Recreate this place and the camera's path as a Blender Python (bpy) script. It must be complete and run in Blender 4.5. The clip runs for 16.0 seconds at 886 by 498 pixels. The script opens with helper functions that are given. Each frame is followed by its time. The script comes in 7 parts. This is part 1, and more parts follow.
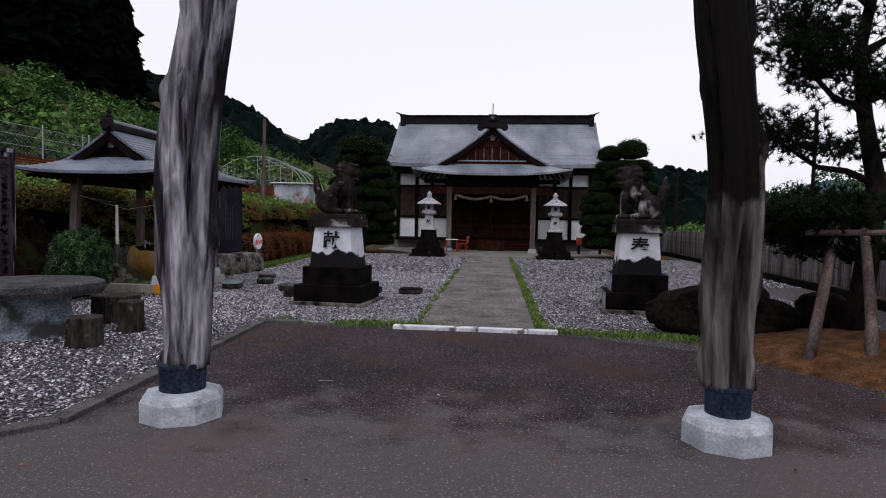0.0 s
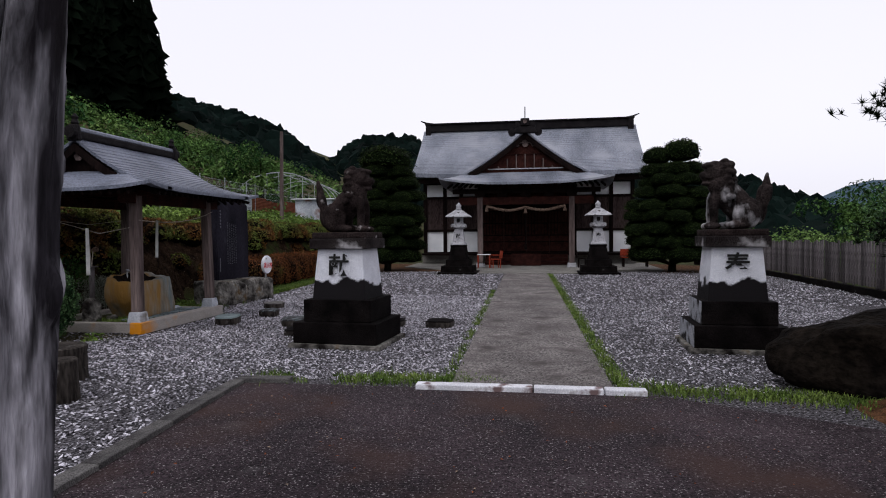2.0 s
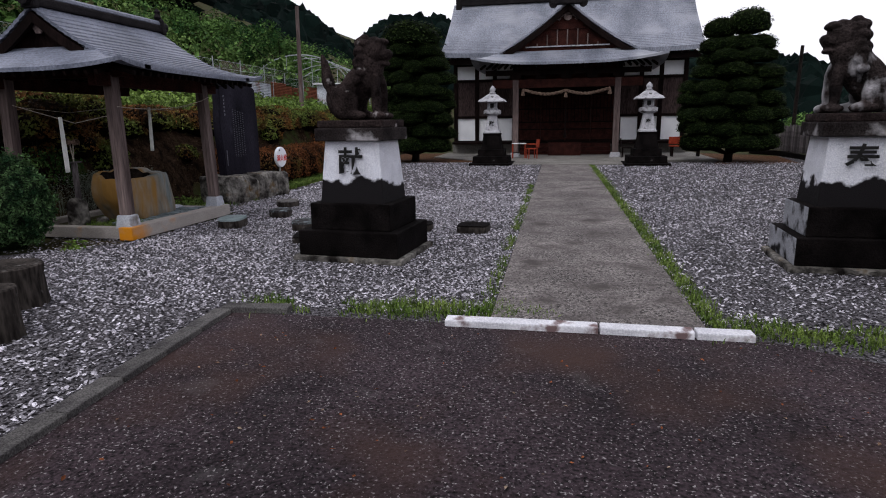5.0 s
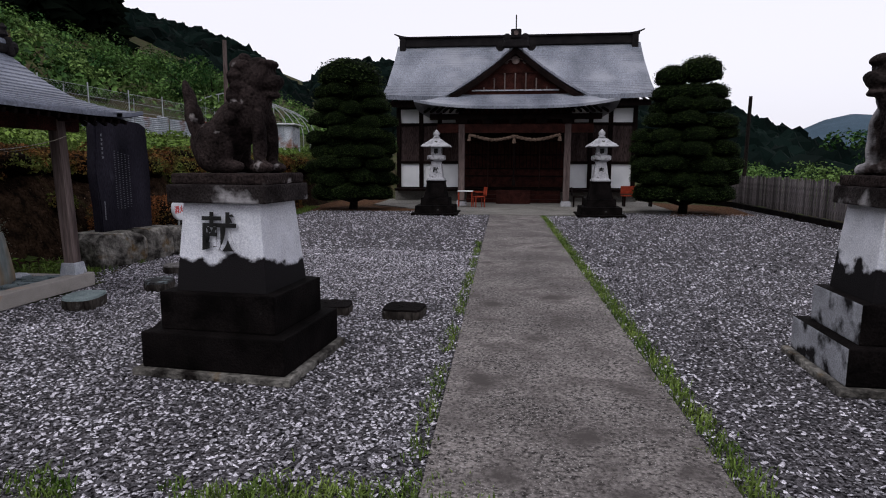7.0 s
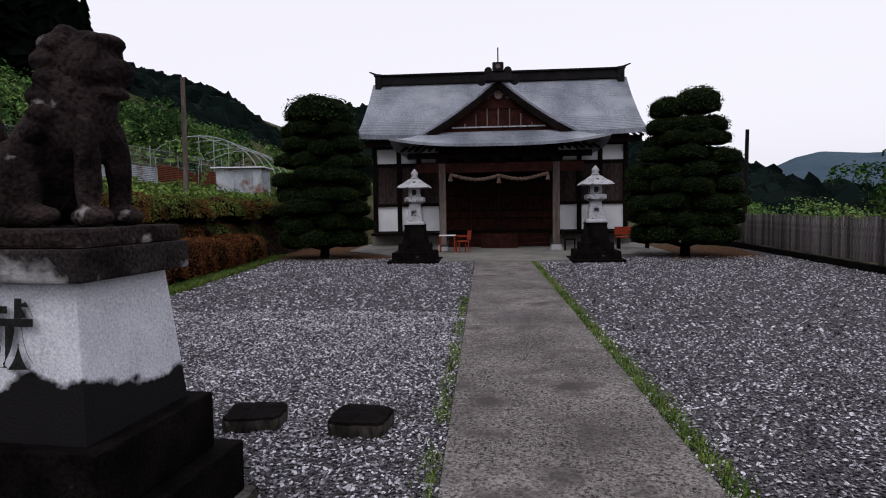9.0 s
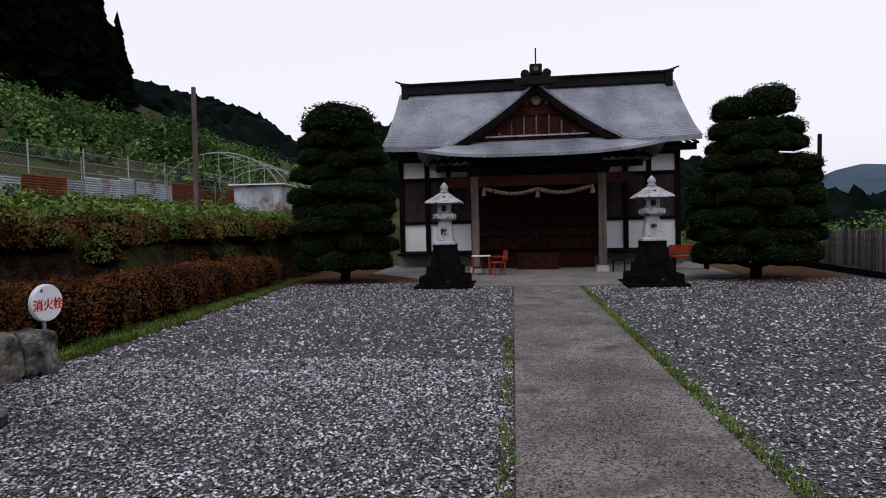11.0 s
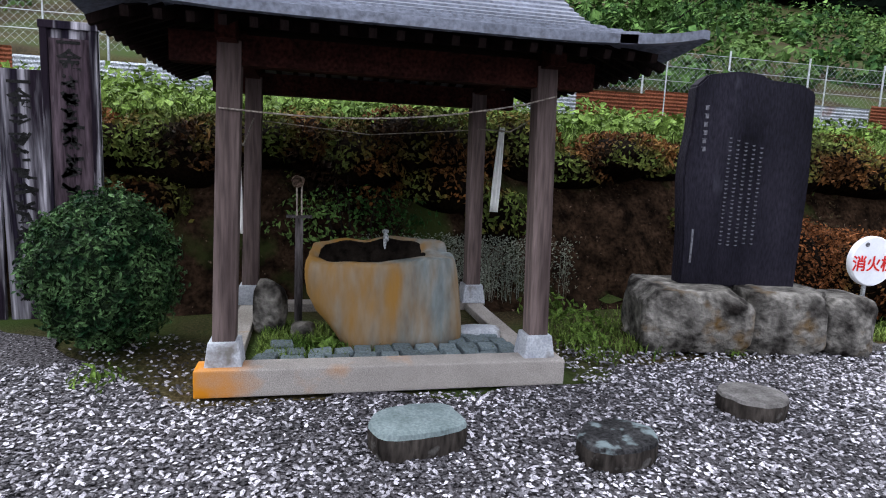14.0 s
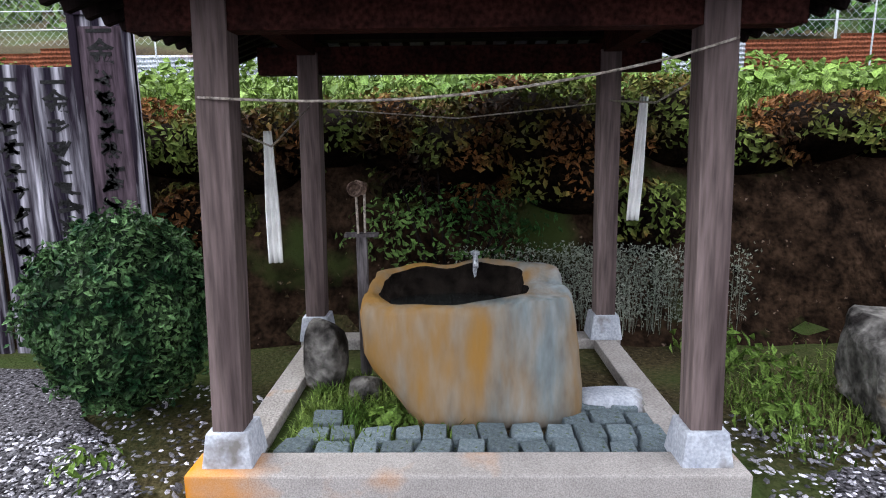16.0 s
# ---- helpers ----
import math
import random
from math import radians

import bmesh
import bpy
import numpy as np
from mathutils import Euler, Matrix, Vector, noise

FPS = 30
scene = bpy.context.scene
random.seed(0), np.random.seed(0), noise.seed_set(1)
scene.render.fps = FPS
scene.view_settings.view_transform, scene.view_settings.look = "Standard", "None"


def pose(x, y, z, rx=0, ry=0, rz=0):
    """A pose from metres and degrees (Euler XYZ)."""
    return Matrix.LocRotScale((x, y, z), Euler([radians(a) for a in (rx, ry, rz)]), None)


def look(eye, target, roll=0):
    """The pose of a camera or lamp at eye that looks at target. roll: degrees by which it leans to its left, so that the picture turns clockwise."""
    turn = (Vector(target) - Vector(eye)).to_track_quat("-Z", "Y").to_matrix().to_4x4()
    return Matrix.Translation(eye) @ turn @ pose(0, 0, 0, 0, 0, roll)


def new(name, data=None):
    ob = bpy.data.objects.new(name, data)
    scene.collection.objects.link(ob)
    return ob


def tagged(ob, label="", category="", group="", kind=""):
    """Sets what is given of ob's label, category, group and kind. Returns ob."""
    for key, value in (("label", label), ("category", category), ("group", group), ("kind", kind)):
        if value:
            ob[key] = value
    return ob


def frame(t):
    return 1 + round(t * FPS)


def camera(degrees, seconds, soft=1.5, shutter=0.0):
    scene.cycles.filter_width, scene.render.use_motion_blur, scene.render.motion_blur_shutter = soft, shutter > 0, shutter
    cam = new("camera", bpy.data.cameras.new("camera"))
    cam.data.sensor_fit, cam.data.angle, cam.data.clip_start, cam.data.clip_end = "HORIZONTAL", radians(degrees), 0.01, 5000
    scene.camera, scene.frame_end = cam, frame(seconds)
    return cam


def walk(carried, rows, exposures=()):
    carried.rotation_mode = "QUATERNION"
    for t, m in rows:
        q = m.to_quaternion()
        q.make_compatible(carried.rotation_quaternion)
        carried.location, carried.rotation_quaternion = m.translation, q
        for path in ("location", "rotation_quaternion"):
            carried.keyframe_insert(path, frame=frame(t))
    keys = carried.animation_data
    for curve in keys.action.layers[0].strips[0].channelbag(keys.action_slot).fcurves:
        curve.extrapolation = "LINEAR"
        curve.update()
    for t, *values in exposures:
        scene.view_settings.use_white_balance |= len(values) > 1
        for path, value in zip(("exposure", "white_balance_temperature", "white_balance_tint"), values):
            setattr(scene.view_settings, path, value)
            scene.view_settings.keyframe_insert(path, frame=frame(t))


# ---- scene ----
EXPOSURES = [(0.0, 0.05, 6350, 10), (3.0, 0.08, 6350, 10), (4.0, 0.30, 6350, 10), (6.3, 0.05, 6350, 10), (11.5, 0.0, 6350, 10), (12.5, 0.25, 6250, 9), (13.0, 0.65, 6200, 8), (13.5, 1.1, 6150, 7), (14.0, 1.4, 6100, 6), (14.5, 1.45, 6100, 6), (15.5, 1.5, 6100, 6), (16.0, 2.0, 6100, 6)]
SKY_WHITE, SKY_STRENGTH = 8.0, 0.135
cam = camera(73, 16.0, soft=1.05)
PATH = [  # seconds, x, y, z, tilt from straight down, lean, heading
    (0, -0.072, 0.592, 1.535, 87.48, -1.10, 5.87),
    (0.5, -0.138, 1.284, 1.598, 88.44, 0.08, 6.43),
    (1, -0.230, 1.832, 1.591, 92.01, 1.60, 5.92),
    (1.5, -0.326, 2.383, 1.581, 90.84, 1.48, 8.83),
    (2, -0.398, 2.873, 1.604, 88.70, 0.43, 8.64),
    (2.5, -0.427, 3.296, 1.619, 87.10, -0.08, 10.10),
    (3, -0.520, 3.584, 1.605, 83.49, -0.19, 9.58),
    (3.5, -0.567, 3.712, 1.569, 79.93, 0.23, 8.93),
    (4, -0.569, 3.813, 1.582, 77.43, 0.64, 10.14),
    (4.2, -0.595, 3.833, 1.576, 77.12, 0.53, 11.29),
    (6.3, -0.732, 5.835, 1.693, 80.32, 1.17, 10.94),
    (6.5, -0.724, 5.960, 1.688, 80.36, 1.24, 9.23),
    (7, -0.821, 6.587, 1.730, 82.04, -0.17, 6.62),
    (7.5, -0.899, 7.152, 1.707, 83.14, 0.09, 11.66),
    (8, -1.011, 7.694, 1.692, 83.77, 0.75, 14.13),
    (8.5, -1.003, 8.160, 1.730, 84.23, 0.75, 7.31),
    (8.7, -0.977, 8.359, 1.725, 85.06, 0.90, 4.89),
    (10.8, -1.235, 10.800, 1.749, 87.81, 1.18, 5.37),
    (11, -1.290, 10.905, 1.737, 87.78, 1.34, 7.69),
    (11.5, -1.300, 11.191, 1.599, 82.34, 1.85, 20.21),
    (12, -1.450, 11.555, 1.582, 78.43, 1.27, 37.33),
    (12.5, -1.823, 12.201, 1.632, 78.43, 0.96, 52.09),
    (13, -2.196, 12.334, 1.536, 79.38, -0.85, 64.70),
    (13.5, -2.517, 12.445, 1.539, 81.30, -1.75, 75.34),
    (14, -2.800, 12.598, 1.604, 81.93, -2.48, 77.51),
    (14.5, -3.076, 12.721, 1.621, 80.06, -1.86, 79.35),
    (15, -3.460, 12.949, 1.657, 78.66, -3.08, 83.68),
    (15.5, -3.968, 13.007, 1.690, 76.95, -2.31, 85.73),
    (16, -4.301, 13.122, 1.716, 79.53, 0.58, 90.78),
]
walk(cam, [(t, pose(x, y, z, a, b, c)) for t, x, y, z, a, b, c in PATH], EXPOSURES)

# ---- sky and light ----
world = bpy.data.worlds.new("overcast_sky")
world.use_nodes = True
scene.world = world
wn, wl = world.node_tree.nodes, world.node_tree.links
sky = wn.new("ShaderNodeTexSky")
sky.sky_type = "NISHITA"
sky.sun_disc = False
sky.sun_elevation, sky.sun_rotation = radians(52), radians(200)
sky.air_density, sky.dust_density, sky.ozone_density = 1.0, 4.0, 1.0
grey = wn.new("ShaderNodeHueSaturation")
grey.inputs["Saturation"].default_value = 0.10
wl.new(sky.outputs["Color"], grey.inputs["Color"])
cloud = wn.new("ShaderNodeMixRGB")
cloud.blend_type = "MIX"
cloud.inputs["Fac"].default_value = 0.72
cloud.inputs["Color2"].default_value = (SKY_WHITE * 1.0, SKY_WHITE * 0.97, SKY_WHITE * 1.06, 1)
wl.new(grey.outputs["Color"], cloud.inputs["Color1"])
wl.new(cloud.outputs["Color"], wn["Background"].inputs["Color"])
wn["Background"].inputs["Strength"].default_value = SKY_STRENGTH
sun = new("sun", bpy.data.lights.new("sun", "SUN"))
sun.data.energy, sun.data.angle, sun.data.color = 0.6, radians(25), (1.0, 0.96, 0.92)
sun.matrix_world = look((0, 0, 0), (0.3, 0.55, -0.95))

# ---- materials ----


def shade(name, dark, light, scale=8.0, rough=0.8, bump=0.3, fine=60.0, stretch=(1, 1, 1), metal=0.0, island=0.0, spots=None, spot_scale=3.0, spot_at=0.58, spot_soft=0.06, vary=0.0, spec=0.06, dist=0.02, coarse=0.35, grit=None, grit_scale=200.0, grit_at=0.6, wide=0.0, spot_stretch=(1, 1, 1), tex=0.62, warp=0.0):
    """Two colours mixed by coarse and fine noise, with relief; spots: a third colour in patches; island, vary: change of value per island or object."""
    m = bpy.data.materials.new(name)
    m.use_nodes = True
    n, l = m.node_tree.nodes, m.node_tree.links
    b = n["Principled BSDF"]
    co = n.new("ShaderNodeTexCoord")
    mp = n.new("ShaderNodeMapping")
    mp.inputs["Scale"].default_value = stretch
    l.new(co.outputs["Object"], mp.inputs["Vector"])

    def noise_tex(s, detail=5.0, vec=None):
        t = n.new("ShaderNodeTexNoise")
        t.inputs["Scale"].default_value, t.inputs["Detail"].default_value = s, detail
        l.new(vec or mp.outputs["Vector"], t.inputs["Vector"])
        return t.outputs["Fac"]

    def mix(kind, fac, a, c):
        x = n.new("ShaderNodeMixRGB")
        x.blend_type = kind
        for sock, v in (("Fac", fac), ("Color1", a), ("Color2", c)):
            if isinstance(v, (int, float)):
                x.inputs[sock].default_value = v
            elif isinstance(v, tuple):
                x.inputs[sock].default_value = (*v, 1)
            else:
                l.new(v, x.inputs[sock])
        return x.outputs["Color"]

    def ramp(v, lo, hi):
        r = n.new("ShaderNodeMapRange")
        r.inputs["From Min"].default_value, r.inputs["From Max"].default_value = lo, hi
        l.new(v, r.inputs["Value"])
        return r.outputs["Result"]

    big, small = noise_tex(scale), noise_tex(fine, 3.0)
    big.node.inputs["Distortion"].default_value = warp
    col = mix("MIX", ramp(big, 0.5 - coarse / 2, 0.5 + coarse / 2), dark, light)
    col = mix("OVERLAY", tex, col, ramp(small, 0.30, 0.70))
    if grit:
        col = mix("MIX", ramp(noise_tex(grit_scale, 2.0), grit_at - 0.02, grit_at + 0.04), col, grit)
    if spots:
        sm = n.new("ShaderNodeMapping")
        sm.inputs["Scale"].default_value = spot_stretch
        l.new(co.outputs["Object"], sm.inputs["Vector"])
        sp = noise_tex(spot_scale, 6.0, sm.outputs["Vector"])
        col = mix("MIX", ramp(sp, spot_at - spot_soft, spot_at + spot_soft), col, spots)
    if island or vary:
        src = n.new("ShaderNodeNewGeometry").outputs["Random Per Island"] if island else n.new("ShaderNodeObjectInfo").outputs["Random"]
        amt = island or vary
        hs = n.new("ShaderNodeHueSaturation")
        l.new(col, hs.inputs["Color"])
        if wide:
            pw = n.new("ShaderNodeMath")
            pw.operation = "POWER"
            pw.inputs[1].default_value = wide
            l.new(src, pw.inputs[0])
            src = pw.outputs["Value"]
        l.new(ramp_value(n, l, src, 1 - amt, 1 + amt * (1.75 if wide else 1)), hs.inputs["Value"])
        col = hs.outputs["Color"]
    l.new(col, b.inputs["Base Color"])
    b.inputs["Roughness"].default_value, b.inputs["Metallic"].default_value = rough, metal
    b.inputs["Specular IOR Level"].default_value = spec
    if bump:
        bp = n.new("ShaderNodeBump")
        bp.inputs["Strength"].default_value, bp.inputs["Distance"].default_value = bump, dist
        l.new(small, bp.inputs["Height"])
        l.new(bp.outputs["Normal"], b.inputs["Normal"])
    return m


def ramp_value(n, l, src, lo, hi):
    r = n.new("ShaderNodeMapRange")
    r.inputs["To Min"].default_value, r.inputs["To Max"].default_value = lo, hi
    l.new(src, r.inputs["Value"])
    return r.outputs["Result"]


def stained(name, base, stain, low, high, scale=4.0, rough=0.75, bump=0.3, axis_name="Z", dark=None, stretch=(1, 1, 1), fine=80, soft=0.04, zmap=1.2, warp=0.0):
    """White stone with black growth that creeps up from its foot with a ragged edge; low, high: heights in the object."""
    m = shade(name, dark or tuple(c * 0.82 for c in base), base, scale=5 if not dark else 2.6, rough=rough, bump=bump, fine=fine, stretch=stretch, tex=0.3, warp=warp, coarse=0.22 if warp else 0.35)
    return overlay(m, stain, low, high, scale, axis_name, soft, zmap)


def overlay(m, stain, low, high, scale=4.0, axis_name="Z", soft=0.04, zmap=1.2, cover=1.0):
    """Lays a second colour over a material, from low (all) to high (none) along an axis, with a ragged edge."""
    n, l = m.node_tree.nodes, m.node_tree.links
    b = n["Principled BSDF"]
    old = b.inputs["Base Color"].links[0].from_socket
    co = n.new("ShaderNodeTexCoord")
    sep = n.new("ShaderNodeSeparateXYZ")
    l.new(co.outputs["Object"], sep.inputs["Vector"])
    t = n.new("ShaderNodeTexNoise")
    t.inputs["Scale"].default_value, t.inputs["Detail"].default_value = scale, 6
    mp = n.new("ShaderNodeMapping")
    mp.inputs["Scale"].default_value = (1, 1, zmap)
    l.new(co.outputs["Object"], mp.inputs["Vector"])
    l.new(mp.outputs["Vector"], t.inputs["Vector"])
    h = n.new("ShaderNodeMapRange")
    h.inputs["From Min"].default_value, h.inputs["From Max"].default_value = low, high
    h.inputs["To Min"].default_value, h.inputs["To Max"].default_value = 0.75, 0.0
    l.new(sep.outputs[axis_name], h.inputs["Value"])
    ad = n.new("ShaderNodeMath")
    ad.operation = "ADD"
    l.new(h.outputs["Result"], ad.inputs[0])
    l.new(t.outputs["Fac"], ad.inputs[1])
    r = n.new("ShaderNodeMapRange")
    r.inputs["From Min"].default_value, r.inputs["From Max"].default_value = 0.76 - soft, 0.76 + soft
    r.inputs["To Max"].default_value = cover
    l.new(ad.outputs["Value"], r.inputs["Value"])
    x = n.new("ShaderNodeMixRGB")
    x.inputs["Color2"].default_value = (*stain, 1)
    l.new(r.outputs["Result"], x.inputs["Fac"])
    l.new(old, x.inputs["Color1"])
    l.new(x.outputs["Color"], b.inputs["Base Color"])
    return m


M_ASPHALT = overlay(shade("asphalt", (0.014, 0.0100, 0.0122), (0.041, 0.029, 0.034), scale=0.7, rough=0.8, bump=1.0, fine=55, dist=0.02, tex=0.95, grit=(0.25, 0.23, 0.235), grit_scale=60, grit_at=0.645, spots=(0.046, 0.026, 0.022), spot_scale=0.8, spot_at=0.60, spot_soft=0.10, spec=0.10), (0.16, 0.148, 0.15), 3.2, 6.2, 2.3, "Y", 0.14, 1.0, 0.40)
# Near-black parts of the bed paint the shaded gaps between stones.
M_GRAVEL_BED = shade("gravel_bed", (0.007, 0.006, 0.007), (0.115, 0.108, 0.118), scale=34, rough=0.8, bump=1.0, fine=60, dist=0.02, coarse=0.2, grit=(0.42, 0.41, 0.44), grit_scale=38, grit_at=0.65)
M_PEBBLE = shade("pebble", (0.190, 0.182, 0.202), (0.318, 0.306, 0.338), scale=1.2, rough=0.6, bump=0.15, fine=150, island=0.90, wide=2.0, spec=0.12)
M_CONCRETE = shade("concrete_path", (0.082, 0.074, 0.072), (0.190, 0.172, 0.166), scale=1.1, rough=0.85, bump=1.0, fine=42, dist=0.015, tex=0.95, grit=(0.32, 0.30, 0.295), grit_scale=60, grit_at=0.62, spots=(0.066, 0.058, 0.056), spot_scale=2.2, spot_at=0.58, spot_soft=0.12)
M_APRON = shade("concrete_apron", (0.13, 0.125, 0.115), (0.21, 0.20, 0.185), scale=0.9, rough=0.85, bump=0.3, fine=90)
M_CURB = shade("curb_concrete", (0.05, 0.047, 0.048), (0.12, 0.115, 0.11), scale=4, rough=0.9, bump=0.5, fine=90, vary=0.2)
M_STRIP = shade("white_kerb", (0.50, 0.50, 0.54), (0.68, 0.68, 0.72), scale=5, rough=0.7, bump=0.3, fine=70, tex=0.3, spots=(0.16, 0.11, 0.11), spot_scale=5.5, spot_at=0.63, spot_soft=0.05)
M_GROUND = shade("grassy_soil", (0.022, 0.016, 0.009), (0.060, 0.048, 0.022), scale=0.8, rough=0.95, bump=1.0, fine=30, spots=(0.036, 0.055, 0.014), spot_scale=0.6, spot_at=0.54, spot_soft=0.1, grit=(0.10, 0.08, 0.05), grit_scale=40, grit_at=0.66)
M_SOIL = shade("needle_litter", (0.045, 0.022, 0.012), (0.12, 0.06, 0.03), scale=6, rough=0.95, bump=1.0, fine=60)
M_MOSS_BANK = shade("mossy_bank", (0.005, 0.003, 0.002), (0.032, 0.019, 0.012), scale=5, rough=0.95, bump=1.0, fine=22, grit=(0.15, 0.11, 0.085), grit_scale=16, grit_at=0.72, spots=(0.03, 0.04, 0.012), spot_scale=1.2, spot_at=0.60, spec=0.03)
M_LOG = shade("weathered_log", (0.018, 0.016, 0.020), (0.32, 0.31, 0.345), scale=5.5, rough=0.75, bump=1.0, fine=34, stretch=(1, 1, 0.14), tex=0.5, coarse=0.20, dist=0.03, warp=0.9, spots=(0.012, 0.010, 0.012), spot_scale=3.4, spot_at=0.60, spot_soft=0.05, spot_stretch=(1, 1, 0.3))
# Gets darker up the log, with a ragged edge.
M_LOG_DARKTOP = stained("dark_topped_log", (0.20, 0.18, 0.175), (0.006, 0.005, 0.005), 3.6, 1.0, 2.2, 0.75, 1.0, "Z", dark=(0.02, 0.017, 0.018), stretch=(1, 1, 0.16), fine=34, warp=0.9)
M_POST = shade("weathered_post", (0.050, 0.036, 0.035), (0.17, 0.13, 0.122), scale=3, rough=0.8, bump=0.5, fine=40, stretch=(1, 1, 0.08), tex=0.4)
M_DARKWOOD = shade("dark_stained_wood", (0.003, 0.0016, 0.0016), (0.010, 0.0055, 0.005), scale=4, rough=0.7, bump=0.3, fine=40, stretch=(1, 1, 0.2), spec=0.04)
M_REDWOOD = shade("red_brown_wood", (0.016, 0.0056, 0.0048), (0.042, 0.0135, 0.0105), scale=4, rough=0.65, bump=0.3, fine=40, spec=0.04)
M_BOARDS = shade("brown_wall_boards", (0.028, 0.018, 0.018), (0.060, 0.042, 0.040), scale=2.0, rough=0.75, bump=0.3, fine=30, stretch=(1, 1, 0.2))
M_PLASTER = shade("white_plaster", (0.66, 0.67, 0.70), (0.78, 0.79, 0.82), scale=1.2, rough=0.85, bump=0.1, fine=60, tex=0.1)
M_ROOF = shade("grey_metal_roof", (0.105, 0.115, 0.145), (0.22, 0.235, 0.28), scale=0.9, rough=0.45, bump=0.15, fine=25, stretch=(1, 0.35, 0.35), spec=0.35, tex=0.4, spots=(0.30, 0.31, 0.35), spot_scale=0.5, spot_at=0.62, spot_soft=0.12)
M_ROOFDARK = shade("dark_roof_copper", (0.006, 0.005, 0.006), (0.016, 0.014, 0.015), scale=3, rough=0.7, bump=0.2, fine=40)
M_PAVROOF = shade("slate_grey_roof", (0.075, 0.085, 0.115), (0.16, 0.175, 0.225), scale=1.6, rough=0.45, bump=0.2, fine=30, spec=0.35, tex=0.4)
M_STONE_DARK = shade("dark_granite", (0.0015, 0.0012, 0.0012), (0.0075, 0.006, 0.006), scale=4, rough=0.8, bump=0.5, fine=60, spots=(0.085, 0.08, 0.08), spot_scale=4, spot_at=0.735, spot_soft=0.03, spec=0.03)
M_STONE_STATUE = shade("weathered_statue", (0.005, 0.0035, 0.0035), (0.034, 0.025, 0.024), scale=4, rough=0.85, bump=0.8, fine=45, spots=(0.24, 0.22, 0.22), spot_scale=5.5, spot_at=0.69, spot_soft=0.04, spec=0.03)
M_STATUE_PALE = shade("lichened_statue", (0.006, 0.005, 0.005), (0.040, 0.031, 0.030), scale=4, rough=0.85, bump=0.8, fine=45, spots=(0.38, 0.37, 0.39), spot_scale=3.2, spot_at=0.585, spot_soft=0.06, spot_stretch=(1, 1, 0.5), spec=0.03)
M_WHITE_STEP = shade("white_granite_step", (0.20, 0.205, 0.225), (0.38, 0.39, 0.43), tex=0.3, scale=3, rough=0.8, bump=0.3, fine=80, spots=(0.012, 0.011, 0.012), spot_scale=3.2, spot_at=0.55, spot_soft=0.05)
M_WHITE_STAINED = stained("white_granite_stained", (0.62, 0.63, 0.69), (0.010, 0.009, 0.010), -0.08, 0.47, 3.4)
M_WHITE_STONE = shade("white_granite", (0.22, 0.22, 0.235), (0.46, 0.46, 0.49), tex=0.4, scale=5, rough=0.8, bump=0.4, fine=80, spots=(0.06, 0.055, 0.052), spot_scale=5, spot_at=0.62)
M_CAP = shade("cap_granite", (0.008, 0.006, 0.006), (0.040, 0.034, 0.034), scale=3, rough=0.8, bump=0.5, fine=60, spots=(0.30, 0.29, 0.30), spot_scale=2.3, spot_at=0.62, spot_soft=0.04, spec=0.03)
M_STELE = shade("black_stele", (0.005, 0.0045, 0.008), (0.020, 0.018, 0.027), tex=0.4, scale=2.5, rough=0.6, bump=0.4, fine=50, stretch=(1, 1, 0.3), spots=(0.06, 0.06, 0.078), spot_scale=2.4, spot_at=0.68, spot_stretch=(1.4, 1.4, 0.35))
M_BOULDER = shade("mossy_boulder", (0.014, 0.012, 0.011), (0.185, 0.175, 0.16), tex=0.5, coarse=0.26, scale=3.6, rough=0.85, bump=1.0, fine=16, spots=(0.10, 0.06, 0.02), spot_scale=3, spot_at=0.64, dist=0.05)
M_ROCK_DARK = shade("dark_boulder_and_hollow_shade", (0.002, 0.0016, 0.0015), (0.013, 0.010, 0.008), scale=3, rough=0.9, bump=1.0, fine=14, dist=0.05, spec=0.03)
M_BASIN = stained("ochre_basin_stone", (0.21, 0.24, 0.245), (0.225, 0.125, 0.034), -2.2, 1.2, 5.0, 0.75, 0.9, "Y", dark=(0.075, 0.085, 0.082), stretch=(1, 1, 0.30), fine=16, soft=0.2, zmap=0.22)
M_STEP_GREEN = shade("blue_green_flagstone", (0.13, 0.165, 0.17), (0.20, 0.245, 0.25), scale=6, rough=0.7, bump=0.3, fine=60, tex=0.25)
M_STEP_GREY = shade("grey_stump_stone", (0.09, 0.085, 0.08), (0.19, 0.18, 0.175), scale=8, rough=0.8, bump=0.4, fine=60, tex=0.3)
M_STEP_BLACK = shade("black_stump_stone", (0.012, 0.012, 0.013), (0.04, 0.04, 0.042), scale=5, rough=0.65, bump=0.6, fine=40, spots=(0.15, 0.185, 0.195), spot_scale=7, spot_at=0.56, spot_soft=0.04)
M_STUMP = shade("bark_stump", (0.012, 0.010, 0.009), (0.05, 0.043, 0.038), scale=6, rough=0.85, bump=1.0, fine=30, stretch=(1, 1, 0.25), spots=(0.12, 0.115, 0.11), spot_scale=9, spot_at=0.68)
M_TABLE = shade("table_stone", (0.025, 0.025, 0.028), (0.075, 0.075, 0.08), scale=5, rough=0.8, bump=0.6, fine=50)
M_TABLE_LEG = shade("table_concrete", (0.10, 0.12, 0.14), (0.24, 0.27, 0.31), scale=5, rough=0.9, bump=0.4, fine=50, spots=(0.05, 0.05, 0.05), spot_scale=3)
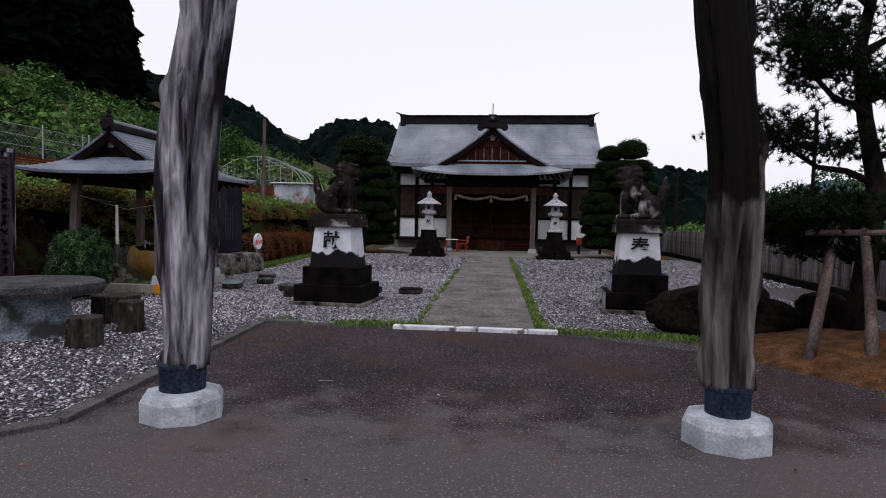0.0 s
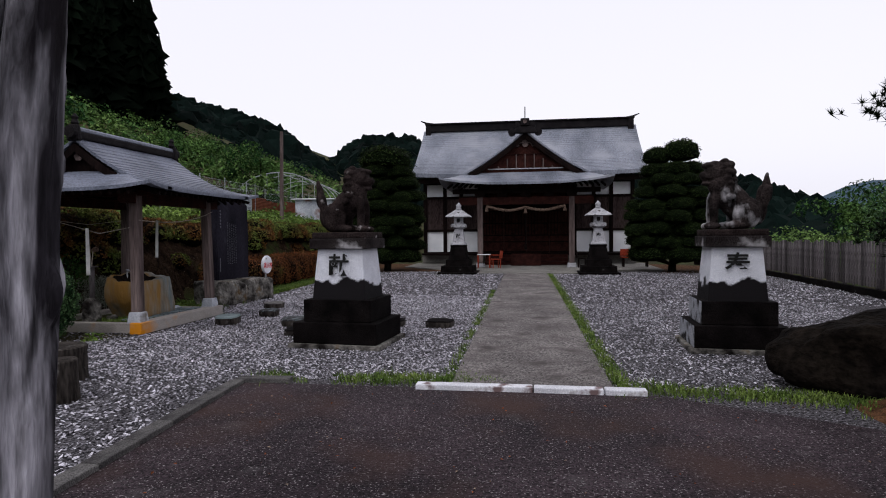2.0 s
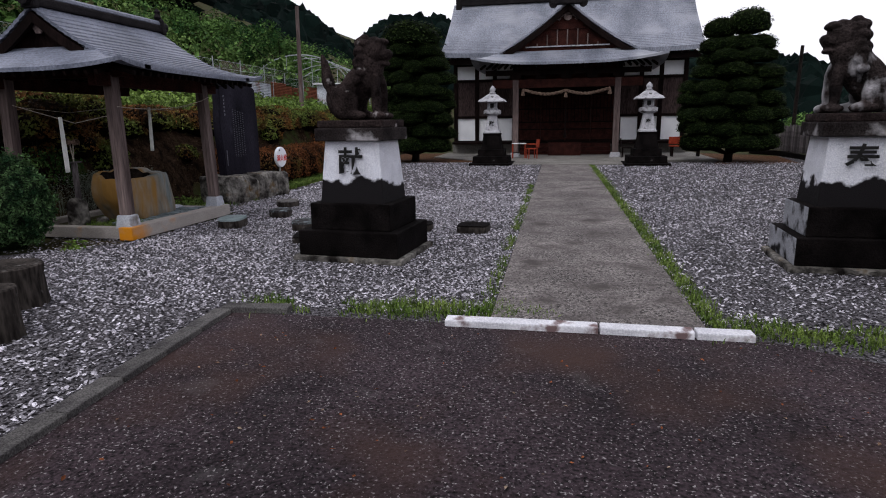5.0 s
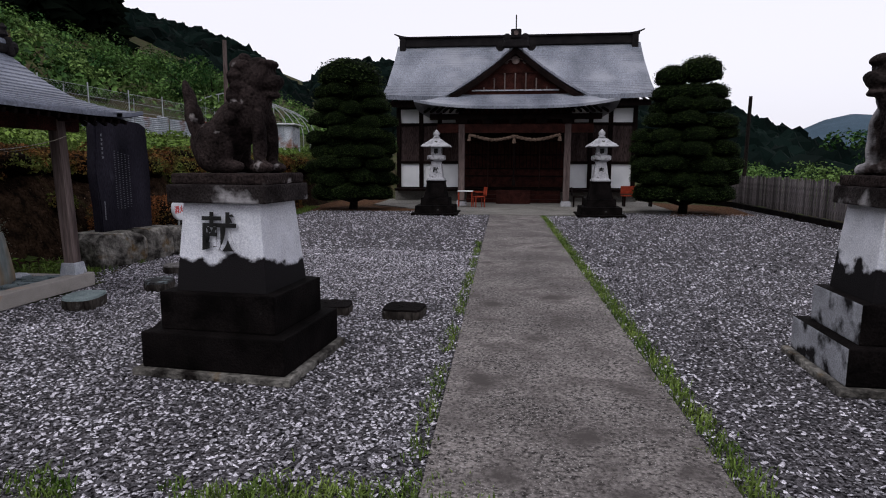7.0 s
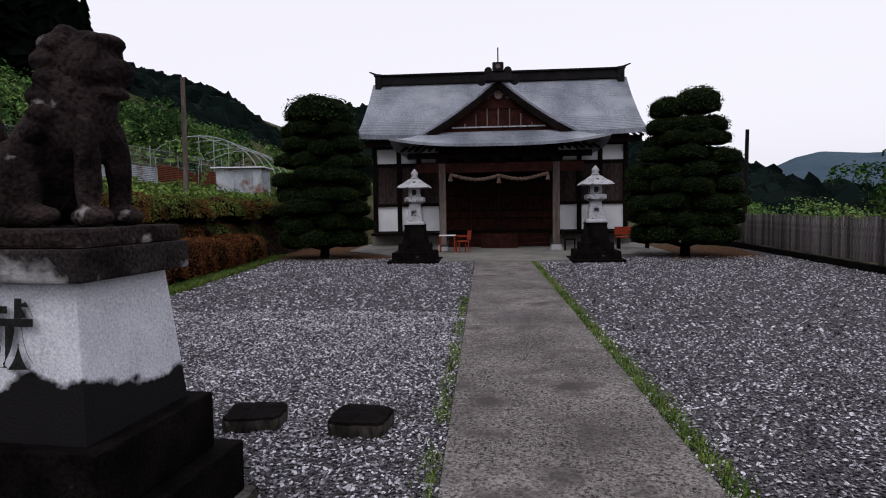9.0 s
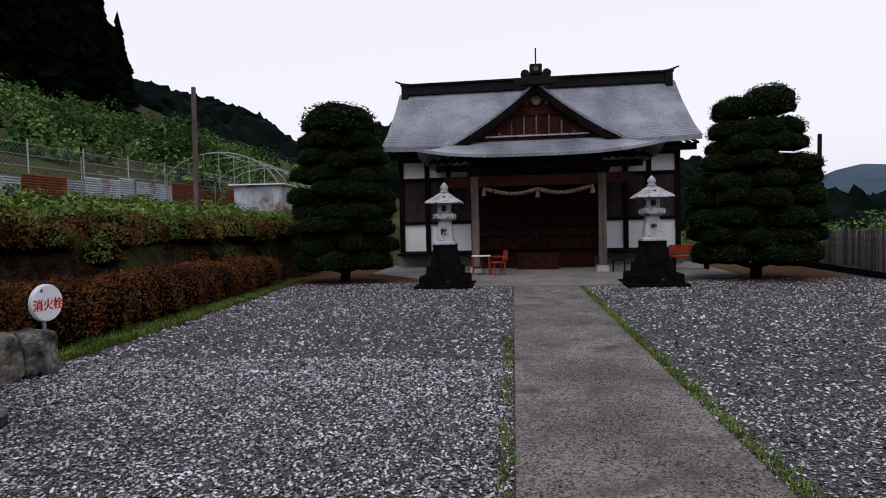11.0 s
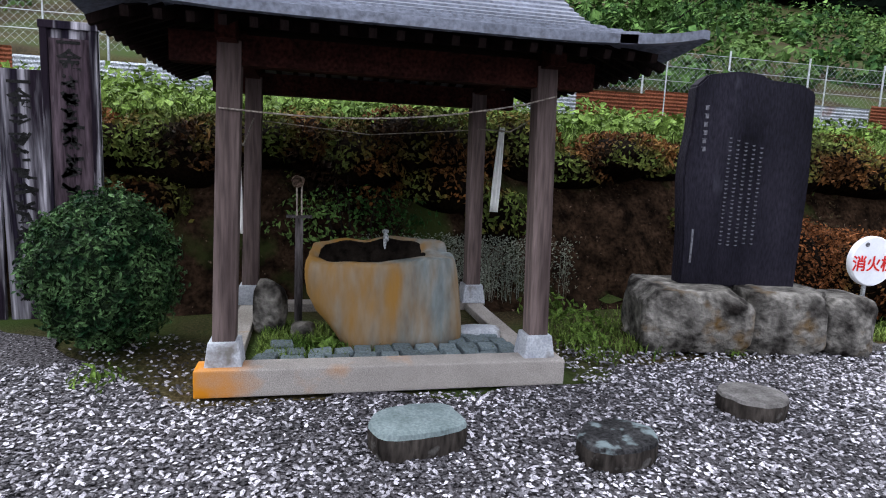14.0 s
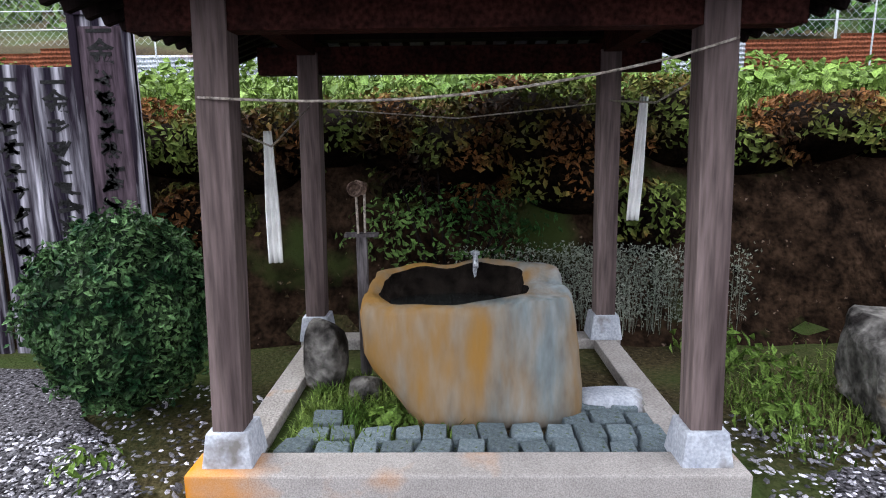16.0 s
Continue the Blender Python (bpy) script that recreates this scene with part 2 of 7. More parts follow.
M_SETT = shade("granite_sett", (0.085, 0.108, 0.120), (0.165, 0.20, 0.215), scale=8, rough=0.75, bump=0.5, fine=50, vary=0.3, tex=0.4, spots=(0.06, 0.085, 0.02), spot_scale=7, spot_at=0.66)
M_PLINTH = stained("plinth_concrete", (0.33, 0.305, 0.285), (0.52, 0.20, 0.012), -1.75, -0.85, 2.2, 0.85, 0.2, "Y", soft=0.16, fine=140)
M_KERB = shade("kerb_concrete", (0.22, 0.20, 0.185), (0.33, 0.305, 0.285), scale=3, rough=0.85, bump=0.5, fine=60, tex=0.25, spots=(0.42, 0.18, 0.02), spot_scale=1.6, spot_at=0.68)
M_BASEBLOCK = shade("grey_white_base", (0.26, 0.28, 0.32), (0.46, 0.48, 0.52), scale=5, rough=0.85, bump=0.3, fine=60, tex=0.22, spots=(0.16, 0.15, 0.14), spot_scale=4, spot_at=0.64)
M_CLOTH = shade("white_cotton", (0.62, 0.62, 0.60), (0.78, 0.78, 0.76), scale=8, rough=0.9, bump=0.1, fine=90, tex=0.1)
M_ROPE = shade("straw_rope", (0.085, 0.055, 0.042), (0.19, 0.135, 0.105), scale=12, rough=0.9, bump=0.8, fine=60)
M_TWINE = shade("pale_twine", (0.22, 0.19, 0.16), (0.36, 0.32, 0.28), scale=12, rough=0.9, bump=0.3, fine=60)
M_STEEL = shade("galvanised_steel", (0.28, 0.30, 0.32), (0.42, 0.44, 0.46), scale=8, rough=0.4, bump=0.1, fine=60, metal=0.8)
M_BAND = shade("blue_black_band", (0.012, 0.016, 0.030), (0.03, 0.04, 0.07), scale=4, rough=0.5, bump=0.2, fine=40)
M_SIGNWHITE = shade("white_enamel", (0.70, 0.72, 0.76), (0.78, 0.80, 0.84), scale=6, rough=0.4, bump=0.05, fine=50, spec=0.3, tex=0.08)
M_RED = shade("red_paint", (0.50, 0.02, 0.02), (0.60, 0.035, 0.03), scale=6, rough=0.5, bump=0.0)
M_INK = shade("black_ink_and_window_shade", (0.010, 0.010, 0.010), (0.02, 0.02, 0.02), scale=6, rough=0.7, bump=0.0)
M_TEXTGREY = shade("engraved_letters", (0.09, 0.09, 0.105), (0.16, 0.16, 0.18), scale=9, rough=0.8, bump=0.0)
M_ORANGE = shade("red_orange_plastic", (0.22, 0.035, 0.018), (0.30, 0.05, 0.025), scale=5, rough=0.5, bump=0.05)
M_FENCE = shade("grey_fence_board", (0.055, 0.048, 0.050), (0.15, 0.135, 0.14), scale=5, rough=0.85, bump=0.5, fine=50, stretch=(1, 1, 0.15), vary=0.55)
M_BOARD = shade("weathered_plank", (0.010, 0.008, 0.014), (0.40, 0.385, 0.43), tex=0.5, scale=7, rough=0.85, bump=0.8, fine=44, stretch=(1, 1, 0.06), vary=0.2, coarse=0.20, warp=0.5, spots=(0.014, 0.010, 0.016), spot_scale=5, spot_at=0.52, spot_soft=0.05, spot_stretch=(1, 1, 0.10))
M_PLANKPANEL = shade("purple_brown_panel", (0.022, 0.014, 0.020), (0.075, 0.055, 0.066), scale=7, rough=0.75, bump=0.5, fine=40, stretch=(1, 1, 0.1), spots=(0.26, 0.25, 0.27), spot_scale=5, spot_at=0.70, spot_stretch=(1, 1, 0.3))
M_RUST = shade("rusty_sheet", (0.10, 0.035, 0.02), (0.22, 0.075, 0.04), scale=2, rough=0.85, bump=0.2, fine=30, vary=0.2)
M_PALE_SHEET = shade("pale_sheet", (0.24, 0.26, 0.30), (0.42, 0.44, 0.48), scale=2, rough=0.6, bump=0.1, fine=30, vary=0.2, spots=(0.16, 0.07, 0.045), spot_scale=1.4, spot_at=0.62)
M_BARK = shade("pine_bark", (0.005, 0.004, 0.004), (0.018, 0.014, 0.012), scale=8, rough=0.9, bump=1.0, fine=30, stretch=(1, 1, 0.4))
M_NEEDLE = shade("pine_needles", (0.003, 0.006, 0.003), (0.010, 0.018, 0.007), scale=3, rough=0.6, bump=0, island=0.5)
M_TOPIARY = shade("topiary_leaves", (0.004, 0.009, 0.003), (0.027, 0.042, 0.010), scale=2.5, rough=0.6, bump=0, island=0.55)
# The three core colours are very dark: shade among the leaves, painted in.
M_TOPCORE = shade("topiary_shade_core", (0.0012, 0.0025, 0.001), (0.005, 0.009, 0.0025), scale=5, rough=0.9, bump=1.0, fine=40, spec=0.02)
M_BUSH = shade("bush_leaves", (0.008, 0.026, 0.010), (0.066, 0.120, 0.046), scale=6, rough=0.45, bump=0, island=0.65, coarse=0.22)
M_BUSHCORE = shade("bush_shade_core", (0.006, 0.012, 0.006), (0.014, 0.024, 0.012), scale=8, rough=0.9, bump=0.8, fine=40)
M_AZALEA = shade("rusty_azalea_leaves", (0.038, 0.014, 0.005), (0.15, 0.056, 0.020), scale=1.6, rough=0.7, bump=0, island=0.55, spots=(0.05, 0.055, 0.014), spot_scale=1.1, spot_at=0.63)
M_AZCORE = shade("azalea_shade_core", (0.002, 0.0014, 0.001), (0.008, 0.005, 0.003), scale=6, rough=0.95, bump=1.0, fine=30, spec=0.02)
M_HEDGE = shade("bank_shrub_leaves", (0.012, 0.006, 0.003), (0.125, 0.055, 0.017), scale=1.1, rough=0.7, bump=0, island=0.65, coarse=0.28, spots=(0.085, 0.115, 0.026), spot_scale=1.3, spot_at=0.53, spot_soft=0.08)
M_WEED = shade("fresh_weed_leaves", (0.045, 0.085, 0.014), (0.135, 0.20, 0.042), scale=0.7, rough=0.55, bump=0, island=0.45)
M_GRASS = shade("grass_blades", (0.045, 0.085, 0.014), (0.14, 0.19, 0.046), scale=2, rough=0.6, bump=0, island=0.45)
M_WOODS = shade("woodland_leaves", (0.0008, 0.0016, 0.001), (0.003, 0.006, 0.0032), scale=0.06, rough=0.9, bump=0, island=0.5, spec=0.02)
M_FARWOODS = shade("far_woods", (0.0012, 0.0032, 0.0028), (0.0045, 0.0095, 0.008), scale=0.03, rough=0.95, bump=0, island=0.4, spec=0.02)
# The blue of the far hill is haze put into its colour.
M_BLUEHILL = shade("distant_hill_haze", (0.035, 0.06, 0.085), (0.05, 0.08, 0.11), scale=0.01, rough=1.0, bump=0)
M_SCRUB = shade("hillside_scrub", (0.014, 0.044, 0.011), (0.085, 0.155, 0.040), scale=0.35, coarse=0.2, rough=0.7, bump=0, island=0.55, spots=(0.12, 0.19, 0.055), spot_scale=0.10, spot_at=0.56)

# ---- mesh helpers ----
UP = Vector((0, 0, 1))


def finish(name, bm, material, smooth=False):
    me = bpy.data.meshes.new(name)
    bmesh.ops.recalc_face_normals(bm, faces=bm.faces)
    bm.to_mesh(me)
    bm.free()
    if material:
        me.materials.append(material)
    if smooth:
        me.polygons.foreach_set("use_smooth", [True] * len(me.polygons))
    return me


def part(name, bm, material, parent=None, label="", smooth=False, at=None):
    me = bm if isinstance(bm, bpy.types.Mesh) else finish(name, bm, material, smooth)
    ob = new(name, me)
    if at is not None:
        ob.matrix_basis = at
    ob.parent = parent
    return tagged(ob, label=label) if label else ob


def thing(name, m, label, category, group="", kind=""):
    ob = new(name)
    ob.matrix_basis = m
    return tagged(ob, label, category, group, kind)


def box(sx, sy, sz, x=0, y=0, z=0, bevel=0.0, top=1.0, bm=None, rot=0.0):
    """A box on z with its top scaled; x, y: its middle."""
    bm = bm or bmesh.new()
    made = bmesh.ops.create_cube(bm, size=1)["verts"]
    for v in made:
        k = top if v.co.z > 0 else 1
        v.co = Vector((v.co.x * sx * k, v.co.y * sy * k, (v.co.z + 0.5) * sz))
    if rot:
        bmesh.ops.rotate(bm, verts=made, cent=(0, 0, 0), matrix=Matrix.Rotation(rot, 3, "Z"))
    bmesh.ops.translate(bm, verts=made, vec=(x, y, z))
    if bevel:
        es = list({e for v in made for e in v.link_edges})
        bmesh.ops.bevel(bm, geom=es, offset=bevel, segments=2, affect="EDGES", profile=0.6)
    return bm


def lathe(profile, seg=24, bm=None, squash=(1, 1)):
    """Turned shape from (radius, z) pairs."""
    bm = bm or bmesh.new()
    rings = []
    for r, z in profile:
        rings.append([bm.verts.new((r * math.cos(2 * math.pi * i / seg) * squash[0], r * math.sin(2 * math.pi * i / seg) * squash[1], z)) for i in range(seg)])
    for a, b in zip(rings, rings[1:]):
        for i in range(seg):
            bm.faces.new((a[i], a[(i + 1) % seg], b[(i + 1) % seg], b[i]))
    bm.faces.new(rings[0][::-1])
    bm.faces.new(rings[-1])
    return bm


def tube(points, radii, seg=8, bm=None):
    """A round bar along points."""
    bm = bm or bmesh.new()
    pts = [Vector(p) for p in points]
    rad = radii if isinstance(radii, (list, tuple)) else [radii] * len(pts)
    rings = []
    for i, p in enumerate(pts):
        d = (pts[min(i + 1, len(pts) - 1)] - pts[max(i - 1, 0)]).normalized()
        u = d.cross(Vector((0.31, 0.95, 0.05))).normalized()
        v = d.cross(u)
        rings.append([bm.verts.new(p + rad[i] * (math.cos(2 * math.pi * k / seg) * u + math.sin(2 * math.pi * k / seg) * v)) for k in range(seg)])
    for a, b in zip(rings, rings[1:]):
        for k in range(seg):
            bm.faces.new((a[k], a[(k + 1) % seg], b[(k + 1) % seg], b[k]))
    bm.faces.new(rings[0][::-1])
    bm.faces.new(rings[-1])
    return bm


def beam(a, b, w, h, bm=None):
    """A square bar from a to b, its depth h hanging about the line."""
    bm = bm or bmesh.new()
    a, b = Vector(a), Vector(b)
    d = (b - a).normalized()
    side = d.cross(UP).normalized() if abs(d.z) < 0.99 else Vector((1, 0, 0))
    up = side.cross(d)
    vs = [bm.verts.new(p + sx * side * w / 2 + sz * up * h / 2) for p in (a, b) for sx, sz in ((-1, -1), (1, -1), (1, 1), (-1, 1))]
    for f in ((0, 1, 2, 3), (7, 6, 5, 4), (0, 4, 5, 1), (1, 5, 6, 2), (2, 6, 7, 3), (3, 7, 4, 0)):
        bm.faces.new([vs[i] for i in f])
    return bm


def boulder(sx, sy, sz, seed, rough=0.18, sub=3, flat=0.0, facets=1.3, boxy=0.75):
    """An uneven stone that stands on z = 0."""
    bm = bmesh.new()
    bmesh.ops.create_icosphere(bm, subdivisions=sub, radius=1)
    off = Vector((seed * 3.7, seed * 1.3, seed * 2.1))
    for v in bm.verts:
        p = v.co.copy()
        k = 1 + rough * noise.noise(p * facets + off) * 2 + rough * 0.5 * noise.noise(p * 3.1 + off) + rough * 0.22 * noise.noise(p * 7 + off)
        p = Vector([math.copysign(abs(c) ** boxy, c) for c in p]) * k
        v.co = Vector((p.x * sx / 2, p.y * sy / 2, max(p.z * (0.62 if p.z > 0 else 0.4) + 0.38, -0.05) * sz))
        if flat:
            v.co.z = min(v.co.z, sz * flat + 0.02 * noise.noise(p * 4 + off))
    return bm


def raw_mesh(name, verts, faces, material, smooth=False):
    """A mesh from arrays: verts (n, 3), faces (m, k)."""
    verts, faces = np.asarray(verts, np.float32), np.asarray(faces, np.int32)
    me = bpy.data.meshes.new(name)
    me.vertices.add(len(verts))
    me.vertices.foreach_set("co", verts.ravel())
    k = faces.shape[1]
    me.loops.add(faces.size)
    me.loops.foreach_set("vertex_index", faces.ravel())
    me.polygons.add(len(faces))
    me.polygons.foreach_set("loop_start", np.arange(0, faces.size, k, dtype=np.int32))
    me.polygons.foreach_set("use_smooth", np.full(len(faces), smooth))
    me.update(calc_edges=True)
    me.materials.append(material)
    return me


def unit(v):
    return v / (np.linalg.norm(v, axis=1, keepdims=True) + 1e-9)


def leaf_mesh(name, at, normal, size, material, rng, aspect=0.55, tilt=0.8, droop=0.0):
    """One folded diamond leaf at each place, roughly facing along normal."""
    n = len(at)
    nn = unit(normal + tilt * rng.normal(size=(n, 3)))
    u = unit(np.cross(nn, rng.normal(size=(n, 3))))
    u[:, 2] -= droop
    u = unit(u)
    w = np.cross(nn, u)
    s = (size * rng.uniform(0.6, 1.35, n))[:, None]
    verts = np.stack([at - u * s * 0.5, at + w * s * aspect * 0.5 + nn * s * 0.12, at + u * s * 0.5, at - w * s * aspect * 0.5 + nn * s * 0.12], 1).reshape(-1, 3)
    base = 4 * np.arange(n)[:, None]
    return raw_mesh(name, verts, np.concatenate([base + [[0, 1, 2]], base + [[0, 2, 3]]]), material)


def blade_mesh(name, at, height, material, rng, width=0.006, lean=0.5):
    """Grass blades: one bent blade of two triangles at each place."""
    n = len(at)
    a = rng.uniform(0, 2 * np.pi, n)
    d = np.stack([np.cos(a), np.sin(a), np.zeros(n)], 1)
    s = np.stack([-np.sin(a), np.cos(a), np.zeros(n)], 1) * (width * rng.uniform(0.6, 1.5, n))[:, None]
    h = (height * rng.uniform(0.4, 1.3, n))[:, None]
    up = np.array([[0, 0, 1.0]])
    k = lean * rng.uniform(0.2, 1.2, n)[:, None]
    mid, tip = at + up * h * 0.6 + d * h * k * 0.35, at + up * h * (1 - 0.25 * k) + d * h * k
    verts = np.stack([at - s, at + s, mid + s * 0.8, mid - s * 0.8, tip], 1).reshape(-1, 3)
    b = 5 * np.arange(n)[:, None]
    return raw_mesh(name, verts, np.concatenate([b + [[0, 1, 2]], b + [[0, 2, 3]], b + [[3, 2, 4]]]), material)


def writing(text, size, material, parent, m, name="lettering", bold=0.018):
    """Flat letters of the built-in font."""
    cu = bpy.data.curves.new(name, "FONT")
    cu.body, cu.size, cu.align_x, cu.align_y, cu.extrude, cu.offset = text, size, "CENTER", "CENTER", 0.0015, bold * size
    cu.materials.append(material)
    ob = new(name, cu)
    ob.matrix_basis = m
    ob.parent = parent
    return ob


def stuff(name, me, label, category, parent=None):
    ob = new(name, me)
    ob.parent = parent
    return tagged(ob, label, category, kind="stuff")


def wobble(x, y, s=1.0):
    """Smooth uneven field for arrays."""
    return (np.sin(x * 1.3 * s + 0.7 * np.sin(y * 0.9 * s)) + np.sin(y * 1.7 * s + 1.9 + 0.8 * np.sin(x * 0.6 * s)) + 0.6 * np.sin(x * 3.1 * s + y * 2.3 * s) + 0.4 * np.sin(x * 6.3 * s - y * 5.1 * s)) / 3


def sheet(points, z, material, name, label, category, thick=0.0):
    """A flat polygon, or a slab if thick."""
    bm = bmesh.new()
    f = bm.faces.new([bm.verts.new((x, y, z)) for x, y in points])
    if thick:
        r = bmesh.ops.extrude_face_region(bm, geom=[f])
        bmesh.ops.translate(bm, verts=[v for v in r["geom"] if isinstance(v, bmesh.types.BMVert)], vec=(0, 0, -thick))
    ob = part(name, bm, material)
    return tagged(ob, label, category, kind="structure")

# ---- ground ----


def terrain(x, y):
    """Height of the ground: a level court, a bank and terrace to the west, then a hillside."""
    z = np.zeros_like(x)
    z = np.where(x < -9.35, np.interp(x, [-11.2, -10.3, -9.75, -9.35], [2.05, 1.85, 1.0, 0.0]), z)
    z = np.where(x < -11.2, np.interp(x, [-16.2, -11.2], [2.75, 2.05]), z)
    z = np.where(x < -16.2, np.interp(x, [-170, -70, -24, -16.9, -16.2], [70, 24, 6.0, 3.5, 2.75]), z)
    z = np.where(x < -9.35, z + 0.06 * wobble(x, y, 1.6) * np.clip((-9.35 - x) / 0.5, 0, 1), z)
    z = np.where(x > 9.5, -0.25 * np.clip((x - 9.5) / 3, 0, 1), z)
    return z


def axis(fine, far):
    lo, hi, step = fine
    a = np.arange(lo, hi + 1e-6, step)
    grow = np.cumsum(np.geomspace(step, far / 5, 26))
    return np.concatenate([(lo - grow)[::-1], a, hi + grow])


gx, gy = axis((-20, 12, 0.25), 900), axis((-4, 48, 0.4), 900)
GX, GY = np.meshgrid(gx, gy)
GZ = terrain(GX, GY) - 0.03
nx, ny = len(gx), len(gy)
ii = (np.arange(ny - 1)[:, None] * nx + np.arange(nx - 1)[None]).reshape(-1, 1)
ground = new("ground", raw_mesh("ground", np.stack([GX, GY, GZ], -1).reshape(-1, 3), ii + [[0, 1, nx + 1, nx]], M_GROUND, True))
tagged(ground, "mossy green ground rising to a bank and hillside", "ground", kind="structure")

COURT = [(-3.6, 8.96), (-3.06, 8.97), (-1.3, 8.98), (0.84, 8.92), (1.6, 8.56), (2.5, 8.06), (3.3, 7.25), (4.2, 9.4), (7.0, 10.2), (7.75, 15.3), (8.45, 29), (8.4, 33.5), (5.3, 33.4), (4.9, 29.4), (-4.6, 29.3), (-5.6, 28.9), (-8.4, 28.6), (-7.65, 21), (-7.45, 18.2), (-7.2, 15.2), (-6.75, 14.6), (-6.75, 11.8), (-7.3, 11.3), (-8.6, 10.2), (-8.7, 9.0), (-8.6, 3.0), (-4.2, 3.85), (-3.25, 4.5)]
ragged = []
for (ax, ay), (bx, by) in zip(COURT, COURT[1:] + COURT[:1]):
    k = max(1, int(math.hypot(bx - ax, by - ay) / 0.22))
    for i in range(k):
        x, y = ax + (bx - ax) * i / k, ay + (by - ay) * i / k
        wild = 0.16 if x < -5 and y > 9.6 else 0.0
        ragged.append((x + wild * noise.noise(Vector((x * 2.1, y * 2.1, 0))) * 2, y + wild * noise.noise(Vector((x * 2.1, y * 2.1, 8))) * 2))
sheet(ragged, 0.0, M_GRAVEL_BED, "gravel_court", "pale grey gravel court", "gravel")
sheet([(-3.27, 4.5), (-3.57, 9.0), (-1.2, 9.02), (0.8, 8.96), (1.6, 8.55), (2.5, 8.05), (3.3, 7.2), (4.3, 6.1), (6.0, 4.9), (11, 3.0), (11, -14), (-16, -14), (-16, 1.8), (-8.5, 2.9), (-4.2, 3.8)], 0.012, M_ASPHALT, "asphalt_forecourt", "dark purplish worn asphalt forecourt", "asphalt")
sheet([(-1.27, 9.10), (0.40, 9.10), (0.15, 27.9), (-1.60, 27.9)], 0.035, M_CONCRETE, "concrete_path", "grey worn concrete path to the hall", "path", 0.06)
sheet([(-2.75, 27.7), (1.30, 27.4), (1.6, 29.4), (5.2, 30.0), (5.4, 36.4), (-6.9, 36.4), (-6.8, 32.2), (-4.4, 29.6)], 0.05, M_APRON, "concrete_apron", "pale concrete apron before the hall", "pavement", 0.08)
sheet([(-6.9, 32.2), (-4.4, 29.6), (-4.6, 29.1), (-6.2, 28.7), (-9.4, 28.6), (-9.6, 36), (-6.9, 36.4)], 0.010, M_SOIL, "needle_litter_ground", "brown needle litter beside the apron", "soil")
sheet([(4.6, 28.0), (7.6, 28.4), (8.3, 33.2), (5.3, 36.0), (5.2, 30.2)], 0.011, M_SOIL, "needle_litter_ground", "brown needle litter under the clipped tree", "soil")

# white kerb strip at the head of the path: three lengths with open joints
kerb = thing("white_kerb", pose(0, 0, 0), "worn white concrete kerb with dark scuffs across the path", "kerb", kind="structure")
for x0, x1, turn in ((-1.62, -0.42, 0.1), (-0.405, 0.28, -0.1), (0.295, 0.70, 0.15)):
    part("kerb_stone", box(x1 - x0, 0.14, 0.075, bevel=0.012), M_STRIP, kerb, at=pose((x0 + x1) / 2, 9.0, -0.01, 0, 0, turn * 4))

# curb stones along the asphalt
curb = thing("curb", pose(0, 0, 0), "low mossy concrete curb between asphalt and gravel", "curb", kind="structure")
stone = finish("curb_stone", box(0.6, 0.15, 0.13, bevel=0.012), M_CURB)
line = [(-5.8, 3.45), (-4.4, 3.80), (-3.68, 4.12), (-3.30, 4.62)] + [(-3.30 - 0.30 * i / 9, 4.62 + 4.34 * i / 9) for i in range(1, 10)]
for (ax, ay), (bx, by) in zip(line, line[1:]):
    o = part("curb_stone", stone, None, curb, at=pose((ax + bx) / 2, (ay + by) / 2, -0.075, 0, 0, math.degrees(math.atan2(by - ay, bx - ax))))
    o.scale.x = math.hypot(bx - ax, by - ay) / 0.6 - 0.012
part("curb_stone", stone, None, curb, at=pose(-3.34, 9.07, -0.07, 0, 0, 6))

# soil mound under the pine
bm = bmesh.new()
bmesh.ops.create_grid(bm, x_segments=36, y_segments=36, size=1)
for v in bm.verts:
    r = v.co.xy.length
    v.co = Vector((v.co.x * 2.6, v.co.y * 1.75, 0.40 * max(0.0, 1 - r) ** 0.8 + (0.03 * noise.noise(v.co * 6) if r < 1 else 0) + 0.02 - 0.12 * max(0, r - 0.9)))
tagged(part("soil_mound", bm, M_SOIL, smooth=True, at=pose(4.95, 7.75, 0, 0, 0, -38)), "mound of rust-brown fallen pine needles", "soil", kind="structure")

# ---- torii pillars ----


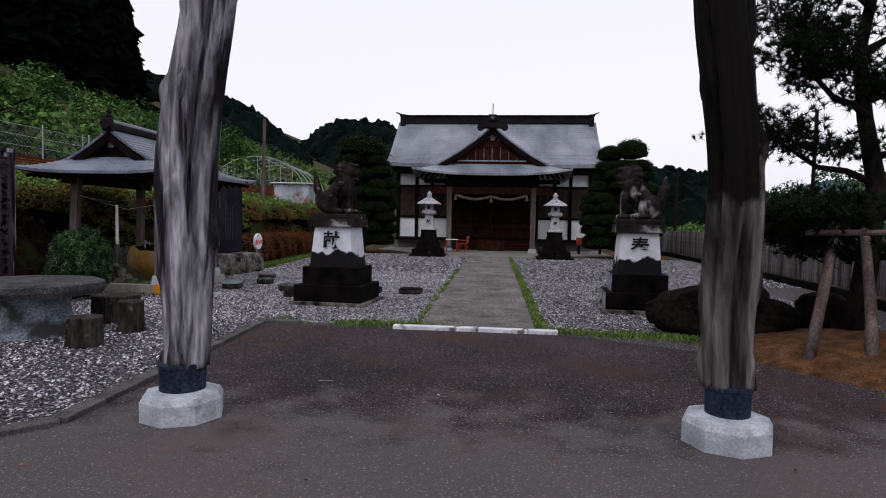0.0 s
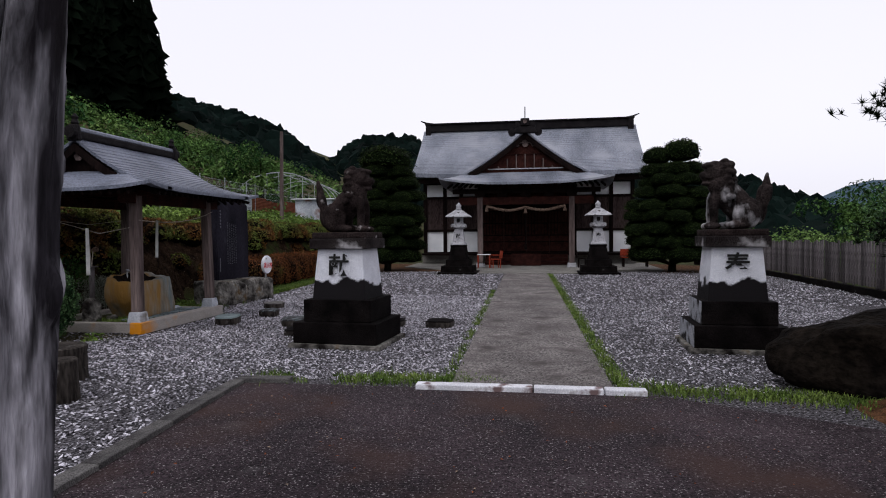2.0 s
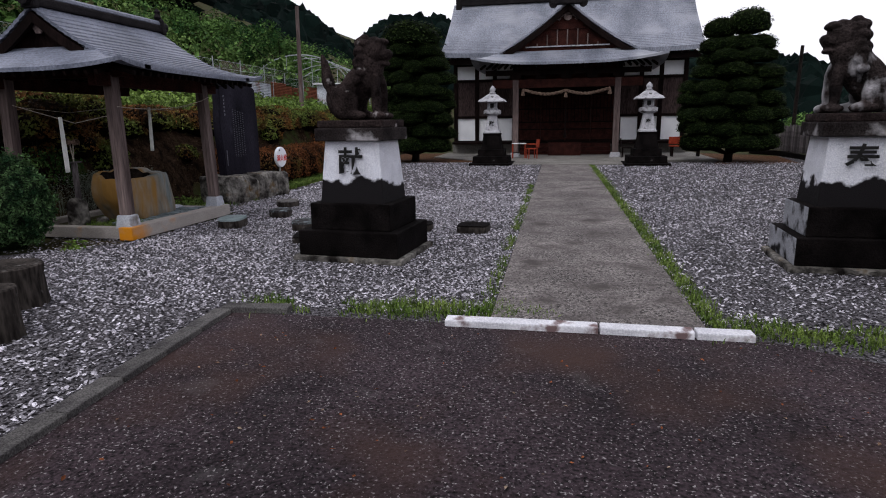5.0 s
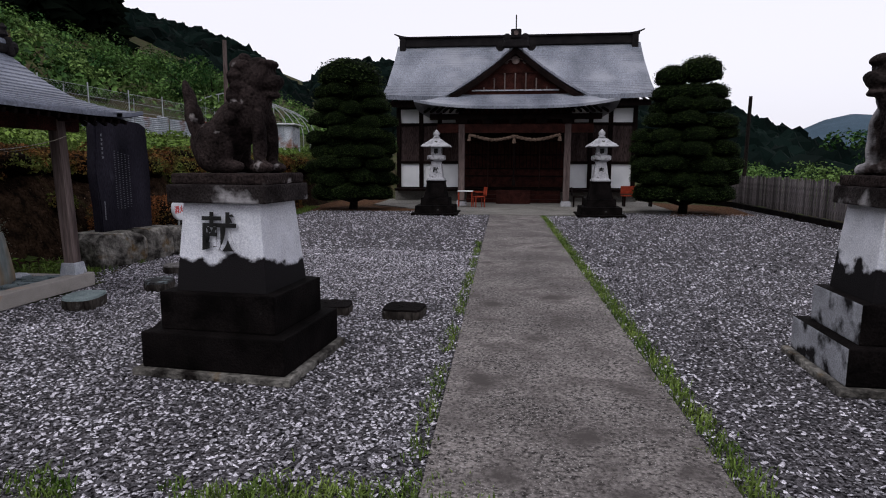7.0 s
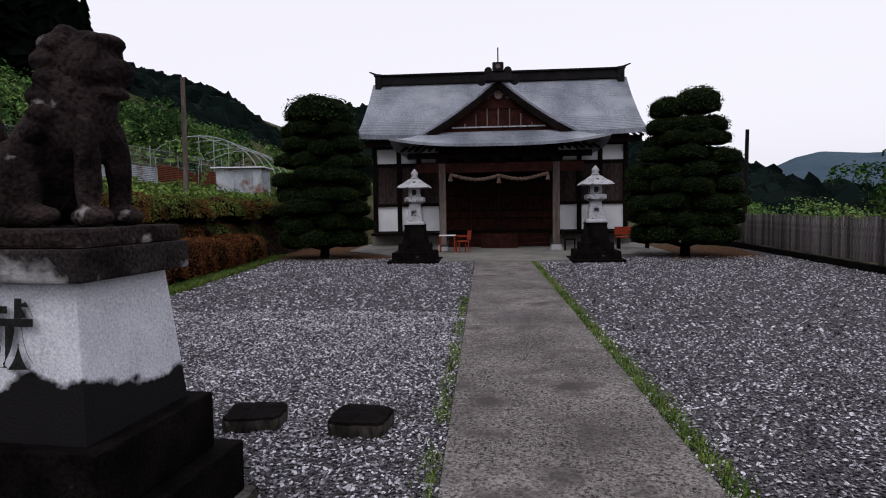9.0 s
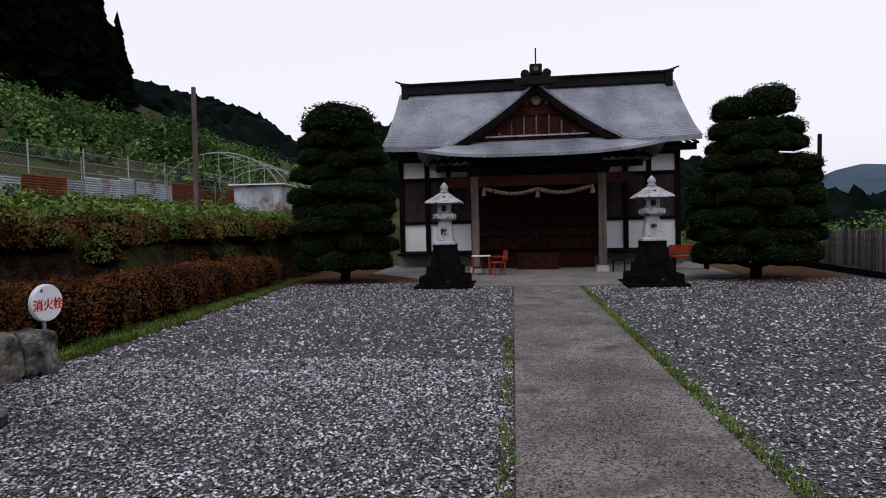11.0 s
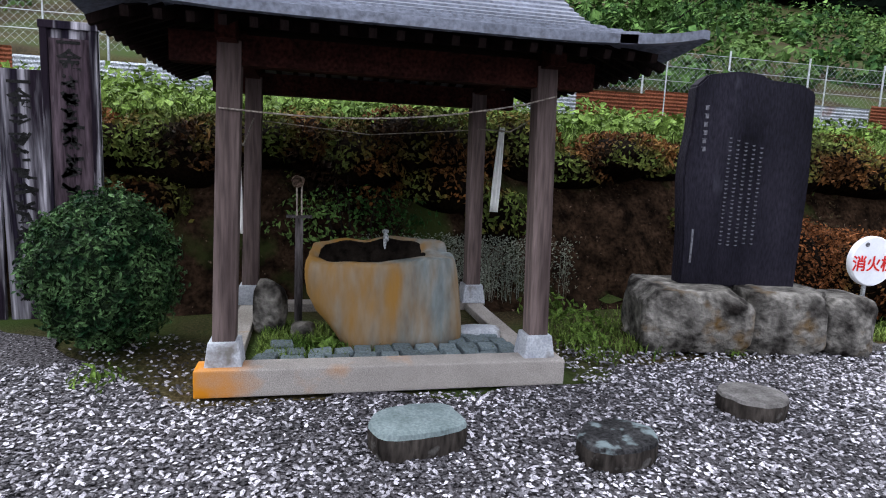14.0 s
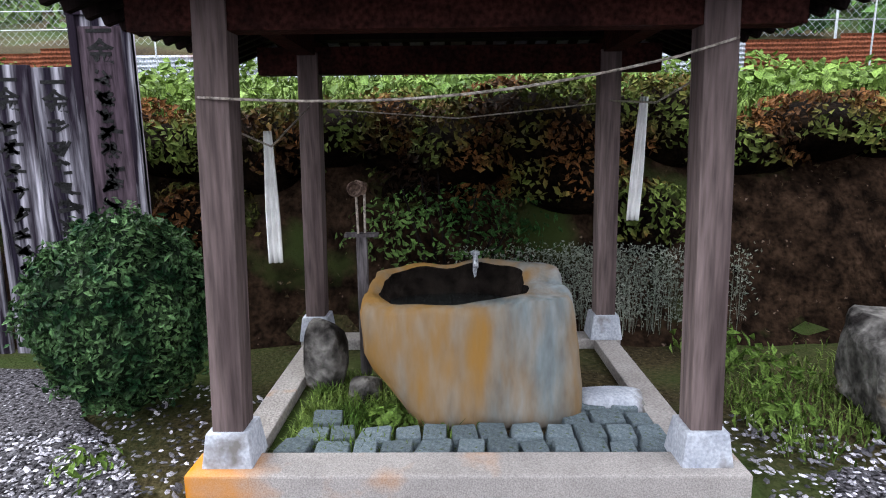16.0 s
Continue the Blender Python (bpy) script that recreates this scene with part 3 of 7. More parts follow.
def log_pillar(m, seed, r_mid, lean, label, skin):
    t = thing("torii_pillar", m, label, "gate pillar", "log pillars of the gate")
    bm = bmesh.new()
    rings, seg, rows = [], 64, 90
    for j in range(rows + 1):
        z = 0.40 + 4.3 * j / rows
        ring = []
        k = r_mid * (0.82 + 0.18 * min(1, (z - 0.3) / 0.9) - 0.05 * max(0, z - 2.4))
        cx = lean[0] * (z / 3.2) ** 2 + 0.07 * noise.noise(Vector((seed, 0, z * 0.8)))
        cy = lean[1] * (z / 3.2) ** 2 + 0.035 * noise.noise(Vector((seed + 9, 0, z * 0.8)))
        for i in range(seg):
            a = 2 * math.pi * i / seg
            p = Vector((math.cos(a) * 1.6 + seed, math.sin(a) * 1.6, z * 0.75))
            fl = noise.noise(p) * 0.17 + noise.noise(Vector((p.x * 2.6, p.y * 2.6, z * 0.6 + seed))) * 0.13 + noise.noise(Vector((p.x * 6, p.y * 6, z * 0.9))) * 0.035
            crack = max(0.0, noise.noise(Vector((math.cos(a) * 3.3 + seed * 2, math.sin(a) * 3.3, z * 0.45 + 0.3 * noise.noise(Vector((seed, math.cos(a), z)))))) - 0.20) * 1.7
            knot = max(0.0, noise.noise(Vector((p.x * 1.8 + 5, p.y * 1.8, z * 2.6))) - 0.36) * 0.8
            ring.append(bm.verts.new((cx + k * (1 + fl - crack + knot) * math.cos(a), cy + k * (1 + fl - crack + knot) * math.sin(a), z)))
        rings.append(ring)
    for a, b in zip(rings, rings[1:]):
        for i in range(seg):
            bm.faces.new((a[i], a[(i + 1) % seg], b[(i + 1) % seg], b[i]))
    bm.faces.new(rings[-1])
    bm.faces.new(rings[0][::-1])
    part("log", bm, skin, t, "knotty silver-grey weathered log", True)
    part("metal_band", lathe([(r_mid * 0.80, 0.17), (r_mid * 0.84, 0.18), (r_mid * 0.86, 0.40), (r_mid * 0.90, 0.405), (r_mid * 0.90, 0.43), (r_mid * 0.78, 0.435)], 28), M_BAND, t, "blue-black metal band")
    part("footing", lathe([(0.31, 0.0), (0.31, 0.16), (0.285, 0.205), (0.18, 0.225)], 8), M_BASEBLOCK, t, "faceted pale concrete footing")
    return t


log_pillar(pose(-2.51, 4.93, 0), 2.3, 0.200, (0.19, 0.0), "weathered grey log gate pillar on a concrete footing", M_LOG)
log_pillar(pose(1.53, 4.97, 0), 7.1, 0.178, (-0.10, 0.02), "knotty weathered log gate pillar, darker towards its top, on concrete", M_LOG_DARKTOP)
strap = thing("hanging_straw_cord", pose(1.27, 4.9, 2.95), "frayed dark straw cord hanging from the gate", "rope")
part("cord", tube([(0, 0, 0.75), (0.01, 0, 0.3), (0.0, 0.01, 0.12), (0.01, 0.0, 0.0)], [0.012, 0.016, 0.014, 0.004], 6), M_BARK, strap)

# ---- stone statues on pedestals ----


def lion(seed, skin):
    """A seated guardian lion, facing +x, as one carved mesh."""
    bm = bmesh.new()

    def blob(x, y, z, rx, ry, rz, turn=0.0, lift=0.0):
        m = Matrix.Translation((x, y, z)) @ Euler((0, lift, turn)).to_matrix().to_4x4() @ Matrix.Diagonal((rx, ry, rz, 1))
        bmesh.ops.create_icosphere(bm, subdivisions=3, radius=1, matrix=m)

    blob(-0.20, 0, 0.24, 0.21, 0.20, 0.22)
    blob(-0.05, 0, 0.38, 0.20, 0.165, 0.27, 0, 0.55)
    blob(0.10, 0, 0.50, 0.165, 0.165, 0.22)
    blob(0.15, 0, 0.62, 0.15, 0.17, 0.17)
    blob(0.19, 0, 0.79, 0.155, 0.15, 0.145)
    blob(0.32, 0, 0.745, 0.085, 0.105, 0.065)
    blob(0.315, 0, 0.650, 0.070, 0.085, 0.032)
    blob(0.37, 0, 0.765, 0.045, 0.085, 0.05)
    blob(0.20, 0, 0.92, 0.07, 0.08, 0.05)
    blob(0.08, 0, 0.95, 0.06, 0.07, 0.05)
    blob(0.29, 0, 0.90, 0.09, 0.11, 0.045)
    for s in (-1, 1):
        blob(-0.16, s * 0.15, 0.20, 0.18, 0.09, 0.20, 0, 0.3)
        blob(-0.02, s * 0.17, 0.06, 0.15, 0.07, 0.06)
        blob(0.24, s * 0.105, 0.28, 0.062, 0.062, 0.27)
        blob(0.26, s * 0.11, 0.05, 0.11, 0.075, 0.055)
        blob(0.13, s * 0.12, 0.885, 0.055, 0.025, 0.05)
        blob(0.285, s * 0.075, 0.845, 0.045, 0.035, 0.035)
        for k in range(6):
            blob(0.07 - 0.03 * (k % 2), s * (0.10 + 0.02 * k), 0.88 - 0.085 * k, 0.06, 0.05, 0.05)
        for k in range(3):
            blob(-0.06 - 0.07 * k, s * 0.165, 0.30 - 0.02 * k, 0.045, 0.03, 0.045)
    for k in range(5):
        blob(0.02 - 0.02 * k, 0, 0.90 - 0.11 * k, 0.075, 0.09, 0.065)
    for x, y, z, r, h in ((-0.38, 0, 0.24, 0.085, 0.17), (-0.43, 0.06, 0.44, 0.06, 0.17), (-0.40, -0.06, 0.46, 0.06, 0.17), (-0.45, 0, 0.58, 0.055, 0.17), (-0.49, 0.03, 0.50, 0.045, 0.13), (-0.47, -0.03, 0.70, 0.035, 0.10)):
        blob(x, y, z, r, r * 0.9, h, 0, -0.12)
    for v in bm.verts:
        v.co += 0.012 * noise.noise_vector(v.co * 9 + Vector((seed, 0, 0)))
    me = finish("guardian_lion", bm, skin, True)
    return me


def pedestal(m, char, label, k=1.0, pale_side=False):
    t = thing("stone_pedestal", m, label, "pedestal", "pedestals of the guardian lions")
    part("ground_pad", box(1.40 * k, 1.24 * k, 0.07, bevel=0.02), M_BOULDER, t)
    part("lower_step", box(1.27 * k, 1.13 * k, 0.30, z=0.07, bevel=0.015), M_STONE_DARK, t, "black-stained granite step")
    part("upper_step", box(1.03 * k, 0.92 * k, 0.32, z=0.37, bevel=0.015), M_STONE_DARK, t, "black-stained granite step")
    bm = box(0.82 * k, 0.76 * k, 0.74, z=0, bevel=0.01, top=0.84)
    part("shaft", bm, M_WHITE_STAINED, t, "white granite shaft blackened at its foot", at=pose(0, 0, 0.68))
    bm = box(0.88 * k, 0.80 * k, 0.15, z=1.42, bevel=0.015)
    part("cap", bm, M_CAP, t, "black and white mottled cap slab")
    part("top_slab", box(0.84 * k, 0.72 * k, 0.09, z=1.57, bevel=0.02), M_STONE_STATUE, t)
    # Step faces towards -x take the paler, dark-spotted granite.
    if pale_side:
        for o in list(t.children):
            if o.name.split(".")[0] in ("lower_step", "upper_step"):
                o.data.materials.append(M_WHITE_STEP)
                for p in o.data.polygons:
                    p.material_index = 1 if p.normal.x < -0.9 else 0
    writing(char, 0.33, M_INK, t, pose(0.0, -0.38 * k + 0.009 + 0.020 * (1 - k), 1.165, 90 - 4.9, 0, 0), "carved_character")
    return t


LION_L, LION_R = lion(1.0, M_STONE_STATUE), lion(5.0, M_STATUE_PALE)
pl = pedestal(pose(-3.16, 11.56, 0, 0, 0, -5), "献", "stained white granite pedestal with black dark steps")
pr = pedestal(pose(2.33, 11.76, 0, 0, 0, -3), "奉", "white granite pedestal with dark steps, paler on one side", 0.93, True)
for me, m, flip, word in ((LION_L, pose(-3.16, 11.58, 1.655, 0, 0, -5), 1, "dark weathered stone guardian lion seated on a pedestal"), (LION_R, pose(2.32, 11.76, 1.655, 0, 0, 180 - 3), 1, "mottled stone guardian lion with pale lichen on a pedestal")):
    o = new("guardian_lion", me)
    o.matrix_basis = m
    tagged(o, word, "statue", "guardian lions")
    rm = o.modifiers.new("carve", "REMESH")
    rm.mode, rm.voxel_size, rm.use_smooth_shade = "VOXEL", 0.014, True

# ---- stone lanterns ----


def square_lathe(profile, bm=None):
    return lathe([(r * math.sqrt(2), z) for r, z in profile], 4, bm)


def stone_lantern(m, char, label):
    t = thing("stone_lantern", m, label, "stone lantern", "stone lanterns before the hall")

    def sq(name, prof, mat, word=""):
        bm = square_lathe(prof)
        bmesh.ops.rotate(bm, verts=bm.verts, cent=(0, 0, 0), matrix=Matrix.Rotation(radians(45), 3, "Z"))
        bmesh.ops.bevel(bm, geom=list(bm.edges), offset=0.012, segments=1, affect="EDGES")
        return part(name, bm, mat, t, word)

    sq("bottom_step", [(0.80, 0.0), (0.80, 0.09)], M_STONE_DARK)
    sq("lower_step", [(0.68, 0.09), (0.67, 0.34)], M_STONE_DARK)
    sq("upper_step", [(0.50, 0.34), (0.49, 0.60)], M_STONE_DARK)
    sq("dark_shaft", [(0.40, 0.60), (0.36, 0.80), (0.31, 1.10), (0.33, 1.20)], M_STONE_DARK, "black stained stone block")
    sq("white_shaft", [(0.31, 1.20), (0.30, 1.27), (0.25, 1.30), (0.165, 1.86)], M_WHITE_STONE, "white granite tapered shaft")
    sq("platform", [(0.17, 1.86), (0.30, 1.93), (0.30, 2.06), (0.22, 2.09)], M_WHITE_STONE)
    bm = box(0.36, 0.36, 0.30, z=2.09, bevel=0.01)
    fire = part("fire_box", bm, M_WHITE_STONE, t)
    # Solid black plates stand for the shade inside the four windows.
    for a in range(4):
        part("window_opening", box(0.14, 0.012, 0.16, z=0, bevel=0.003), M_INK, fire, "black plate for the shade inside the window", at=pose(0, 0, 2.15, 0, 0, 90 * a) @ pose(0, -0.178, 0))
    bm = bmesh.new()
    prof = [(0.0, 0.57, 2.37), (0.10, 0.50, 2.44), (0.3, 0.34, 2.53), (0.6, 0.20, 2.63), (1.0, 0.10, 2.68)]
    rings = []
    for _, r, z in prof:
        ring = []
        for i in range(24):
            a = 2 * math.pi * i / 24
            c = max(abs(math.cos(a)), abs(math.sin(a)))
            k = r / c * 0.88
            ring.append(bm.verts.new((k * math.cos(a), k * math.sin(a), z + 0.10 * max(0, (1 / c - 1.2)) * r)))
        rings.append(ring)
    for a, b in zip(rings, rings[1:]):
        for i in range(24):
            bm.faces.new((a[i], a[(i + 1) % 24], b[(i + 1) % 24], b[i]))
    bm.faces.new(rings[0][::-1])
    bm.faces.new(rings[-1])
    part("roof", bm, M_WHITE_STONE, t, "curved stone lantern roof with lichen")
    part("jewel", lathe([(0.12, 2.67), (0.13, 2.71), (0.08, 2.74), (0.115, 2.80), (0.11, 2.86), (0.05, 2.93), (0.01, 2.97)], 16), M_WHITE_STONE, t, smooth=True)
    writing(char, 0.20, M_INK, t, pose(0, -0.232, 1.56, 81.5, 0, 0), "carved_character")
    return t


stone_lantern(pose(-3.52, 27.85, 0), "献", "pale granite lantern on dark stained stone steps")
stone_lantern(pose(2.17, 27.85, 0), "奉", "pale granite lantern on dark stained steps beside the path")

# ---- curved roofs ----


def irimoya(t, hx, hy, eave, base, ridge, gy, material, lift=0.12, courses=14, thick=0.07, ends=(-1, 1), run=None, verge=0.14, under=None, flatness=0.62):
    """A hip-and-gable roof about its middle, its ridge along y: two curved slopes, hipped skirts at the given ends and gables above them."""
    def side(s):
        return eave + (ridge - eave) * ((1 - s) * flatness + (1 - flatness) * (1 - s) ** 2)

    ss = sorted({round(v, 5) for i in range(courses) for v in (i / courses + 0.002, (i + 1) / courses)} | {0.0})
    saw = {s: 0.016 * (s * courses - math.floor(s * courses - 1e-4)) for s in ss}
    xs = np.array([-s for s in ss[::-1]] + ss[1:])
    back = run if run is not None else gy + verge

    def sheet_of(name, ys, hip):
        X, Y = np.meshgrid(xs * hx, ys)
        S = np.abs(xs)[None].repeat(len(ys), 0)
        Z = side(S) + np.array([saw[abs(s)] for s in xs])[None]
        if hip:
            k = np.clip((hy - np.abs(Y)) / (hy - gy), 0, 1)
            Z = np.minimum(Z, eave + (base - eave) * (0.75 * k + 0.25 * k * k) + 0.016 * ((k * courses * 0.4) % 1.0))
        Z = Z + lift * S ** 3 * np.clip(np.abs(Y) / hy, 0, 1) ** 5
        n, m = Z.shape
        top = np.stack([X, Y, Z], -1).reshape(-1, 3)
        low = top - [0, 0, thick]
        i = (np.arange(n - 1)[:, None] * m + np.arange(m - 1)[None]).reshape(-1, 1)
        quad = i + [[0, 1, m + 1, m]]
        rim = np.concatenate([np.arange(m), np.arange(1, n) * m + m - 1, np.arange(m - 2, -1, -1) + (n - 1) * m, np.arange(n - 2, 0, -1) * m])
        nxt = np.roll(rim, -1)
        side_q = np.stack([rim, nxt, nxt + n * m, rim + n * m], 1)
        part(name, raw_mesh(name, np.concatenate([top, low]), np.concatenate([quad, quad[:, ::-1] + n * m, side_q]), material), None, t)

    sheet_of("roof_covering", np.linspace(-gy - verge if -1 in ends else -back, gy + verge if 1 in ends else back, 9), False)
    gx = hx * next(s for s in np.linspace(0, 1, 400) if side(s) <= base)
    for e in ends:
        ys = np.sort(np.array([e * (gy + (hy - gy) * k / 16) for k in range(17)]))
        sheet_of("roof_skirt", ys, True)
        # gable wall, rails and carved pendant
        bm = bmesh.new()
        pts = [(-gx, base - 0.02)] + [(x, side(abs(x) / hx) - thick - 0.02) for x in np.linspace(-gx, gx, 13)][1:-1] + [(gx, base - 0.02)]
        f = bm.faces.new([bm.verts.new((x, e * (gy - 0.05), z)) for x, z in pts])
        r = bmesh.ops.extrude_face_region(bm, geom=[f])
        bmesh.ops.translate(bm, verts=[v for v in r["geom"] if isinstance(v, bmesh.types.BMVert)], vec=(0, -e * 0.06, 0))
        gable = part("gable_panel", bm, M_REDWOOD if hx > 2 else M_DARKWOOD, t, "dark wooden gable panel")
        h = ridge - base
        if hx > 2:
            for k in range(-4, 5):
                zt = side(min(1, abs(k * gx * 0.17) / hx)) - 0.55
                if zt > base + 0.25:
                    part("lattice_bar", box(0.05, 0.05, min(zt, base + 0.85) - base - 0.12, k * gx * 0.15, e * (gy - 0.01), base + 0.12), M_POST, gable)
            part("lattice_rail", box(gx * 1.25, 0.06, 0.05, 0, e * (gy - 0.01), base + 0.14), M_WHITE_STONE, gable)
            part("lattice_rail", box(gx * 0.7, 0.06, 0.05, 0, e * (gy - 0.01), base + 0.86), M_REDWOOD, gable)
            bm = lathe([(0.02, -0.02), (0.17, -0.01), (0.17, 0.01), (0.02, 0.02)], 10)
            part("carved_pendant", bm, M_POST, gable, "pale carved gable pendant", at=pose(0, e * (gy + 0.05), ridge - 0.62, 90, 0, 0))
            for s in (-1, 1):
                part("carved_scroll", tube([(0, 0, 0), (0.18 * s, 0, 0.04), (0.34 * s, 0, -0.02), (0.44 * s, 0, -0.12), (0.36 * s, 0, -0.14), (0.30 * s, 0, -0.07)], 0.03, 6), M_POST, gable, at=pose(0, e * (gy + 0.05), ridge - 0.62))
        else:
            part("carved_pendant", lathe([(0.01, -0.015), (0.085, -0.01), (0.085, 0.01), (0.01, 0.015)], 6), M_POST, gable, at=pose(0, e * (gy + 0.03), ridge - 0.30, 90, 0, 0))
        for s in (-1, 1):
            pts = [(s * x, side(abs(x) / hx) - thick - 0.035) for x in np.linspace(0.0, gx * (1.02 if hx > 2 else 0.90), 9)]
            bm = bmesh.new()
            d = 0.13 if hx > 2 else 0.075
            rows = [[bm.verts.new((x, e * (gy + verge - o), z - q)) for o, q in ((0.0, 0), (0.0, 2 * d), (0.06, 2 * d), (0.06, 0))] for x, z in pts]
            for a, b in zip(rows, rows[1:]):
                for k in range(4):
                    bm.faces.new((a[k], a[(k + 1) % 4], b[(k + 1) % 4], b[k]))
            bm.faces.new(rows[0]), bm.faces.new(rows[-1][::-1])
            part("bargeboard", bm, M_DARKWOOD, t, "dark curved bargeboard")
    return side, gx


# ---- the hall ----
HX, HY = -0.80, 35.6
hall = thing("shrine_hall", pose(HX, HY, 0), "dark timber shrine hall with white panels and grey roof", "shrine")
part("foundation", box(11.5, 7.0, 0.56, 0, 3.55, 0.0, bevel=0.02), M_APRON, hall, "pale concrete foundation")
walls = part("wall_core", box(11.05, 6.6, 4.6, 0, 3.42, 0.5), M_BOARDS, hall, "brown boarded walls")
cols = [-5.55, -4.45, -3.55, -2.55, 2.55, 3.55, 4.45, 5.55]
for x in cols:
    part("column", box(0.2, 0.16, 4.45, x, 0.06, 0.5, bevel=0.01), M_DARKWOOD, hall)
for x0, x1 in zip(cols, cols[1:]):
    if x1 - x0 > 3:
        continue
    w = x1 - x0 - 0.2
    xm = (x0 + x1) / 2
    part("lower_white_panel", box(w, 0.05, 1.13, xm, 0.095, 0.68), M_PLASTER, hall, "white plaster panel")
    part("upper_white_panel", box(w, 0.05, 0.66, xm, 0.095, 3.72), M_PLASTER, hall, "white plaster panel")
    for k in range(5):
        part("wall_board", box(w / 5 - 0.012, 0.04, 1.68, xm - w / 2 + (k + 0.5) * w / 5, 0.10, 1.93), M_BOARDS, hall)
for z, h in ((0.56, 0.13), (1.80, 0.13), (3.60, 0.13), (4.38, 0.2)):
    for x0, x1 in ((-5.65, -2.45), (2.45, 5.65)):
        part("rail", box(x1 - x0, 0.13, h, (x0 + x1) / 2, 0.06, z), M_DARKWOOD, hall)
# entrance bay: lattice doors between two columns
part("door_lintel", box(5.1, 0.2, 0.35, 0, 0.05, 3.0), M_DARKWOOD, hall)
part("transom_panel", box(4.9, 0.06, 1.3, 0, 0.09, 3.35), M_REDWOOD, hall)
for i in range(4):
    dr = part("lattice_door", box(1.2, 0.05, 2.35, -1.83 + 1.22 * i, 0.06, 0.62, bevel=0.006), M_REDWOOD, hall, "dark red-brown lattice door")
    for k in range(7):
        part("door_slat", box(0.03, 0.03, 1.25, -1.83 + 1.22 * i - 0.51 + 0.17 * k, 0.02, 1.6), M_DARKWOOD, dr)
    for z in (0.66, 1.2, 1.55, 2.2, 2.85):
        part("door_rail", box(1.16, 0.04, 0.06, -1.83 + 1.22 * i, 0.02, z), M_DARKWOOD, dr)
for k in range(3):
    part("entrance_step", box(4.3, 0.36, 0.18 * (k + 1) - 0.02, 0, -1.35 + 0.36 * k, 0.05, bevel=0.01), M_REDWOOD, hall, "red-brown timber step")
part("veranda", box(11.3, 0.75, 0.12, 0, -0.30, 0.52, bevel=0.01), M_DARKWOOD, hall)

# porch
for x in (-2.18, 2.18):
    part("porch_post", box(0.26, 0.26, 3.5, x, -3.6, 0.25, bevel=0.02), M_POST, hall, "square timber porch post")
    part("post_stone", box(0.46, 0.46, 0.22, x, -3.6, 0.04, bevel=0.03, top=0.8), M_WHITE_STONE, hall, "pale stone post base")
    part("porch_tie", beam((x, -3.6, 3.25), (x, 0, 3.7), 0.2, 0.3), M_DARKWOOD, hall)
part("porch_beam", beam((-3.2, -3.6, 3.25), (3.2, -3.6, 3.25), 0.24, 0.36), M_REDWOOD, hall)
part("porch_purlin", beam((-3.5, -3.75, 3.72), (3.5, -3.75, 3.72), 0.2, 0.22), M_DARKWOOD, hall)
for x in (-2.18, -1.1, 0, 1.1, 2.18):
    part("bracket", box(0.42, 0.26, 0.2, x, -3.65, 3.43, bevel=0.03, top=1.25), M_DARKWOOD, hall)
rafter = finish("porch_rafter", beam((0, -4.45, 3.86), (0, -0.1, 4.66), 0.07, 0.09), M_DARKWOOD)
for k in range(29):
    part("porch_rafter", rafter, None, hall, at=pose(-3.64 + 0.26 * k, 0, 0))
porch = thing("porch_roof", pose(HX, HY - 1.2, 0), "grey metal porch roof with a dark gable", "roof")

pside, pgx = irimoya(porch, 4.05, 3.45, 4.06, 4.62, 6.60, 2.45, M_ROOF, lift=0.30, courses=15, thick=0.10, ends=(-1,), run=3.4, verge=0.22)

# main roof: stepped metal courses on a hollow curve
ROOF_N = 26


def hall_roof(y):
    k = (4.3 - abs(y)) / 4.3
    return 4.82 + 3.05 * (0.70 * k + 0.30 * k * k)


for s in (-1, 1):
    bm = bmesh.new()
    top = []
    for i in range(ROOF_N):
        a, b = 4.3 * (1 - i / ROOF_N), 4.3 * (1 - (i + 1) / ROOF_N)
        top += [(a, hall_roof(a) + 0.03), (b + 0.005, hall_roof(b) + 0.006)]
    sec = top + [(0.0, hall_roof(0) - 0.2), (4.3, 4.64)]
    cuts = []
    for x in np.linspace(-6.08, 6.08, 15):
        cuts.append([bm.verts.new((x * (1 + 0.012 * (1 - y / 4.3)), s * y, z + 0.10 * (abs(x) / 6.2) ** 4 * (y / 4.3) ** 2)) for y, z in sec])
    for a, b in zip(cuts, cuts[1:]):
        for k in range(len(sec)):
            q = (k + 1) % len(sec)
            bm.faces.new((a[k], a[q], b[q], b[k]))
    bm.faces.new(cuts[0][::-1]), bm.faces.new(cuts[-1])
    part("roof_slope", bm, M_ROOF, hall, "weathered blue-grey metal roofing", at=pose(0.03, 3.0, 0))
bm = bmesh.new()
f = bm.faces.new([bm.verts.new(p) for p in ((-5.5, -0.3, 4.7), (-5.5, 6.3, 4.7), (-5.5, 3.0, 7.7))])
r = bmesh.ops.extrude_face_region(bm, geom=[f])
bmesh.ops.translate(bm, verts=[v for v in r["geom"] if isinstance(v, bmesh.types.BMVert)], vec=(11.0, 0, 0))
part("gable_wall", bm, M_BOARDS, hall)
part("eave_beam", box(11.8, 0.2, 0.26, 0.1, -0.9, 4.40), M_DARKWOOD, hall)
er = finish("eave_rafter", beam((0, -1.22, 4.62), (0, 0.1, 4.98), 0.07, 0.09), M_DARKWOOD)
for k in range(42):
    part("eave_rafter", er, None, hall, at=pose(-5.9 + 0.29 * k, 0, 0))
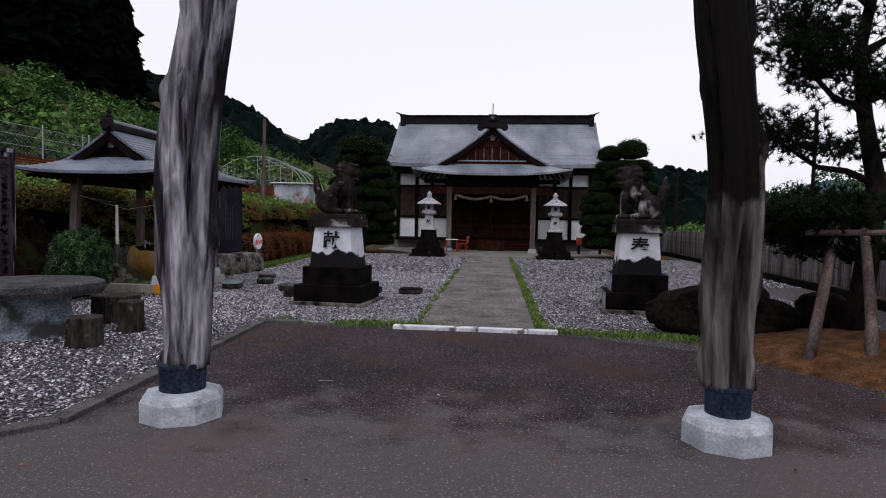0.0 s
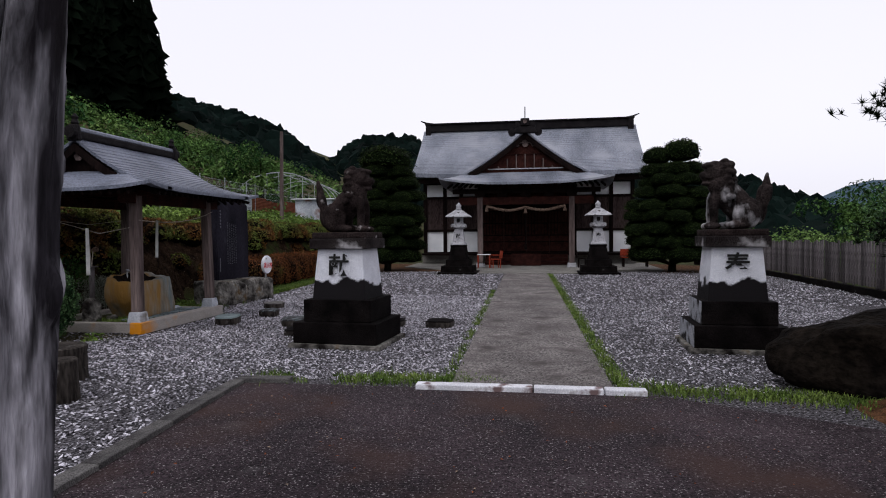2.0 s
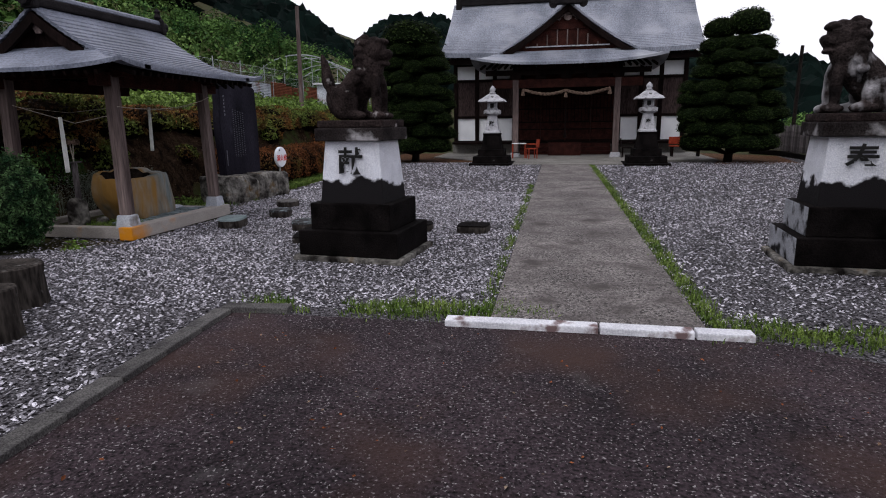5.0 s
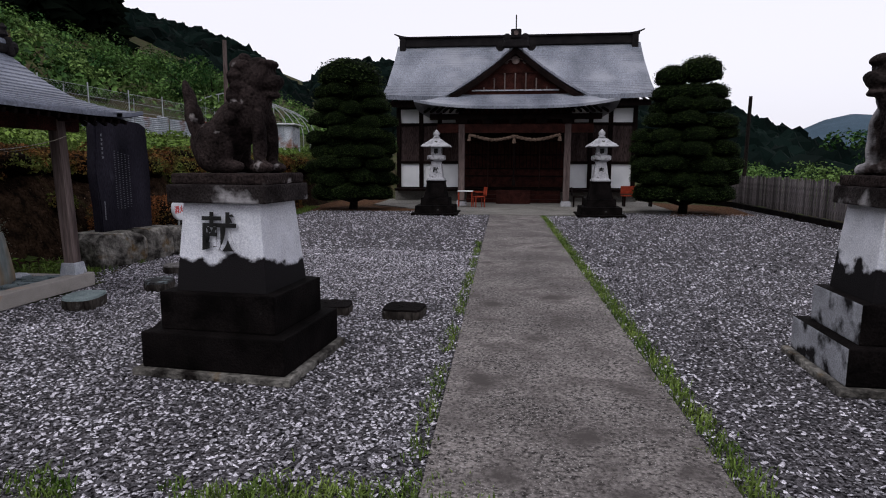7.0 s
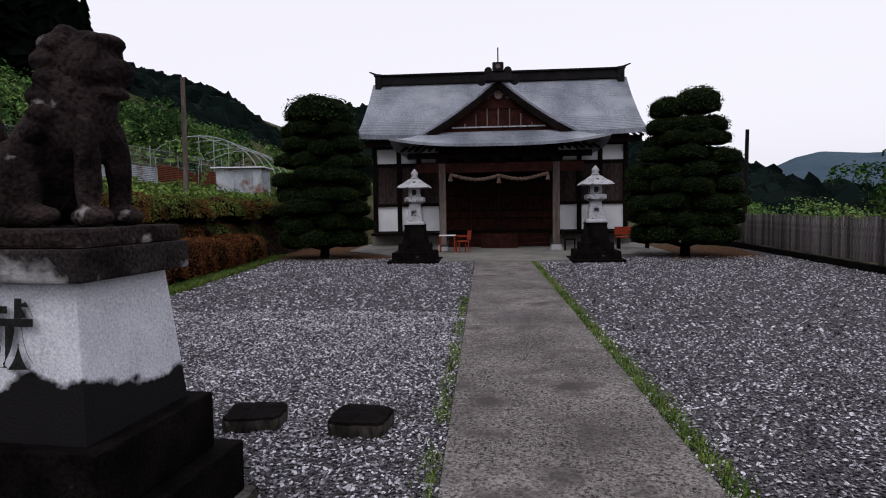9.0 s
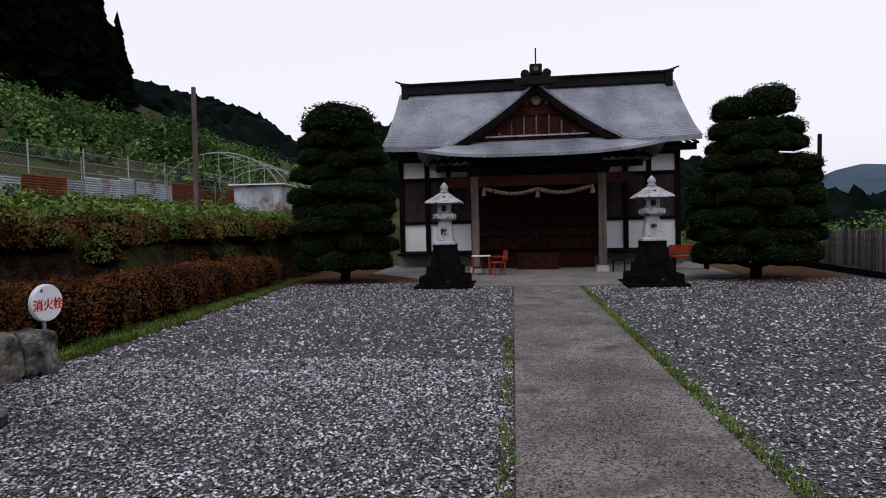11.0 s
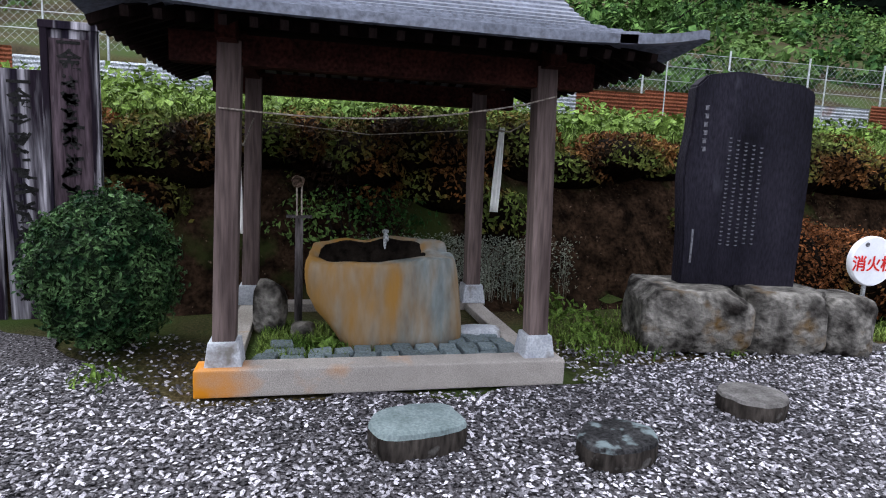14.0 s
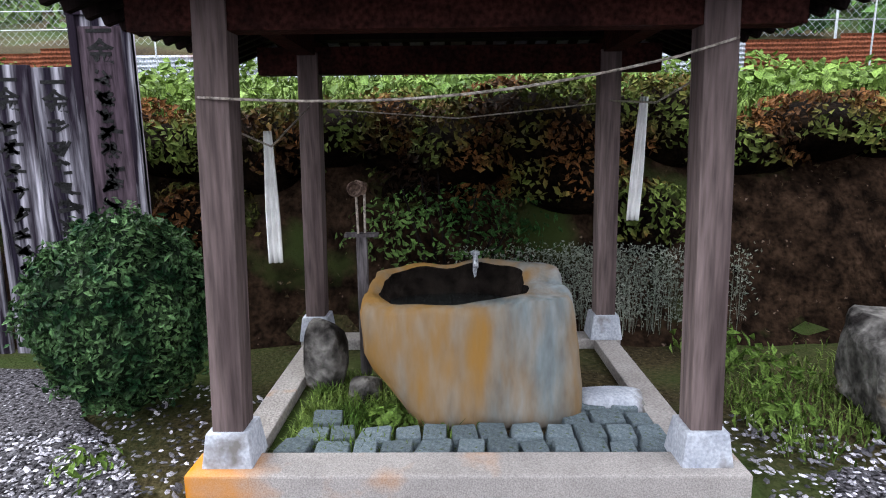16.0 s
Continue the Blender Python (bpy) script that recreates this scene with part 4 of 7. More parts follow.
cap = part("ridge_cap", box(11.9, 0.55, 0.42, 0.03, 3.0, 7.78, bevel=0.04), M_ROOFDARK, hall, "black ridge cap")
part("ridge_board", box(12.1, 0.75, 0.08, 0.03, 3.0, 8.20, bevel=0.02), M_ROOFDARK, cap)
for s in (-1, 1):
    part("ridge_end", box(0.32, 0.7, 0.78, 0.03 + s * 5.85, 3.0, 7.52, bevel=0.05), M_ROOFDARK, cap, "dark ridge-end ornament")
    part("ridge_horn", tube([(0.03 + s * 5.6, 3.0, 8.30), (0.03 + s * 6.0, 3.0, 8.36), (0.03 + s * 6.35, 3.0, 8.50)], [0.05, 0.055, 0.03], 8), M_ROOFDARK, cap)
# porch ridge with its crest
pr_cap = part("porch_ridge", box(0.42, 4.0, 0.30, 0, 1.75, 6.52, bevel=0.04), M_ROOFDARK, porch, "black porch ridge")
pr_cap.location = (0, -2.4, 0)
cr = part("ridge_crest", box(1.15, 0.34, 0.34, 0, -2.72, 6.42, bevel=0.06, top=0.75), M_ROOFDARK, porch, "black ridge crest with scrolls")
part("crest_block", box(0.42, 0.36, 0.36, 0, -2.72, 6.76, bevel=0.05), M_ROOFDARK, cr)
for s in (-1, 1):
    part("crest_scroll", lathe([(0.02, -0.15), (0.15, -0.13), (0.15, 0.13), (0.02, 0.15)], 14), M_ROOFDARK, cr, at=pose(s * 0.36, -2.72, 6.80, 90, 0, 0))
    part("crest_foot", lathe([(0.02, -0.12), (0.18, -0.10), (0.18, 0.10), (0.02, 0.12)], 14), M_ROOFDARK, cr, at=pose(s * 0.62, -2.72, 6.48, 90, 0, 0))
part("crest_disc", lathe([(0.02, -0.02), (0.09, -0.015), (0.09, 0.015), (0.02, 0.02)], 16), M_POST, cr, at=pose(0, -2.92, 6.95, 90, 0, 0))
part("lightning_rod", tube([(0, -2.72, 7.1), (0, -2.72, 7.68)], 0.025, 6), M_ROOFDARK, cr)

# straw rope across the porch with tassels
rope = thing("straw_rope", pose(HX, HY - 3.82, 0), "twisted straw rope hung in two swags under the porch", "rope")
pts, rad = [], []
for i in range(61):
    u = -1 + 2 * i / 60
    x = 1.85 * u
    z = 2.93 - 0.17 * math.sin(math.pi * abs(u) ** 0.9) ** 1.2 + 0.05 * abs(u)
    pts.append((x, 0.02 * math.sin(i * 2.2), z + 0.012 * math.cos(i * 2.2)))
    rad.append(0.065 * (1 + 0.14 * math.sin(i * 2.2)))
part("rope_body", tube(pts, rad, 10), M_ROPE, rope)
for x, z in ((-1.85, 3.02), (0, 2.92), (1.85, 3.02)):
    part("tassel", lathe([(0.02, 0.0), (0.045, -0.06), (0.09, -0.28), (0.02, -0.30)], 10), M_ROPE, rope, "straw tassel", at=pose(x, 0, z))
bell = thing("bell_rope", pose(HX, HY - 3.3, 0), "dark braided bell rope hanging at the entrance", "rope")
part("cord", tube([(0, 0, 3.3), (0.01, 0, 2.2), (0, 0, 1.15)], [0.028, 0.03, 0.035], 8), M_DARKWOOD, bell)
part("tassel", lathe([(0.03, 1.18), (0.07, 1.05), (0.08, 0.9), (0.02, 0.88)], 10), M_DARKWOOD, bell)
offer = thing("offertory_box", pose(HX, HY - 2.1, 0.05), "dark red-brown slatted wooden offertory box", "box")
part("chest", box(1.5, 0.6, 0.6, bevel=0.015), M_REDWOOD, offer)
for k in range(9):
    part("slat", box(0.03, 0.52, 0.04, -0.6 + 0.15 * k, 0, 0.601), M_DARKWOOD, offer)


def chair(m, mat, label):
    t = thing("chair", m, label, "chair", "chairs by the porch posts")
    part("seat", box(0.42, 0.42, 0.04, z=0.40, bevel=0.012), mat, t)
    part("backrest", box(0.42, 0.03, 0.36, 0, 0.20, 0.48, bevel=0.012), mat, t, at=pose(0, 0.0, 0.0, -6, 0, 0))
    for x in (-0.18, 0.18):
        for y in (-0.18, 0.18):
            part("leg", box(0.035, 0.035, 0.40, x, y), mat, t)
    part("arm", box(0.03, 0.40, 0.03, -0.2, 0, 0.60), mat, t), part("arm", box(0.03, 0.40, 0.03, 0.2, 0, 0.60), mat, t)
    return t


chair(pose(-2.18, 31.0, 0.05, 0, 0, -70), M_ORANGE, "red-orange plastic chair beside the porch post")
chair(pose(1.85, 31.6, 0.05, 0, 0, 80), M_DARKWOOD, "dark wooden chair beside the porch post")
tb = thing("small_table", pose(-2.75, 31.2, 0.05), "small table with a pale top by the porch", "table")
part("tabletop", box(0.62, 0.45, 0.03, z=0.62, bevel=0.008), M_PLASTER, tb)
for x in (-0.27, 0.27):
    for y in (-0.18, 0.18):
        part("leg", box(0.035, 0.035, 0.62, x, y), M_ORANGE, tb)
part("shelf", box(0.54, 0.36, 0.025, z=0.22), M_DARKWOOD, tb)
bench = thing("bench", pose(4.35, 32.4, 0.05, 0, 0, 4), "faded red bench against the hall corner", "bench")
part("seat", box(1.3, 0.4, 0.05, z=0.42, bevel=0.01), M_ORANGE, bench)
part("backrest", box(1.3, 0.04, 0.32, 0, 0.2, 0.52, bevel=0.01), M_ORANGE, bench)
for x in (-0.55, 0.55):
    part("leg", box(0.06, 0.36, 0.42, x, 0), M_DARKWOOD, bench)

# ---- water pavilion ----
PX, PY = -7.935, 13.18
pav = thing("water_pavilion", pose(PX, PY, 0), "open timber purification pavilion with a grey curved roof", "pavilion")
DX, DY = 0.935, 1.13
front = part("front_kerb", box(0.22, 2.62, 0.19, DX + 0.075, 0, 0.0, bevel=0.012), M_PLINTH, pav, "grey concrete kerb with an orange lichen corner")
part("back_kerb", box(0.2, 2.5, 0.17, -DX, 0, 0, bevel=0.012), M_KERB, pav)
for s in (-1, 1):
    part("side_kerb", box(2 * DX - 0.16, 0.17, 0.165, -0.01, s * DY, 0, bevel=0.012), M_KERB, pav)
part("floor_bed", box(2 * DX - 0.1, 2 * DY - 0.12, 0.09, 0, 0, 0), M_GROUND, pav, "mossy earth bed")
for sx in (-1, 1):
    for sy in (-1, 1):
        blk = part("post_base", box(0.25, 0.25, 0.19, sx * DX, sy * DY, 0.165, bevel=0.012, top=0.80), M_BASEBLOCK, pav, "pale concrete post base")
        bm = box(0.15, 0.15, 1.98, 0, 0, 0, bevel=0.008)
        for v in bm.verts:
            v.co.x -= sx * 0.022 * v.co.z
            v.co.y -= sy * 0.022 * v.co.z
        part("post", bm, M_POST, pav, "weathered square timber post", at=pose(sx * DX, sy * DY, 0.35))
TZ = 2.275
for s in (-1, 1):
    part("head_beam", beam((s * (DX - 0.04), -DY - 0.32, TZ), (s * (DX - 0.04), DY + 0.32, TZ), 0.12, 0.19), M_REDWOOD, pav)
    part("head_beam", beam((-DX - 0.20, s * (DY - 0.04), TZ + 0.12), (DX + 0.20, s * (DY - 0.04), TZ + 0.12), 0.12, 0.17), M_REDWOOD, pav)
    part("plate", beam((s * (DX - 0.04), -DY - 0.28, TZ + 0.20), (s * (DX - 0.04), DY + 0.28, TZ + 0.20), 0.14, 0.12), M_DARKWOOD, pav)
side_z, pvgx = irimoya(pav, 1.68, 1.86, 2.40, 2.71, 3.28, 1.25, M_PAVROOF, lift=0.10, courses=17, thick=0.055, verge=0.12, flatness=0.42)
for k in range(22):
    y = -1.68 + 0.16 * k
    x0 = 0.55 + 1.0 * max(0.0, (abs(y) - 1.10) / 0.62)
    for turn in (0, 180):
        if x0 < 1.4:
            part("rafter", beam((x0, 0, 2.60 - 0.265 * (x0 - 0.55)), (1.63, 0, 2.315), 0.045, 0.055), M_DARKWOOD, pav, at=pose(0, y, 0.0, 0, 0, turn))
for k in range(19):
    x = -1.44 + 0.16 * k
    y0 = 1.10 + 0.62 * max(0.0, (abs(x) - 0.80) / 0.60)
    for turn in (0, 180):
        if y0 < 1.6:
            part("end_rafter", beam((0, y0, 2.58 - 0.37 * (y0 - 1.10)), (0, 1.80, 2.315), 0.045, 0.055), M_DARKWOOD, pav, at=pose(x if turn == 0 else -x, 0, 0.0, 0, 0, turn))
rdg = part("ridge", box(0.16, 2.66, 0.13, 0, 0, 3.26, bevel=0.03), M_ROOFDARK, pav, "dark ridge tile course")
part("ridge_tile", tube([(0, -1.32, 3.41), (0, 1.32, 3.41)], 0.06, 10), M_PAVROOF, rdg)
for s in (-1, 1):
    e = part("ridge_end", box(0.24, 0.12, 0.28, 0, s * 1.36, 3.22, bevel=0.04, top=0.7), M_ROOFDARK, rdg, "dark ridge-end ornament")
    part("ridge_knob", lathe([(0.03, 3.48), (0.065, 3.52), (0.04, 3.58), (0.055, 3.62), (0.01, 3.68)], 10), M_ROOFDARK, e, at=pose(0, s * 1.34, 0))
    part("ridge_scroll", lathe([(0.02, -0.06), (0.10, -0.05), (0.10, 0.05), (0.02, 0.06)], 12), M_ROOFDARK, e, at=pose(0, s * 1.43, 3.36, 90, 0, 0))
part("ceiling_boarding", box(2 * DX + 0.1, 2 * DY + 0.1, 0.03, 0, 0, 2.505), M_DARKWOOD, pav)

# granite setts in the pavilion floor
setts = thing("sett_paving", pose(PX, PY, 0.075), "uneven blue-grey granite setts with grass in the joints", "paving", kind="structure")
rs = random.Random(5)
sett_me = []
for k in range(5):
    bm = box(1, 1, 1, bevel=0.10, top=0.93)
    for v in bm.verts:
        v.co += Vector((0.09 * noise.noise(v.co * 1.5 + Vector((k * 5, 0, 0))), 0.09 * noise.noise(v.co * 1.5 + Vector((0, k * 5, 0))), 0.12 * noise.noise(v.co * 1.3 + Vector((0, 0, k * 5)))))
    sett_me.append(finish("sett", bm, M_SETT))
for row in range(4):
    y = -0.96 + 0.05 * row
    while y < 0.95:
        w = rs.uniform(0.13, 0.20)
        if not (row > 1 and -0.62 < y + w / 2 < 0.62) and not (row > 2 and y < 0.5):
            o = part("sett", sett_me[rs.randrange(5)], None, setts, at=pose(DX - 0.14 - 0.156 * row + rs.uniform(-0.012, 0.012), y + w / 2, rs.uniform(-0.015, 0.01), rs.uniform(-4, 4), rs.uniform(-4, 4), rs.uniform(-7, 7)))
            o.scale = (0.15, w * 0.98, 0.10)
        y += w + rs.uniform(0.004, 0.014)

# the basin: a great stone with a hollow of water
bs = thing("water_basin", pose(PX + 0.14, PY + 0.04, 0.07), "ochre-stained natural stone water basin with a hollowed top", "water basin")
bm = bmesh.new()
rings = []
SEG = 64
for r, z, inner in ((0.96, 0.0, 0), (1.0, 0.05, 0), (1.0, 0.14, 0), (1.0, 0.25, 0), (1.0, 0.36, 0), (1.0, 0.47, 0), (1.0, 0.58, 0), (0.995, 0.68, 0), (0.98, 0.75, 0), (0.95, 0.785, 0), (1.16, 0.795, 1), (1.04, 0.775, 1), (0.98, 0.68, 1), (0.86, 0.56, 1), (0.02, 0.54, 1)):
    ring = []
    for i in range(SEG):
        a = 2 * math.pi * i / SEG
        c, s = math.cos(a), math.sin(a)
        q = Vector((c, s, z * 1.3))
        k = r * (1 + 0.07 * noise.noise(q * 1.5 + Vector((3, 1, 0))) + 0.05 * noise.noise(Vector((c * 3.2, s * 3.2, z * 0.8))) + 0.02 * noise.noise(q * 9))
        e = 3.0 if inner else 5.5
        sq = (abs(c) ** e + abs(s) ** e) ** (-1 / e)
        rise = (0.095 * max(0.0, -c) - 0.03 * max(0.0, c) + 0.045 * max(0.0, s) + 0.035 * noise.noise(q * 2.6 + Vector((7, 0, 0)))) * min(1, z / 0.5)
        if inner:
            ring.append(bm.verts.new((-0.03 + 0.26 * k * sq * c, -0.09 + 0.42 * k * sq * s, 0.96 * (z + rise))))
        else:
            left = float(np.interp(z, [0, 0.10, 0.40, 0.50, 0.80], [0.50, 0.56, 0.94, 1.0, 1.0]))
            side = left if s < 0 else float(np.interp(z, [0, 0.3, 0.8], [1.03, 1.0, 0.93]))
            front = float(np.interp(z, [0, 0.12, 0.8], [0.95, 1.02, 0.93]))
            ring.append(bm.verts.new((0.37 * k * sq * c * front, 0.63 * k * sq * s * side, 0.96 * (z + rise))))
    rings.append(ring)
for a, b in zip(rings, rings[1:]):
    for i in range(SEG):
        bm.faces.new((a[i], a[(i + 1) % SEG], b[(i + 1) % SEG], b[i]))
bm.faces.new(rings[0][::-1]), bm.faces.new(rings[-1])
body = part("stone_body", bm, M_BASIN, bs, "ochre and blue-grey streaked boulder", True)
# Inner faces take the near-black stone: the hollow's shade is in their colour.
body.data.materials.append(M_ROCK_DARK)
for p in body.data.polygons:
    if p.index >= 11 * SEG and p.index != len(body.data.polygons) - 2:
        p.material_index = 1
water = bpy.data.materials.new("dark_water")
water.use_nodes = True
wb = water.node_tree.nodes["Principled BSDF"]
wb.inputs["Base Color"].default_value, wb.inputs["Roughness"].default_value = (0.012, 0.014, 0.014, 1), 0.05
part("water", lathe([(0.01, 0.665), (1.0, 0.66)], 40, squash=(0.25, 0.41)), water, bs, "still dark water", at=pose(-0.03, -0.09, 0))
tap = part("tap", tube([(-0.30, 0.05, 0.70), (-0.30, 0.05, 0.87), (-0.27, 0.05, 0.90), (-0.20, 0.05, 0.89), (-0.17, 0.05, 0.85)], 0.016, 8), M_STEEL, bs, "small steel tap")
part("tap_handle", lathe([(0.004, 0.89), (0.012, 0.90), (0.03, 0.91), (0.03, 0.93), (0.004, 0.94)], 8), M_STEEL, tap, at=pose(-0.29, 0.05, 0))
ld = thing("ladle_stand", pose(PX - 0.30, PY - 0.66, 0.08), "grey wooden post holding pale dipper ladles", "ladle stand")
part("stake", box(0.06, 0.07, 1.02, bevel=0.008), M_FENCE, ld)
for k, (a, b) in enumerate(((-0.05, 0.02), (0.05, -0.02))):
    sp = part("ladle_handle", tube([(a * 0.3, b, 0.98), (a, b, 1.30)], 0.008, 6), M_TWINE, ld)
    part("ladle_cup", lathe([(0.02, 0.0), (0.045, 0.002), (0.047, 0.07), (0.042, 0.07), (0.04, 0.006)], 14), M_ROPE, sp, "pale wooden ladle cup", at=pose(a * 1.3, b, 1.31, 75, 0, 30 + 60 * k))
part("ledge", box(0.1, 0.22, 0.02, z=1.0), M_FENCE, ld)
for x, y, sx, sy, sz, seed, mat, word in ((-0.12, -0.90, 0.26, 0.28, 0.50, 3, M_BOULDER, "squarish mossy standing stone beside the basin"), (0.24, 0.87, 0.26, 0.44, 0.15, 8, M_BASEBLOCK, "pale grey flat-topped stone in the pavilion"), (0.05, -0.62, 0.2, 0.2, 0.16, 12, M_BOULDER, "small mossy stone beside the basin")):
    o = part("stone", boulder(sx, sy, sz, seed, 0.12, 3, facets=1.0, boxy=0.45 if sz < 0.16 else 0.75), mat, at=pose(PX + x, PY + y, 0.07), smooth=True)
    tagged(o, word, "stone")

# twine and towels
tw = thing("twine", pose(PX, PY, 0), "thin pale twine strung between the pavilion posts", "rope")
part("front_strand", tube([(DX + 0.06, -DY - 0.02, 1.90)] + [(DX + 0.07, -DY + 2 * DY * k / 10, 1.90 + 0.20 * (k / 10) ** 2 - 0.05 * math.sin(math.pi * k / 10)) for k in range(1, 10)] + [(DX + 0.06, DY + 0.02, 2.12)], 0.006, 6), M_TWINE, tw)
for s, zf in ((-1, 1.80), (1, 2.02)):
    part("side_strand", tube([(DX + 0.0, s * (DY - 0.02), zf), (0.2, s * (DY - 0.05), zf - 0.12), (-DX, s * (DY - 0.04), 1.98)], 0.006, 6), M_TWINE, tw)
part("back_strand", tube([(-DX, -DY, 1.95), (-DX + 0.05, 0, 1.86), (-DX, DY, 1.97)], 0.005, 6), M_TWINE, tw)


def towel(m, length, label):
    t = thing("hanging_towel", m, label, "towel", "towels in the pavilion")
    bm = bmesh.new()
    rows = []
    for j in range(13):
        f = j / 12
        rows.append([bm.verts.new(((0.016 * math.sin(k * 1.55 + 0.6 * f)), (k / 10 - 0.5) * (0.05 + 0.035 * min(1, f * 1.6)) - 0.01 * f, -length * f)) for k in range(11)])
    for a, b in zip(rows, rows[1:]):
        for k in range(10):
            bm.faces.new((a[k], a[k + 1], b[k + 1], b[k]))
    r = bmesh.ops.extrude_face_region(bm, geom=list(bm.faces))
    bmesh.ops.translate(bm, verts=[v for v in r["geom"] if isinstance(v, bmesh.types.BMVert)], vec=(0.006, 0, 0))
    part("cloth", bm, M_CLOTH, t, smooth=True)
    return t


towel(pose(PX + 0.02, PY - DY - 0.02, 1.77, 1, 0, 0), 0.80, "folded white cotton towel hanging from twine")
towel(pose(PX - 0.24, PY + DY + 0.02, 1.96, -2, 0, 0), 0.78, "folded white cotton towel hanging from twine")

# ---- memorial planks, stele, hydrant sign ----
for k, (y, w, h, x, fr) in enumerate(((8.78, 0.40, 2.20, -9.02, 0), (9.22, 0.38, 2.30, -9.06, 0), (9.64, 0.37, 2.36, -9.08, 0), (10.05, 0.37, 2.34, -9.10, 0), (10.48, 0.46, 2.70, -9.02, 1))):
    t = thing("memorial_plank", pose(x, y, -0.05, 0, 0.6 * (k % 3 - 1), 90 + 3 * (k % 2)), "tall weathered plank with faded brushed writing" if not fr else "tallest framed grey plank with dark brushed writing", "plank", "donation planks")
    part("board", box(w, 0.05, h, bevel=0.008), M_BOARD, t)
    if fr:
        for s in (-1, 1):
            part("frame_stile", box(0.06, 0.09, h, s * (w / 2 - 0.03), -0.005, 0, bevel=0.006), M_BOARD, t)
        part("frame_head", box(w + 0.02, 0.10, 0.07, 0, -0.005, h, bevel=0.006), M_BOARD, t)
        part("inset_panel", box(w - 0.13, 0.012, h - 0.1, 0, -0.03, 0.02), M_PLANKPANEL, t, "purple-brown flaking inset panel")
    for q, char in enumerate("一金"):
        writing(char, 0.20, M_INK, t, pose(0, -0.040 if fr else -0.028, h - 0.13 - 0.15 * q, 90, 0, 0), "brushed_character", 0.028)
    rs = random.Random(40 + k)
    z = h - 0.40
    g = bmesh.new()
    while z > 0.30:
        s = rs.uniform(0.10, 0.15)
        for q in range(rs.randrange(6, 10)):
            w = s * rs.uniform(0.35, 1.1)
            beam((rs.uniform(-0.05, 0.05) - w / 2, 0, z - s * rs.random()), (rs.uniform(-0.05, 0.05) + w / 2 * rs.choice((0.1, 1)), 0, z - s * rs.random()), 0.004, rs.uniform(0.016, 0.034), g)
        z -= s + rs.uniform(0.0, 0.05)
    tagged(part("brushed_writing", g, M_INK, t, at=pose(0, -0.040 if fr else -0.028, 0)), kind="stuff")

st = thing("stone_stele", pose(-7.78, 16.62, 0, 0, 0, 90 - 11), "tall black engraved stele on rough boulders", "stele")
bm = bmesh.new()
outline = [(-0.60, 0.56), (-0.61, 1.0), (-0.665, 1.55), (-0.66, 1.75), (-0.625, 2.0), (-0.61, 2.42), (-0.50, 2.52), (-0.20, 2.56), (0.05, 2.54), (0.10, 2.50), (0.45, 2.47), (0.60, 2.40), (0.64, 1.6), (0.62, 0.56)]
f = bm.faces.new([bm.verts.new((x * 0.92, -0.10, z)) for x, z in outline])
r = bmesh.ops.extrude_face_region(bm, geom=[f])
bmesh.ops.translate(bm, verts=[v for v in r["geom"] if isinstance(v, bmesh.types.BMVert)], vec=(0, 0.2, 0))
bmesh.ops.bevel(bm, geom=list(bm.edges), offset=0.018, segments=2, affect="EDGES")
slab = part("slab", bm, M_STELE, st, "black slate slab")
rs = random.Random(9)
for c in range(5):
    g = bmesh.new()
    z, zend = 1.95 - 0.02 * c, 0.95
    while z > zend:
        h = rs.uniform(0.022, 0.034)
        box(0.016, 0.003, h * 0.45, 0, 0, z, bm=g), box(0.030, 0.003, 0.007, 0, 0, z + h * 0.2, bm=g)
        z -= h + 0.012
    tagged(part("engraved_column", g, M_TEXTGREY, slab, at=pose(-0.20 + 0.075 * c, -0.102, 0)), kind="stuff")
g = bmesh.new()
for k in range(6):
    box(0.03, 0.003, 0.034, 0.006 * (k % 2), 0, 2.20 - 0.075 * k, bm=g), box(0.04, 0.003, 0.008, 0, 0, 2.235 - 0.075 * k, bm=g)
tagged(part("engraved_column", g, M_TEXTGREY, slab, at=pose(-0.45, -0.102, 0)), kind="stuff")
g = bmesh.new()
box(0.02, 0.003, 0.32, 0, 0, 0.78, bm=g)
part("engraved_column", g, M_TEXTGREY, slab, at=pose(-0.47, -0.102, 0))
for x, y, sx, sy, sz, seed in ((-0.50, -0.10, 1.00, 0.85, 0.63, 2), (0.36, -0.06, 0.84, 0.80, 0.64, 6), (0.98, -0.14, 0.50, 0.62, 0.60, 11)):
    part("base_boulder", boulder(sx, sy, sz, seed, 0.10, 4, flat=0.94, facets=1.3, boxy=0.42), M_BOULDER, st, "rough mossy grey boulder", True, pose(x, y, -0.02))

sg = thing("hydrant_sign", pose(-7.42, 17.80, 0, 0, 0, 87), "round white hydrant sign with red letters on a steel post", "sign")
part("foot", box(0.34, 0.28, 0.08, bevel=0.015), M_CURB, sg, "small concrete foot")
part("post", tube([(0, 0, 0.05), (0, 0, 1.02)], 0.02, 10), M_STEEL, sg)
disc = part("disc", lathe([(0.01, -0.035), (0.228, -0.035), (0.238, -0.02), (0.238, 0.02), (0.228, 0.035), (0.01, 0.035)], 40), M_SIGNWHITE, sg, "white enamelled disc", at=pose(0, -0.035, 0.87, 90, 0, 0))
disc.modifiers.new("e", "EDGE_SPLIT").split_angle = radians(35)
writing("消火栓", 0.155, M_RED, sg, pose(0.0, -0.0745, 0.84, 90, 0, 0))
